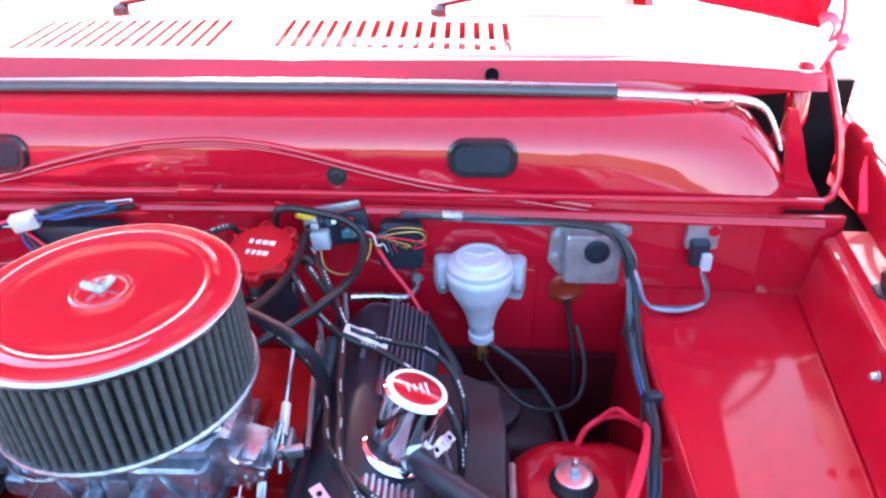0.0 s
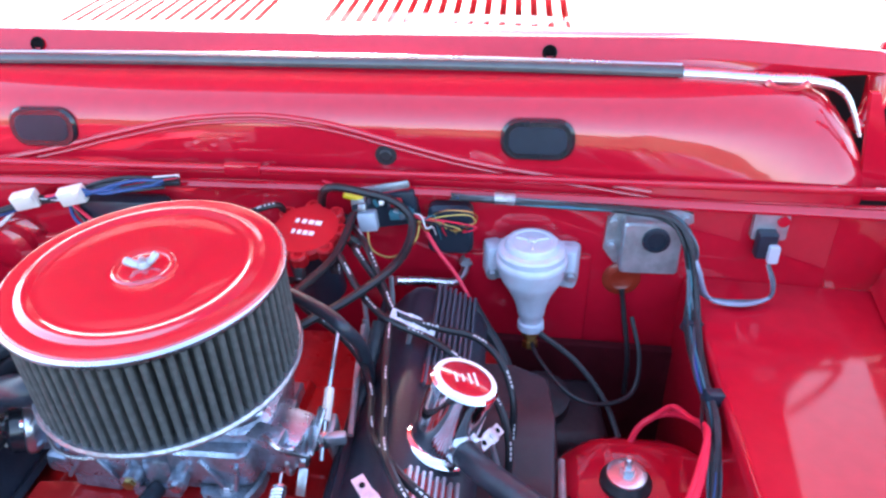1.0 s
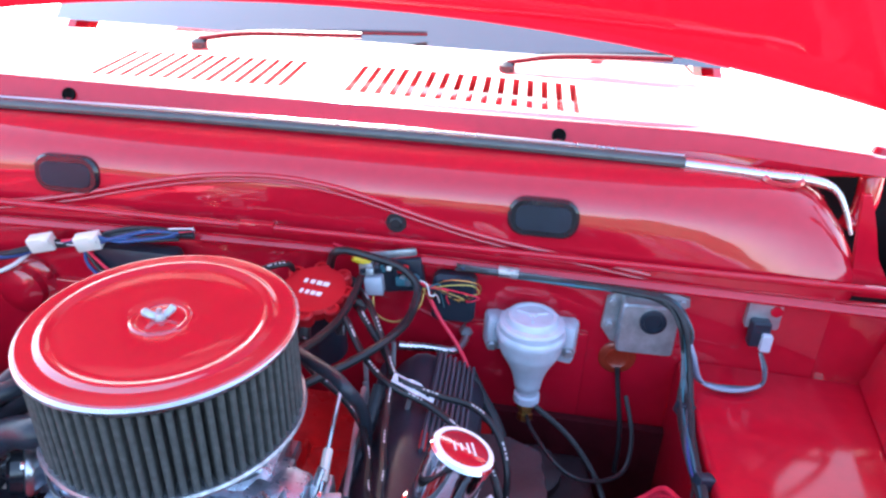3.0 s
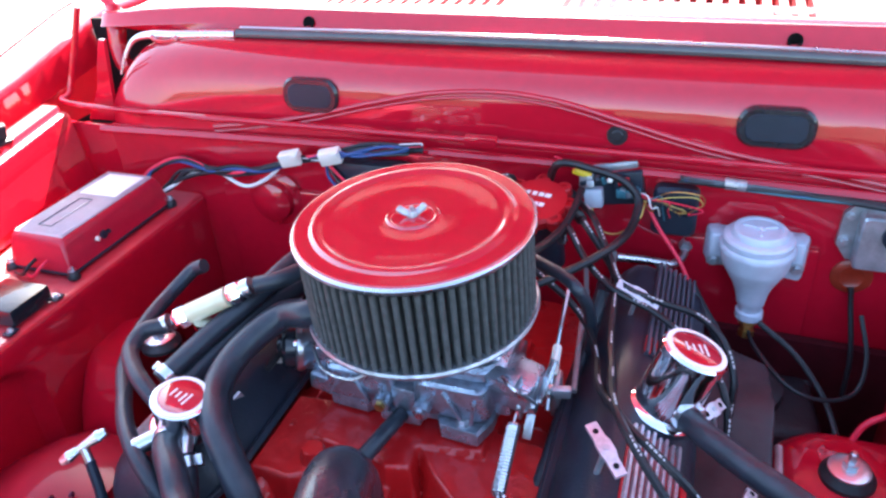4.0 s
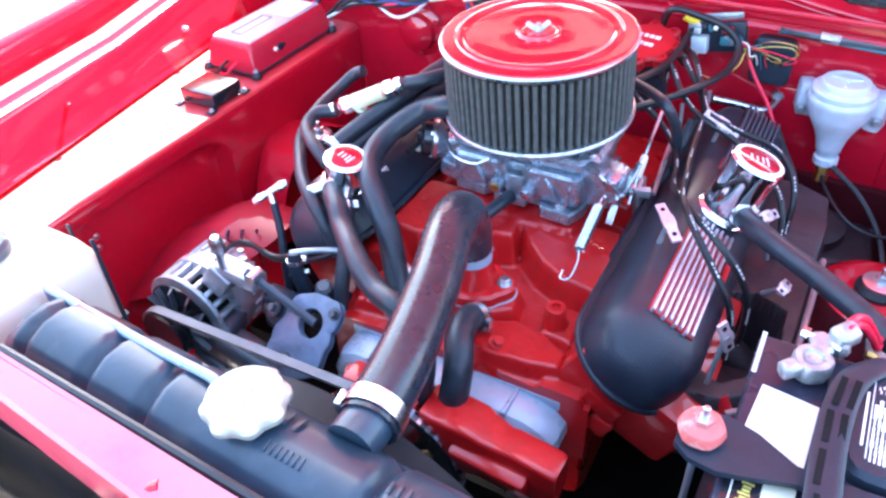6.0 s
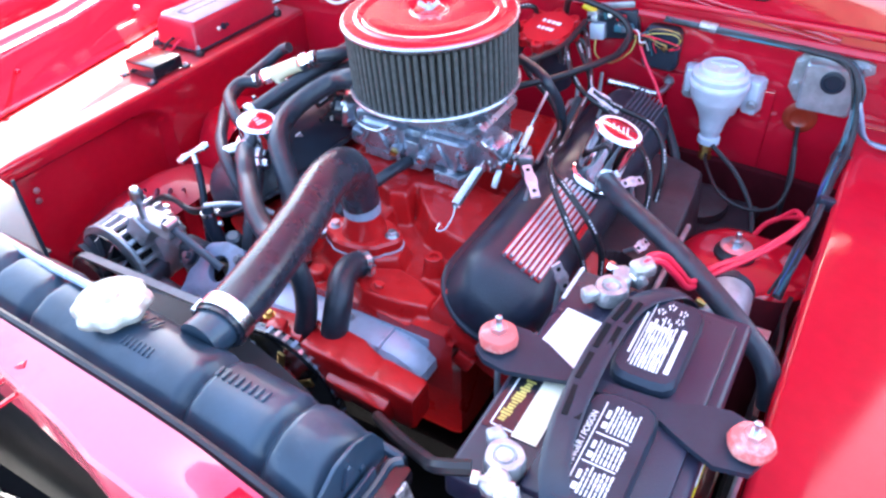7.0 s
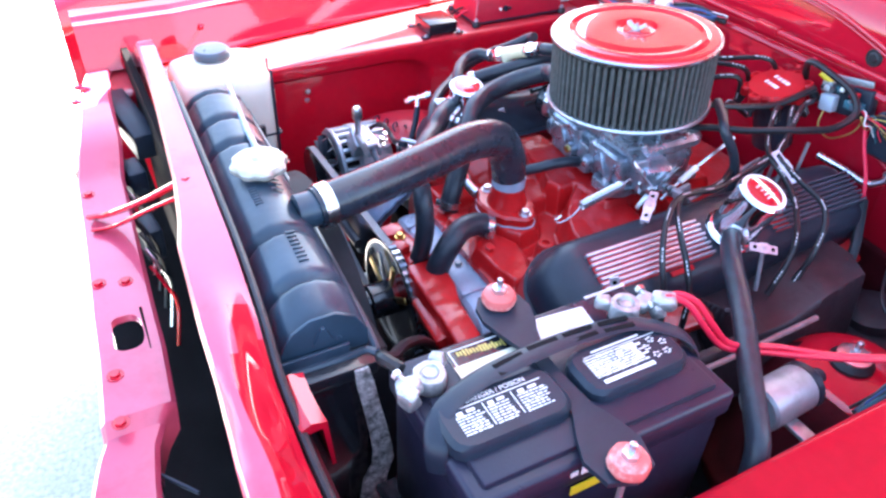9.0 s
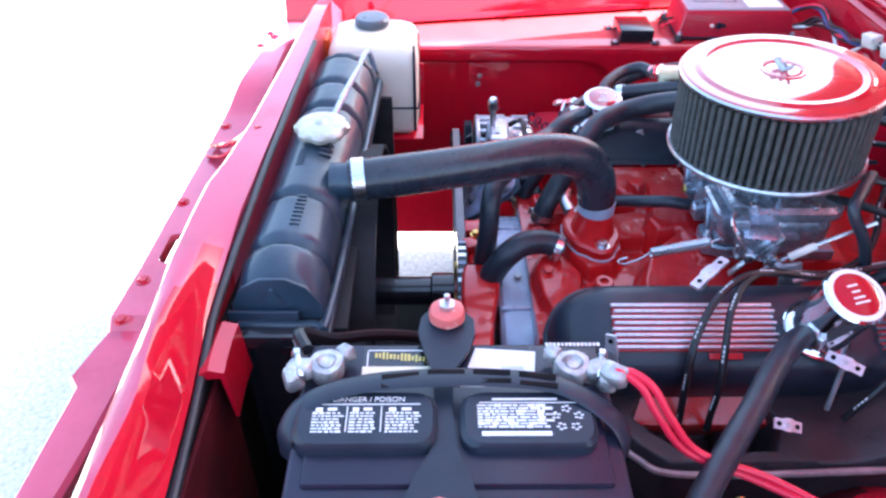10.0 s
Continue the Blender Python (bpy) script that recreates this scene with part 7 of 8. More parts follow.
routes = [
    [boots[0], (0.15, 0.225, 0.845), (0.185, 0.185, 0.822), (0.202, 0.155, 0.810), (0.207, 0.110, 0.800), (0.211, 0.060, 0.790), (0.219, 0.010, 0.788), (0.226, -0.045, 0.800), (0.240, -0.092, 0.808), (0.268, -0.132, 0.797), (0.300, -0.158, 0.770), (0.324, -0.168, 0.738), (0.334, -0.168, 0.69), (0.334, -0.165, 0.65)],
    [boots[6], (0.075, 0.16, 0.835), (0.110, 0.125, 0.822), (0.150, 0.108, 0.802), (0.180, 0.082, 0.785), (0.198, 0.040, 0.776), (0.208, -0.015, 0.784), (0.224, -0.060, 0.801), (0.250, -0.096, 0.804), (0.285, -0.120, 0.792), (0.318, -0.130, 0.765), (0.340, -0.134, 0.728), (0.344, -0.135, 0.68), (0.342, -0.132, 0.65)],
    [boots[1], (0.16, 0.235, 0.850), (0.192, 0.175, 0.828), (0.215, 0.136, 0.813), (0.262, 0.138, 0.794), (0.305, 0.142, 0.780), (0.336, 0.122, 0.765), (0.354, 0.090, 0.735), (0.355, 0.07, 0.69)],
    [boots[7], (0.13, 0.215, 0.842), (0.165, 0.165, 0.822), (0.205, 0.130, 0.808), (0.255, 0.124, 0.788), (0.300, 0.100, 0.770), (0.335, 0.068, 0.750), (0.350, 0.04, 0.72), (0.352, 0.02, 0.68)],
    [boots[4], (0.02, 0.24, 0.86), (-0.05, 0.20, 0.85), (-0.12, 0.15, 0.83), (-0.17, 0.05, 0.80), (-0.20, -0.05, 0.775)],
    [boots[5], (0.03, 0.22, 0.85), (-0.03, 0.17, 0.83), (-0.10, 0.12, 0.815), (-0.15, 0.02, 0.79), (-0.17, -0.08, 0.77)],
    [boots[3], (0.03, 0.29, 0.87), (-0.04, 0.26, 0.85), (-0.12, 0.22, 0.82), (-0.20, 0.15, 0.78)],
]
for pts in routes:
    w = wire("spark_plug_wire", pts, P_WIRE, BLACK_WIRE, "black spark plug wire with printed marks", "wire", "spark plug wires")
    line = smooth_path(pts, 24)
    bm = B()
    run = 0.0
    for p, q in zip(line, line[1:]):
        run += (q - p).length
        if run % 0.062 < 0.022 and run % 0.0054 < 0.0034 and (q - p).length > 1e-5:
            d_ = (q - p).normalized()
            up_ = (Vector((0.3, -0.5, 0.8)) - d_ * d_.dot(Vector((0.3, -0.5, 0.8)))).normalized()
            m_ = Matrix((d_, up_.cross(d_), up_)).transposed().to_4x4()
            box(bm, (p + q) / 2 + up_ * (P_WIRE + 0.0001), ((q - p).length, 0.0018, 0.0006), 0, m_)
    tagged(part("print", bm, WIRE_PRINT, w), "worn pale printed marks", kind="stuff")
wire("coil_wire", [boots[2], (0.10, 0.30, 0.892), (0.15, 0.305, 0.885), (0.190, 0.305, 0.872), (0.213, 0.295, 0.850), (0.211, 0.255, 0.832), (0.200, 0.205, 0.834), (0.178, 0.165, 0.832), (0.145, 0.135, 0.822), (0.110, 0.100, 0.818), (0.08, 0.07, 0.81)], 0.0058, BLACK_WIRE, "thick black coil wire arcing behind the air cleaner", "wire")
wire("vacuum_line", [(0.136, 0.285, 0.862), (0.134, 0.255, 0.855), (0.126, 0.212, 0.843), (0.110, 0.155, 0.844), (0.085, 0.10, 0.848)], 0.0055, BLACK_WIRE, "black line between the distributor and the air cleaner", "wire")


def hold_down_tab(a, b, foot, label):
    """A bright bar with two holes, on a thin stud down to foot."""
    a, b = Vector(a), Vector(b)
    s = thing("hold_down_tab", foot, label, "hold-down tab", "valve cover tabs")
    d = (b - a).normalized()
    side = d.cross(Vector((0.3, -0.5, 0.8))).normalized()
    up = side.cross(d)
    m = Matrix((d, side, up)).transposed().to_4x4()
    m.translation = (a + b) / 2
    L = (b - a).length
    bm = B()
    rings = []
    for t, w, h in ((-0.5, 0.006, 0.0), (-0.46, 0.0062, 0.0), (-0.2, 0.0062, 0.001), (-0.1, 0.0078, 0.002), (0.1, 0.0078, 0.002), (0.2, 0.0062, 0.001), (0.46, 0.0062, 0.0), (0.5, 0.006, 0.0)):
        rings.append([m @ Vector((L * t, y, h + z)) for y, z in ((-w, -0.0018), (-w, 0.0018), (w, 0.0018), (w, -0.0018))])
    loft(bm, rings)
    bar_ = part("bar", bm, FIN, s)
    for t in (-0.33, 0.0, 0.33):
        bm = B()
        lathe(bm, [(0.0030, -0.0005), (0.0030, 0.0006)], 12, m @ Matrix.Translation((L * t, 0, 0.0022 if t else 0.0042)))
        part("hole", bm, DARK if t else ZINC, bar_)
    bm = B()
    rod(bm, foot, (a + b) / 2, 0.0032, 8)
    part("stud", bm, ZINC, s)


TAB = "bright valve cover hold-down tab"
hold_down_tab((0.214, -0.110, 0.812), (0.250, -0.155, 0.799), (0.214, -0.135, 0.715), TAB + ", above the fins")
hold_down_tab((0.208, 0.133, 0.817), (0.259, 0.135, 0.790), (0.214, 0.130, 0.715), TAB + ", behind the breather")
hold_down_tab((0.320, -0.012, 0.757), (0.340, 0.024, 0.750), (0.345, 0.0, 0.69), TAB + ", beside the breather")
hold_down_tab((0.328, -0.268, 0.798), (0.341, -0.262, 0.760), (0.328, -0.262, 0.70), TAB + ", at the cover's front")
hold_down_tab((0.178, -0.150, 0.700), (0.186, -0.108, 0.688), (0.188, -0.13, 0.665), TAB + ", beside the intake")
hold_down_tab((-0.190, -0.119, 0.758), (-0.188, -0.094, 0.700), (-0.170, -0.105, 0.69), TAB + ", on the far cover")
hold_down_tab((0.372, -0.075, 0.700), (0.378, -0.045, 0.697), (0.352, -0.06, 0.68), TAB + ", low on the outer side")
for y in (-0.24, 0.02):
    bt = thing("plug_boot", (0.31, y, 0.68), "red and steel spark plug boot by the valve cover", "plug boot")
    bm = B()
    rod(bm, (0.345, y, 0.665), (0.36, y - 0.01, 0.635), 0.009, 12)
    part("boot", bm, RED_PLASTIC, bt)

# ---- rear wiring on the firewall ----
relay = thing("firewall_junction", (0.17, 0.33, 0.85), "black and grey wiring junction with teal and yellow plugs", "junction block")
for c, s, mt, nm, lb in (((0.175, 0.330, 0.850), (0.085, 0.020, 0.050), BLACK_PLASTIC, "block", "black block"), ((0.150, 0.314, 0.838), (0.026, 0.018, 0.028), GREY_PART, "plug", "grey plug"), ((0.196, 0.312, 0.852), (0.030, 0.018, 0.014), TEAL, "plug", "teal plug"), ((0.138, 0.318, 0.862), (0.020, 0.016, 0.020), ZINC, "plug", "metal plug"), ((0.170, 0.326, 0.882), (0.075, 0.006, 0.012), ZINC, "strip", "metal strip with holes"), ((0.190, 0.312, 0.868), (0.016, 0.012, 0.010), RED_PLASTIC, "plug", "red plug")):
    bm = B()
    box(bm, c, s, 0.003, pose(0, 0, 0, 0, random.Random(nm + str(c)).uniform(-12, 12), 0))
    part(nm, bm, mt, relay, lb)
bm = B()
rod(bm, (0.120, 0.312, 0.880), (0.142, 0.318, 0.870), 0.0065, 10)
part("plug", bm, YELLOW, relay, "yellow crimp plug")
rnd = random.Random(12)
for k in range(9):
    bm = B()
    c_ = (0.136 + 0.009 * k, 0.312 - rnd.uniform(0, 0.008), 0.838 + rnd.uniform(0, 0.036))
    box(bm, c_, (rnd.uniform(0.006, 0.014), rnd.uniform(0.006, 0.012), rnd.uniform(0.006, 0.012)), 0.0015, pose(0, 0, 0, rnd.uniform(-20, 20), rnd.uniform(-30, 30), 0))
    part("crimp", bm, (BLACK_PLASTIC, ZINC, DARK_GREY, TEAL, IVORY)[k % 5], relay)
conn = thing("bulkhead_connector", (0.26, 0.338, 0.81), "black bulkhead connector with coloured wires, on the firewall", "connector")
bm = B()
plate(bm, [(x + 0.262, y + 0.822) for x, y in rounded(0.062, 0.075, 0.012)], -0.34, -0.318, pose(0, 0, 0, 90, 0, 0), 0.006)
part("shell", bm, BLACK_PLASTIC, conn)
for k, (mt, nm) in enumerate(((BRASS, "tan"), (WHITE, "white"), (TEAL, "green"), (RED_WIRE, "pink"), (BLACK_WIRE, "black"), (BRASS, "tan"), (BLACK_WIRE, "black"), (RED_WIRE, "pink"))):
    rnd = random.Random(70 + k)
    x = 0.236 + 0.007 * k
    wire("connector_wire", [(x, 0.320, 0.815 + rnd.uniform(-0.01, 0.02)), (x - 0.004, 0.306, 0.832 + rnd.uniform(-0.01, 0.012)), (x - 0.016 + 0.004 * k, 0.300, 0.845 + rnd.uniform(-0.008, 0.012)), (0.224, 0.305, 0.848 + rnd.uniform(-0.005, 0.005)), (0.205, 0.315, 0.852)], 0.0011, mt, nm + " thin wire at the bulkhead connector", "wire", "connector wires")
for k, mt in enumerate((YELLOW_PRINT, BRASS)):
    wire("connector_wire", [(0.225, 0.308, 0.842), (0.255, 0.296, 0.858 + 0.008 * k), (0.288 + 0.006 * k, 0.298, 0.860 + 0.004 * k), (0.297, 0.305, 0.845), (0.272, 0.31, 0.836 - 0.008 * k), (0.245, 0.312, 0.838)], 0.0008, mt, "looped pale yellow wire at the bulkhead connector", "wire", "connector wires")
wire("loop_wire", [(0.148, 0.312, 0.83), (0.155, 0.300, 0.80), (0.185, 0.295, 0.792), (0.215, 0.30, 0.815), (0.222, 0.31, 0.84)], 0.0014, BRASS, "thin tan wire looping under the junction block", "wire")
wire("feed_wire", [(0.225, 0.312, 0.835), (0.245, 0.300, 0.805), (0.275, 0.285, 0.770), (0.295, 0.27, 0.74)], 0.0030, RED_WIRE, "red wire going down from the connector", "wire")
wire("feed_wire", [(0.295, 0.27, 0.74), (0.315, 0.25, 0.715), (0.34, 0.22, 0.69), (0.36, 0.19, 0.65)], 0.008, WIRE_LOOM, "black loom below the red wire", "wire")
wire("feed_wire", [(0.09, 0.32, 0.893), (0.108, 0.318, 0.888), (0.120, 0.314, 0.880)], 0.0016, RED_WIRE, "thin red wire into the yellow plug", "wire")
pipe = thing("heater_pipe", (0.19, 0.33, 0.735), "bright metal heater pipe leaving the firewall", "pipe")
bm = B()
tube(bm, [(0.283, 0.344, 0.762), (0.281, 0.325, 0.752), (0.268, 0.305, 0.748), (0.235, 0.292, 0.757), (0.192, 0.270, 0.770)], 0.0060, 12)
part("pipe", bm, STEEL, pipe)
bm = B()
lathe(bm, [(0.010, 0.0), (0.010, 0.010), (0.007, 0.014)], 6, axis((0.283, 0.344, 0.762), (0.283, 0, 0.762)))
part("fitting", bm, ZINC, pipe)
wire("tan_wire", [(0.185, 0.25, 0.735), (0.205, 0.24, 0.722), (0.235, 0.25, 0.728), (0.275, 0.28, 0.735)], 0.0022, BRASS, "tan wire below the heater pipe", "wire")
for p, q in (((0.165, 0.20, 0.70), (0.158, 0.215, 0.78)), ((0.195, 0.22, 0.70), (0.192, 0.235, 0.80)), ((0.175, 0.16, 0.70), (0.165, 0.18, 0.77))):
    rr = thing("shift_rod", p, "thin grey upright rod behind the engine", "rod", "upright rods")
    bm = B()
    rod(bm, p, q, 0.0032, 8)
    part("rod", bm, ZINC, rr)

# ---- far side: ignition box, relay and its wiring ----
box_thing = thing("ignition_box", (-0.635, 0.165, 0.752), "red ignition box with finned top and white label on the shelf", "ignition box")
IX0, IX1, IY0, IY1 = -0.692, -0.577, 0.045, 0.285
bm = B()
rings = []
for z, d, bv in ((0.760, 0.0, 0.003), (0.800, 0.006, 0.006), (0.8085, 0.009, 0.008), (0.812, 0.014, 0.008)):
    rings.append([((IX0 + IX1) / 2 + x, (IY0 + IY1) / 2 + y, z) for x, y in rounded(IX1 - IX0 - 2 * d, IY1 - IY0 - 2 * d, bv, 4)])
loft(bm, rings)
case = part("case", bm, RED_BOX, box_thing, "red cast case", angle=50)
bm = B()
box(bm, ((IX0 + IX1) / 2, 0.165, 0.8122), (0.090, 0.210, 0.0030), 0.001)
lab = part("label", bm, LABEL_PALE, box_thing, "pale ridged label panel")
for i in range(14):
    bm = B()
    x = (IX0 + IX1) / 2 - 0.0416 + 0.0064 * i
    box(bm, (x, 0.165, 0.8142), (0.0026, 0.206, 0.0028), 0.0006)
    part("fin", bm, LABEL_PALE, lab)
bm = B()
box(bm, ((IX0 + IX1) / 2 + 0.004, 0.222, 0.8160), (0.070, 0.072, 0.0012))
part("nameplate", bm, WHITE, box_thing, "white label patch")
for dx, dy, sx, sy in ((-0.012, 0, 0.0012, 0.090), (0.012, 0, 0.0012, 0.090), (0, -0.0445, 0.024, 0.0012), (0, 0.0445, 0.024, 0.0012)):
    bm = B()
    box(bm, ((IX0 + IX1) / 2 - 0.004 + dx, 0.125 + dy, 0.8160), (sx, sy, 0.0016))
    part("outline", bm, DARK_GREY, lab, "dark outline strip")
for x, y in ((IX0 - 0.001, IY0), (IX1 + 0.001, IY0 + 0.002), (IX1 + 0.001, IY1 - 0.002), (IX0 - 0.001, IY1)):
    bm = B()
    lathe(bm, [(0.009, 0.752), (0.010, 0.757), (0.008, 0.762), (0.004, 0.766)], 14, Matrix.Translation((x, y, 0)))
    part("foot", bm, RUBBER, box_thing, "black rubber foot")
    bolt(box_thing, (x, y, 0.765), (x, y, 2), 0.0042, 0.005, STEEL, "screw")
bm = B()
box(bm, ((IX0 + IX1) / 2, (IY0 + IY1) / 2, 0.758), (IX1 - IX0 + 0.004, IY1 - IY0 + 0.004, 0.004), 0.001)
part("gasket", bm, BLACK_PLASTIC, box_thing)
for y, k in ((0.112, 0.7), (0.126, 1.25), (0.137, 0.6)):
    bm = B()
    lathe(bm, [(0.0055 * k, 0.0), (0.0055 * k, 0.004), (0.003 * k, 0.005)], 12, axis((IX1 - 0.003, y, 0.783), (IX1 + 1, y, 0.783)))
    part("screw", bm, IVORY if k == 0.7 else BLACK_PLASTIC, box_thing)
for k in range(2):
    x = IX0 + 0.05 + 0.022 * k
    wire("box_lead", [(x, IY0 + 0.004, 0.775), (x, IY0 - 0.012, 0.772), (x - 0.01, IY0 - 0.02, 0.760), (x - 0.03, IY0 - 0.015, 0.757)], 0.0026, (BLACK_WIRE, RED_WIRE)[k], "short lead at the red ignition box", "wire", "box leads")
rel = thing("relay_box", (-0.60, -0.045, 0.752), "small black relay box screwed to the shelf", "relay")
bm = B()
box(bm, (-0.600, -0.045, 0.767), (0.078, 0.070, 0.026), 0.003)
part("box", bm, BLACK_GLOSS, rel)
for x, y in ((-0.562, -0.088), (-0.562, -0.004), (-0.638, -0.088)):
    bm = B()
    box(bm, (x, y, 0.7535), (0.014, 0.018, 0.003), 0.001)
    part("tab", bm, BLACK_PLASTIC, rel)
    bolt(rel, (x, y, 0.755), (x, y, 2), 0.0035, 0.004, STEEL, "screw")
for k in range(9):
    rnd = random.Random(40 + k)
    j = lambda s: rnd.uniform(-s, s)
    start = [(-0.632 + 0.006 * (k % 3), 0.284, 0.790), (-0.612 + j(0.004), 0.305, 0.808 + j(0.005)), (-0.555 + j(0.01), 0.318 + j(0.006), 0.828 + j(0.005))] if k % 2 else [(-0.600, 0.284, 0.772), (-0.585 + j(0.006), 0.303, 0.782 + j(0.006)), (-0.550 + j(0.01), 0.316 + j(0.006), 0.803 + j(0.006))]
    pts = start + [(-0.495, 0.315 + j(0.004), 0.815 + j(0.004)), (-0.446 + j(0.01), 0.315 + j(0.006), (0.800 if k == 6 else 0.818) + j(0.007)), (-0.39, 0.312 + j(0.008), (0.806 if k == 6 else 0.826) + j(0.008)), (-0.335, 0.312, 0.850 + j(0.006)), (-0.28, 0.308, 0.862 + j(0.005)), (-0.20, 0.310 + j(0.006), 0.882 + j(0.008)), (-0.11, 0.318, 0.888 + j(0.006))]
    wire("harness_wire", pts, 0.0032, (BLACK_WIRE, BLACK_WIRE, WIRE_LOOM, RED_WIRE, BLACK_WIRE, BLUE_WIRE, WHITE, WIRE_LOOM, BLACK_WIRE)[k], "thin coloured wire of the bundle along the firewall", "wire", "far loom wires")
for x, y, z in ((-0.334, 0.306, 0.856), (-0.257, 0.298, 0.870)):
    c = thing("plug_connector", (x, y, z), "white nylon plug connector in the wire bundle", "connector", "white connectors")
    bm = B()
    box(bm, (x, y, z), (0.036, 0.018, 0.024), 0.003, pose(0, 0, 0, 10, -12, 8))
    part("housing", bm, IVORY, c)
    bm = B()
    box(bm, (x + 0.012, y - 0.010, z + 0.006), (0.010, 0.004, 0.010), 0.001, pose(0, 0, 0, 10, -12, 8))
    part("latch", bm, IVORY, c)
for k in range(5):
    rnd = random.Random(90 + k)
    j = lambda s: rnd.uniform(-s, s)
    wire("connector_lead", [(-0.243, 0.297 + 0.003 * (k % 2), 0.868 + 0.003 * k), (-0.215 + j(0.004), 0.302 + j(0.004), 0.876 + j(0.006)), (-0.175 + j(0.006), 0.306 + j(0.006), 0.880 + j(0.009)), (-0.130, 0.314 + j(0.004), 0.884 + j(0.006))], 0.0024, (BRIGHT_BLUE, BLUE_WIRE, BRIGHT_BLUE, BLACK_WIRE, BRIGHT_BLUE)[k], "short blue or black lead behind a white connector", "wire", "connector leads")
for k in range(3):
    wire("drop_wire", [(-0.27, 0.305, 0.855), (-0.265 + 0.012 * k, 0.300, 0.83), (-0.235 + 0.012 * k, 0.296, 0.80), (-0.215, 0.29, 0.76)], 0.0026, (BLUE_WIRE, BLACK_WIRE, RED_WIRE)[k], "thin wire dropping behind the air cleaner", "wire", "drop wires")
cluster = thing("wiper_motor", (-0.20, 0.33, 0.82), "black motor housing behind the air cleaner", "motor")
bm = B()
box(bm, (-0.20, 0.325, 0.815), (0.13, 0.035, 0.085), 0.012)
rod(bm, (-0.225, 0.30, 0.80), (-0.13, 0.30, 0.80), 0.026, 20)
part("housing", bm, BLACK_PLASTIC, cluster)
blower = thing("blower_housing", (-0.40, 0.34, 0.76), "red round blower housing on the firewall", "blower")
bm = B()
lathe(bm, [(0.052, 0.0), (0.052, 0.008), (0.046, 0.012), (0.038, 0.014), (0.035, 0.026), (0.022, 0.032), (0.010, 0.034)], 32, axis((-0.395, 0.344, 0.762), (-0.395, 0, 0.762)))
part("dome", bm, RED, blower)
for a in range(3):
    t = radians(30 + 120 * a)
    bolt(blower, (-0.395 + 0.044 * math.cos(t), 0.332, 0.762 + 0.044 * math.sin(t)), (-0.395 + 0.044 * math.cos(t), -1, 0.762 + 0.044 * math.sin(t)), 0.0045, 0.004, RED)

# ---- front far side: washer bottle, alternator, dipstick ----
bottle = thing("washer_bottle", (-0.40, -0.57, 0.66), "milky white washer bottle with a dark round cap, behind the radiator", "washer bottle")
bm = B()
rings = []
for z, d in ((0.664, 0.010), (0.668, 0.003), (0.68, 0.0), (0.80, -0.002), (0.822, 0.0), (0.836, 0.006), (0.844, 0.018), (0.847, 0.03)):
    rings.append([(-0.403 + x, -0.574 + y, z) for x, y in rounded(0.135 - 2 * d, 0.160 - 2 * d, 0.022, 5)])
loft(bm, rings)
part("body", bm, WHITE_PLASTIC, bottle, "milky plastic body", angle=60)
bm = B()
lathe(bm, [(0.024, 0.842), (0.024, 0.848), (0.031, 0.849), (0.032, 0.852), (0.032, 0.860), (0.028, 0.864), (0.012, 0.865)], 36, Matrix.Translation((-0.420, -0.578, 0)))
part("cap", bm, DARK_GREY, bottle, "dark blue-grey cap")
for c, s in (((-0.335, -0.574, 0.722), (0.003, 0.162, 0.004)), ((-0.403, -0.493, 0.722), (0.137, 0.003, 0.004)), ((-0.3345, -0.500, 0.76), (0.003, 0.005, 0.17)), ((-0.385, -0.4925, 0.76), (0.005, 0.003, 0.17))):
    bm = B()
    box(bm, c, s, 0.0008)
    part("band", bm, BLACK_PLASTIC, bottle, "black retaining band")
bm = B()
box(bm, (-0.40, -0.57, 0.657), (0.14, 0.17, 0.008), 0.002)
box(bm, (-0.47, -0.57, 0.70), (0.006, 0.17, 0.10), 0.002)
part("bracket", bm, RED, bottle, "red bracket")
bm = B()
box(bm, (-0.43, -0.665, 0.80), (0.05, 0.012, 0.05), 0.004)
lamp = thing("side_lamp", (-0.44, -0.68, 0.80), "orange plastic lamp body by the washer bottle", "lamp")
part("body", bm, ORANGE, lamp)

alt = thing("alternator", (-0.385, -0.35, 0.54), "cast aluminium alternator with slotted ends and a pulley", "alternator")
m = axis(ALT, ALT + Vector((0.0, 1, 0)))
m3 = m.to_3x3().to_4x4()
bm = B()
lathe(bm, [(0.020, 0.0), (0.050, 0.002), (0.060, 0.008), (0.060, 0.040), (0.066, 0.042), (0.072, 0.044), (0.072, 0.060), (0.068, 0.062), (0.066, 0.088), (0.060, 0.104), (0.046, 0.116), (0.020, 0.120)], 56, m)
shell = part("housing", bm, ALT_ALU, alt, "cast housing")
for i in range(22):
    a = 2 * math.pi * i / 22
    bm = B()
    box(bm, m @ Vector((0.064 * math.cos(a), 0.064 * math.sin(a), 0.024)), (0.013, 0.0075, 0.040), 0.0020, m3 @ pose(0, 0, 0, 0, 0, math.degrees(a)))
    part("front_rib", bm, ALT_ALU, shell)
    bm = B()
    box(bm, m @ Vector((0.0655 * math.cos(a + 0.14), 0.0655 * math.sin(a + 0.14), 0.090)), (0.010, 0.006, 0.030), 0.001, m3 @ pose(0, 0, 0, 0, 0, math.degrees(a + 0.14)))
    part("rear_fin", bm, ALT_ALU, shell)
bm = B()
lathe(bm, [(0.0605, 0.012), (0.0610, 0.013), (0.0610, 0.037), (0.0605, 0.038)], 56, m, caps=False)
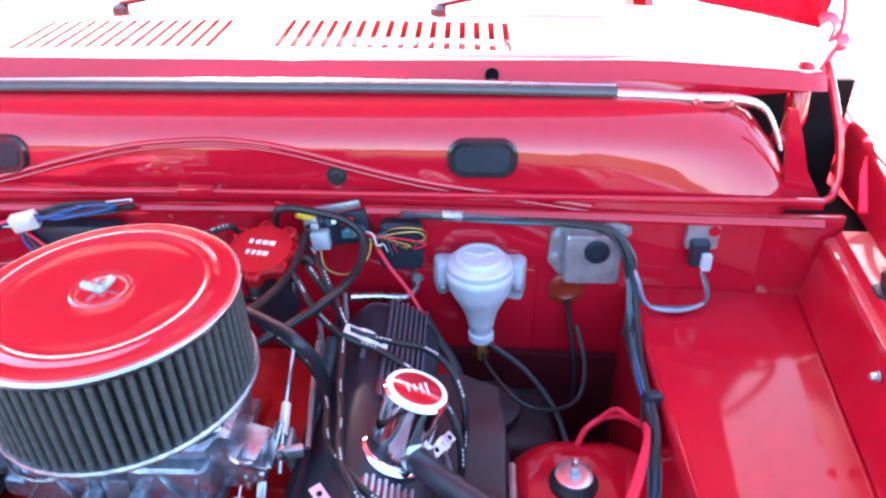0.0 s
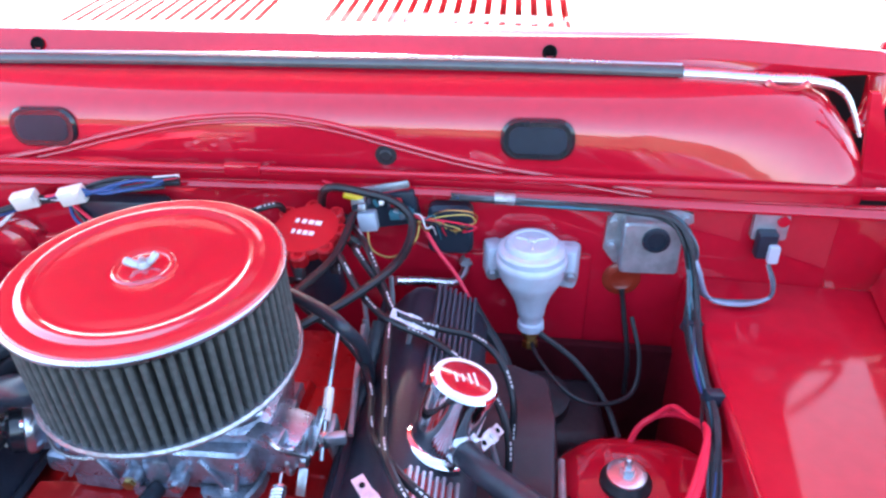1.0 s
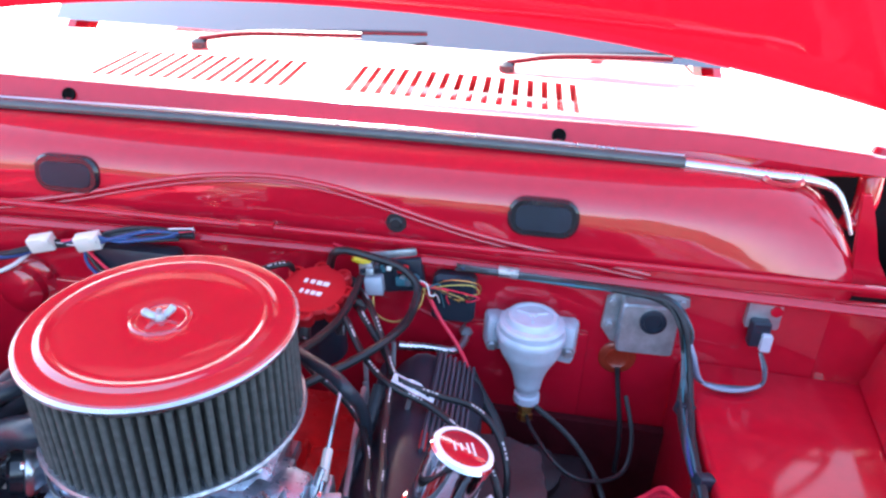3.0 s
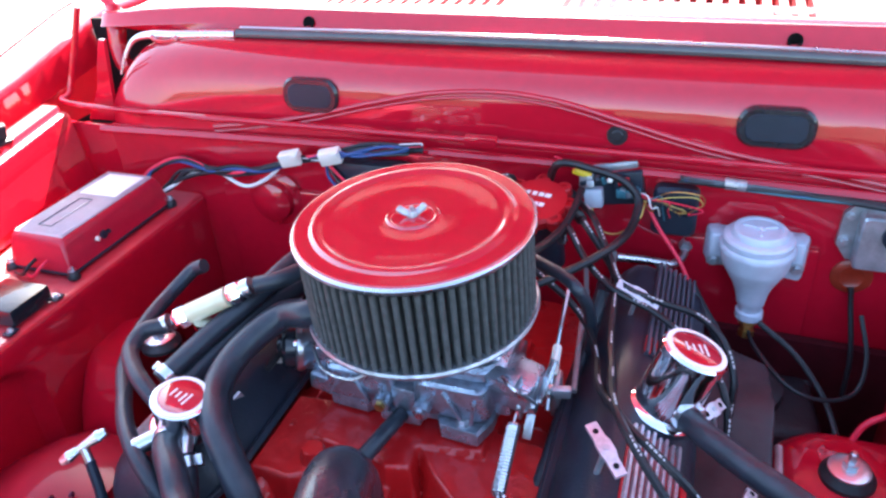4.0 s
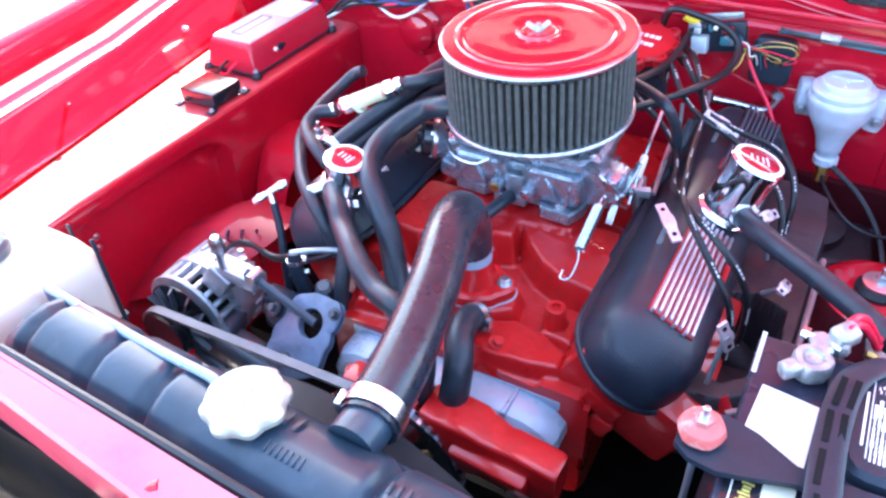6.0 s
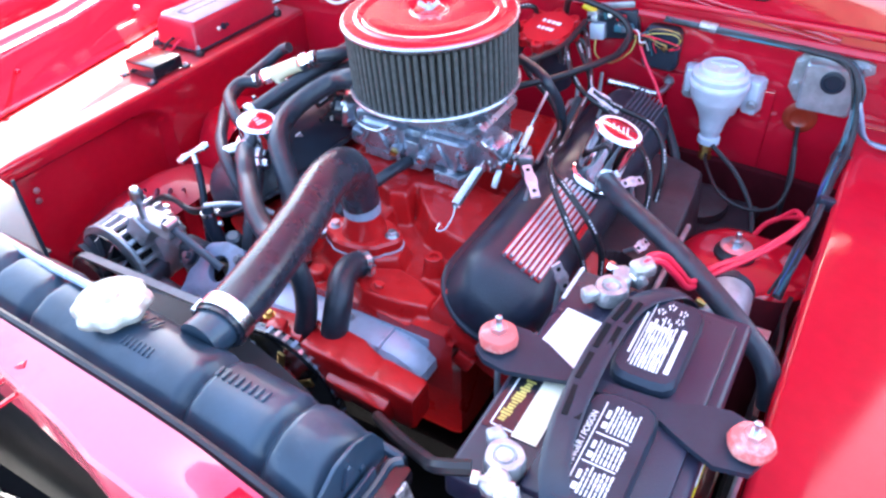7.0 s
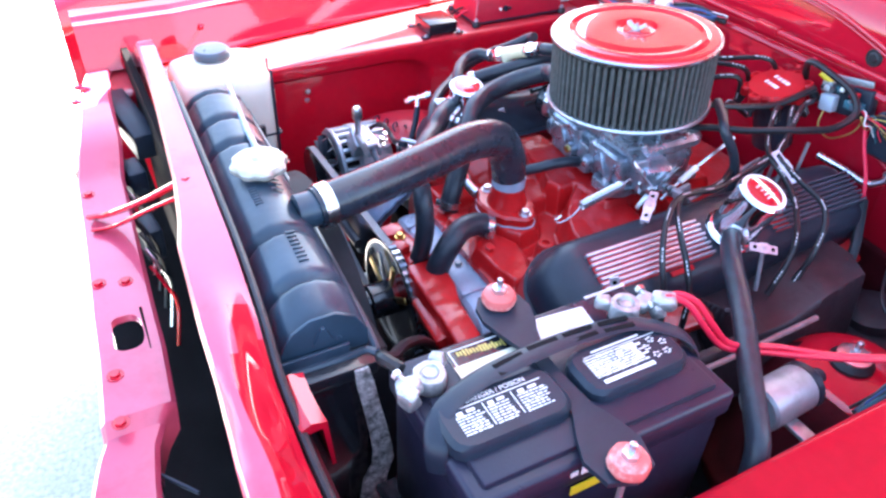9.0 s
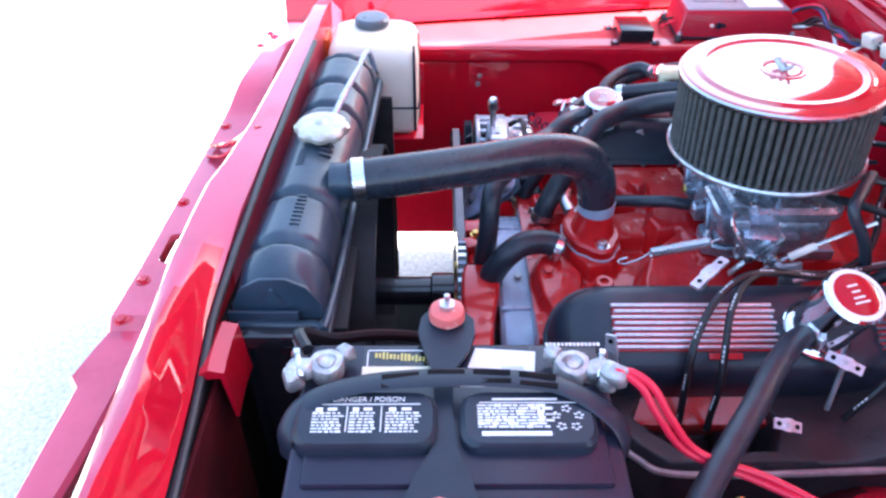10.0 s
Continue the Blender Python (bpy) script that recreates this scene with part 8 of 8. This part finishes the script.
part("slot_shadow", bm, DARK, shell, "dark gaps between the ribs")
bm = B()
lathe(bm, [(0.052, 0.001), (0.0705, 0.002), (0.0720, 0.005), (0.0705, 0.009), (0.055, 0.010)], 56, m)
part("front_rim", bm, ALT_ALU, shell)
bm = B()
lathe(bm, [(0.038, -0.047), (0.041, -0.043), (0.035, -0.037), (0.041, -0.031), (0.038, -0.027), (0.014, -0.022), (0.012, 0.0)], 36, m)
part("pulley", bm, BLACK_GLOSS, alt, "black belt pulley")
for i in range(12):
    a = radians(30 * i)
    bm = B()
    box(bm, m @ Vector((0.042 * math.cos(a), 0.042 * math.sin(a), -0.012)), (0.036, 0.002, 0.014), 0, m3 @ pose(0, 0, 0, 25, 0, math.degrees(a)))
    part("fan_blade", bm, DARK_GREY, alt)
bm = B()
lathe(bm, [(0.020, -0.008), (0.062, -0.006), (0.062, -0.0045), (0.020, -0.006)], 36, m)
part("cooling_fan", bm, BLACK_GLOSS, alt, "dark cooling fan behind the pulley")
for c, s, r in (((0.096, 0.040, 0.090), (0.070, 0.032, 0.022), 6), ((0.058, 0.040, 0.072), (0.040, 0.040, 0.050), 38), ((-0.02, 0.05, -0.080), (0.034, 0.06, 0.034), 0)):
    bm = B()
    box(bm, ALT + Vector(c), s, 0.006, pose(0, 0, 0, 0, r, 0))
    part("mounting_lug", bm, ALT_ALU, alt)
bm = B()
tube(bm, [(-0.312, -0.352, 0.662), (-0.309, -0.355, 0.70), (-0.306, -0.357, 0.735)], 0.0055, 12)
part("adjusting_bolt", bm, STEEL, alt, "bright adjusting bolt")
bm = B()
lathe(bm, [(0.007, 0.0), (0.010, 0.006), (0.010, 0.020), (0.006, 0.026)], 8, axis((-0.306, -0.357, 0.732), (-0.305, -0.358, 0.80)))
part("bolt_head", bm, STEEL, alt, "bright bolt head")
for c in ((-0.335, -0.300, 0.655), (-0.355, -0.285, 0.652)):
    bolt(alt, c, (c[0] + 0.2, c[1] + 0.3, c[2] + 1), 0.006, 0.012, STEEL, "terminal")
bracket = thing("alternator_bracket", (-0.19, -0.35, 0.63), "blue-grey painted bracket plate with a large hole", "bracket")
bm = B()
mm = Matrix.Translation((-0.166, -0.352, 0.652)) @ pose(0, 0, 0, 42, -8, -4)
corners = [(0, 0.042), (40, 0.052), (75, 0.042), (110, 0.042), (150, 0.050), (178, 0.048), (205, 0.066), (228, 0.088), (258, 0.080), (290, 0.072), (325, 0.046), (360, 0.037)]


def plate_reach(d):
    for (a0, r0), (a1, r1) in zip(corners, corners[1:]):
        if a0 <= d <= a1:
            f = (1 - math.cos(math.pi * (d - a0) / (a1 - a0))) / 2
            return r0 + (r1 - r0) * f


turns = [radians(360 * i / 60) for i in range(60)]
loops = []
for hole, z in ((0, 0.002), (0, 0.005), (1, 0.006), (2, 0.006), (3, 0.0045), (3, -0.006)):
    ring = []
    for a in turns:
        r = plate_reach(math.degrees(a)) - (0.002 if hole == 1 else 0.0) if hole < 2 else (0.0215 if hole == 2 else 0.0203)
        ring.append(mm @ Vector((r * math.cos(a), r * math.sin(a), z)))
    loops.append(ring)
made = loft(bm, loops, caps=False)
ring_faces(bm, made[-1], [bm.verts.new(mm @ Vector((plate_reach(math.degrees(a)) * math.cos(a), plate_reach(math.degrees(a)) * math.sin(a), -0.006))) for a in turns])
part("plate", bm, BRACKET_BLUE, bracket)
bm = B()
box(bm, (-0.300, -0.372, 0.535), (0.17, 0.050, 0.085), 0.014, pose(0, 0, 0, 0, 14, 0), 3)
box(bm, (-0.335, -0.362, 0.585), (0.05, 0.06, 0.05), 0.012, pose(0, 0, 0, 0, 14, 10), 3)
tube(bm, [(-0.37, -0.395, 0.545), (-0.30, -0.400, 0.520), (-0.22, -0.398, 0.515)], 0.011, 10)
part("mount_casting", bm, DARK_GREY, bracket, "dark grey mount casting")
bm = B()
lathe(bm, [(0.023, -0.030), (0.0235, 0.000), (0.021, 0.004), (0.013, 0.005), (0.012, 0.012)], 28, mm @ Matrix.Translation((-0.066, 0.004, 0.0)))
part("boss", bm, BLACK_PLASTIC, bracket, "dark round boss")
for x, y in ((-0.066, 0.004), (0.036, 0.022), (-0.02, -0.055)):
    p = mm @ Vector((x, y, 0.011 if x < -0.05 else 0.006))
    bolt(bracket, p, p + (mm.to_3x3() @ Vector((0, 0, 1))), 0.006, 0.008, DARK_GREY)
for c_, s_, r_ in (((-0.236, -0.330, 0.640), (0.06, 0.035, 0.045), 20), ((-0.255, -0.315, 0.605), (0.05, 0.04, 0.05), 10), ((-0.175, -0.300, 0.630), (0.06, 0.05, 0.05), 0)):
    bm = B()
    box(bm, c_, s_, 0.010, pose(0, 0, 0, 8, r_, 12), 3)
    part("bracket_arm", bm, BLACK_PLASTIC, bracket, "black bracket arm")
bm = B()
lathe(bm, [(0.010, 0.0), (0.012, 0.004), (0.012, 0.028), (0.008, 0.032)], 20, axis((-0.180, -0.300, 0.655), (-0.172, -0.312, 0.695)))
part("spacer", bm, DARK_GREY, bracket, "dull round spacer")
arm = thing("adjusting_arm", (-0.25, -0.36, 0.70), "slim grey alternator adjusting arm", "arm")
bm = B()
tube(bm, [(-0.272, -0.350, 0.704), (-0.22, -0.352, 0.684), (-0.158, -0.356, 0.661)], 0.0062, 10, flat=0.45)
part("arm", bm, DARK_GREY, arm)
bm = B()
rod(bm, (-0.256, -0.362, 0.703), (-0.256, -0.340, 0.703), 0.008, 14)
part("pivot", bm, STEEL, arm, "bright pivot bolt")
pipe_ = thing("heater_pipe", (-0.22, -0.295, 0.66), "short dull steel pipe with a bundle of wiring tied to it", "pipe")
bm = B()
tube(bm, [(-0.232, -0.300, 0.714), (-0.205, -0.283, 0.716), (-0.170, -0.262, 0.712), (-0.14, -0.25, 0.70)], 0.0046, 12)
part("tube", bm, ZINC, pipe_)
bm = B()
tube(bm, [(-0.226, -0.300, 0.716), (-0.222, -0.305, 0.69), (-0.215, -0.302, 0.655)], [0.009, 0.011, 0.012], 12)
part("elbow", bm, BLACK_PLASTIC, pipe_, "black elbow")
for k in range(2):
    clamp_ring(pipe_, (-0.224, -0.3025, 0.705 - 0.022 * k), (-0.222, -0.305, 0.68), 0.0105, 0.006)
dip = thing("dipstick", (-0.29, -0.24, 0.66), "bright steel T-handled dipstick in its tube", "dipstick")
bm = B()
tube(bm, [(-0.347, -0.239, 0.727), (-0.340, -0.233, 0.731), (-0.330, -0.226, 0.738), (-0.322, -0.219, 0.743), (-0.312, -0.211, 0.749), (-0.305, -0.205, 0.753)], [0.0045, 0.0075, 0.0045, 0.0055, 0.0075, 0.0045], 10, flat=0.8)
rod(bm, (-0.327, -0.222, 0.740), (-0.318, -0.228, 0.722), 0.0055, 10)
part("handle", bm, STEEL, dip)
bm = B()
tube(bm, [(-0.319, -0.227, 0.724), (-0.308, -0.236, 0.705), (-0.298, -0.246, 0.685), (-0.286, -0.262, 0.655), (-0.272, -0.28, 0.60)], 0.0060, 10)
part("tube", bm, BLACK_PLASTIC, dip, "dark tube")
for k in range(3):
    wire("alternator_wire", [(-0.36, -0.325 + 0.004 * k, 0.672), (-0.345, -0.305, 0.690), (-0.31, -0.296 - 0.003 * k, 0.698 + 0.005 * k), (-0.265, -0.300, 0.697 - 0.003 * k), (-0.228, -0.298, 0.710)], 0.0036, BLACK_WIRE, "black wire from the alternator along the engine", "wire", "alternator wires")
bm = B()
spiral = [(-0.425 + 0.0028 * i, -0.272 + 0.0016 * i + 0.009 * math.cos(i * 0.9), 0.656 + 0.010 * math.sin(i * 0.9)) for i in range(24)]
cw = thing("coiled_wire", (-0.36, -0.285, 0.70), "thin dark coiled wire on the inner fender", "wire")
tube(bm, spiral, 0.0018, 6, 2)
part("coil", bm, PURPLE_WIRE, cw)
for y, z in ((-0.370, 0.657), (-0.367, 0.676)):
    sc = thing("body_screw", (APRON_L, y, z), "bright small screw in the inner fender", "screw", "fender screws")
    bolt(sc, (APRON_L - 0.016, y, z), (1, y, z), 0.0038, 0.003, STEEL, "head")
bm = B()
rows_ = []
for y, z, x, w in ((-0.610, 0.797, 0.334, 0.008), (-0.606, 0.770, 0.335, 0.010), (-0.601, 0.735, 0.336, 0.010), (-0.595, 0.695, 0.337, 0.011), (-0.590, 0.655, 0.337, 0.012), (-0.590, 0.630, 0.337, 0.014), (-0.600, 0.605, 0.337, 0.016), (-0.606, 0.570, 0.337, 0.016), (-0.608, 0.520, 0.337, 0.016)):
    rows_.append([(x + k, y + d, z + 0.002 * noise.noise((y * 90, z * 90, d * 60))) for d, k in ((-w, 0.0), (0.0, 0.002), (w, 0.0), (w, -0.003), (0.0, -0.001), (-w, -0.003))])
loft(bm, rows_)
br = thing("radiator_bracket", (0.355, -0.60, 0.58), "crinkled silver foil strip between radiator and battery", "bracket")
part("strip", bm, FOIL, br)
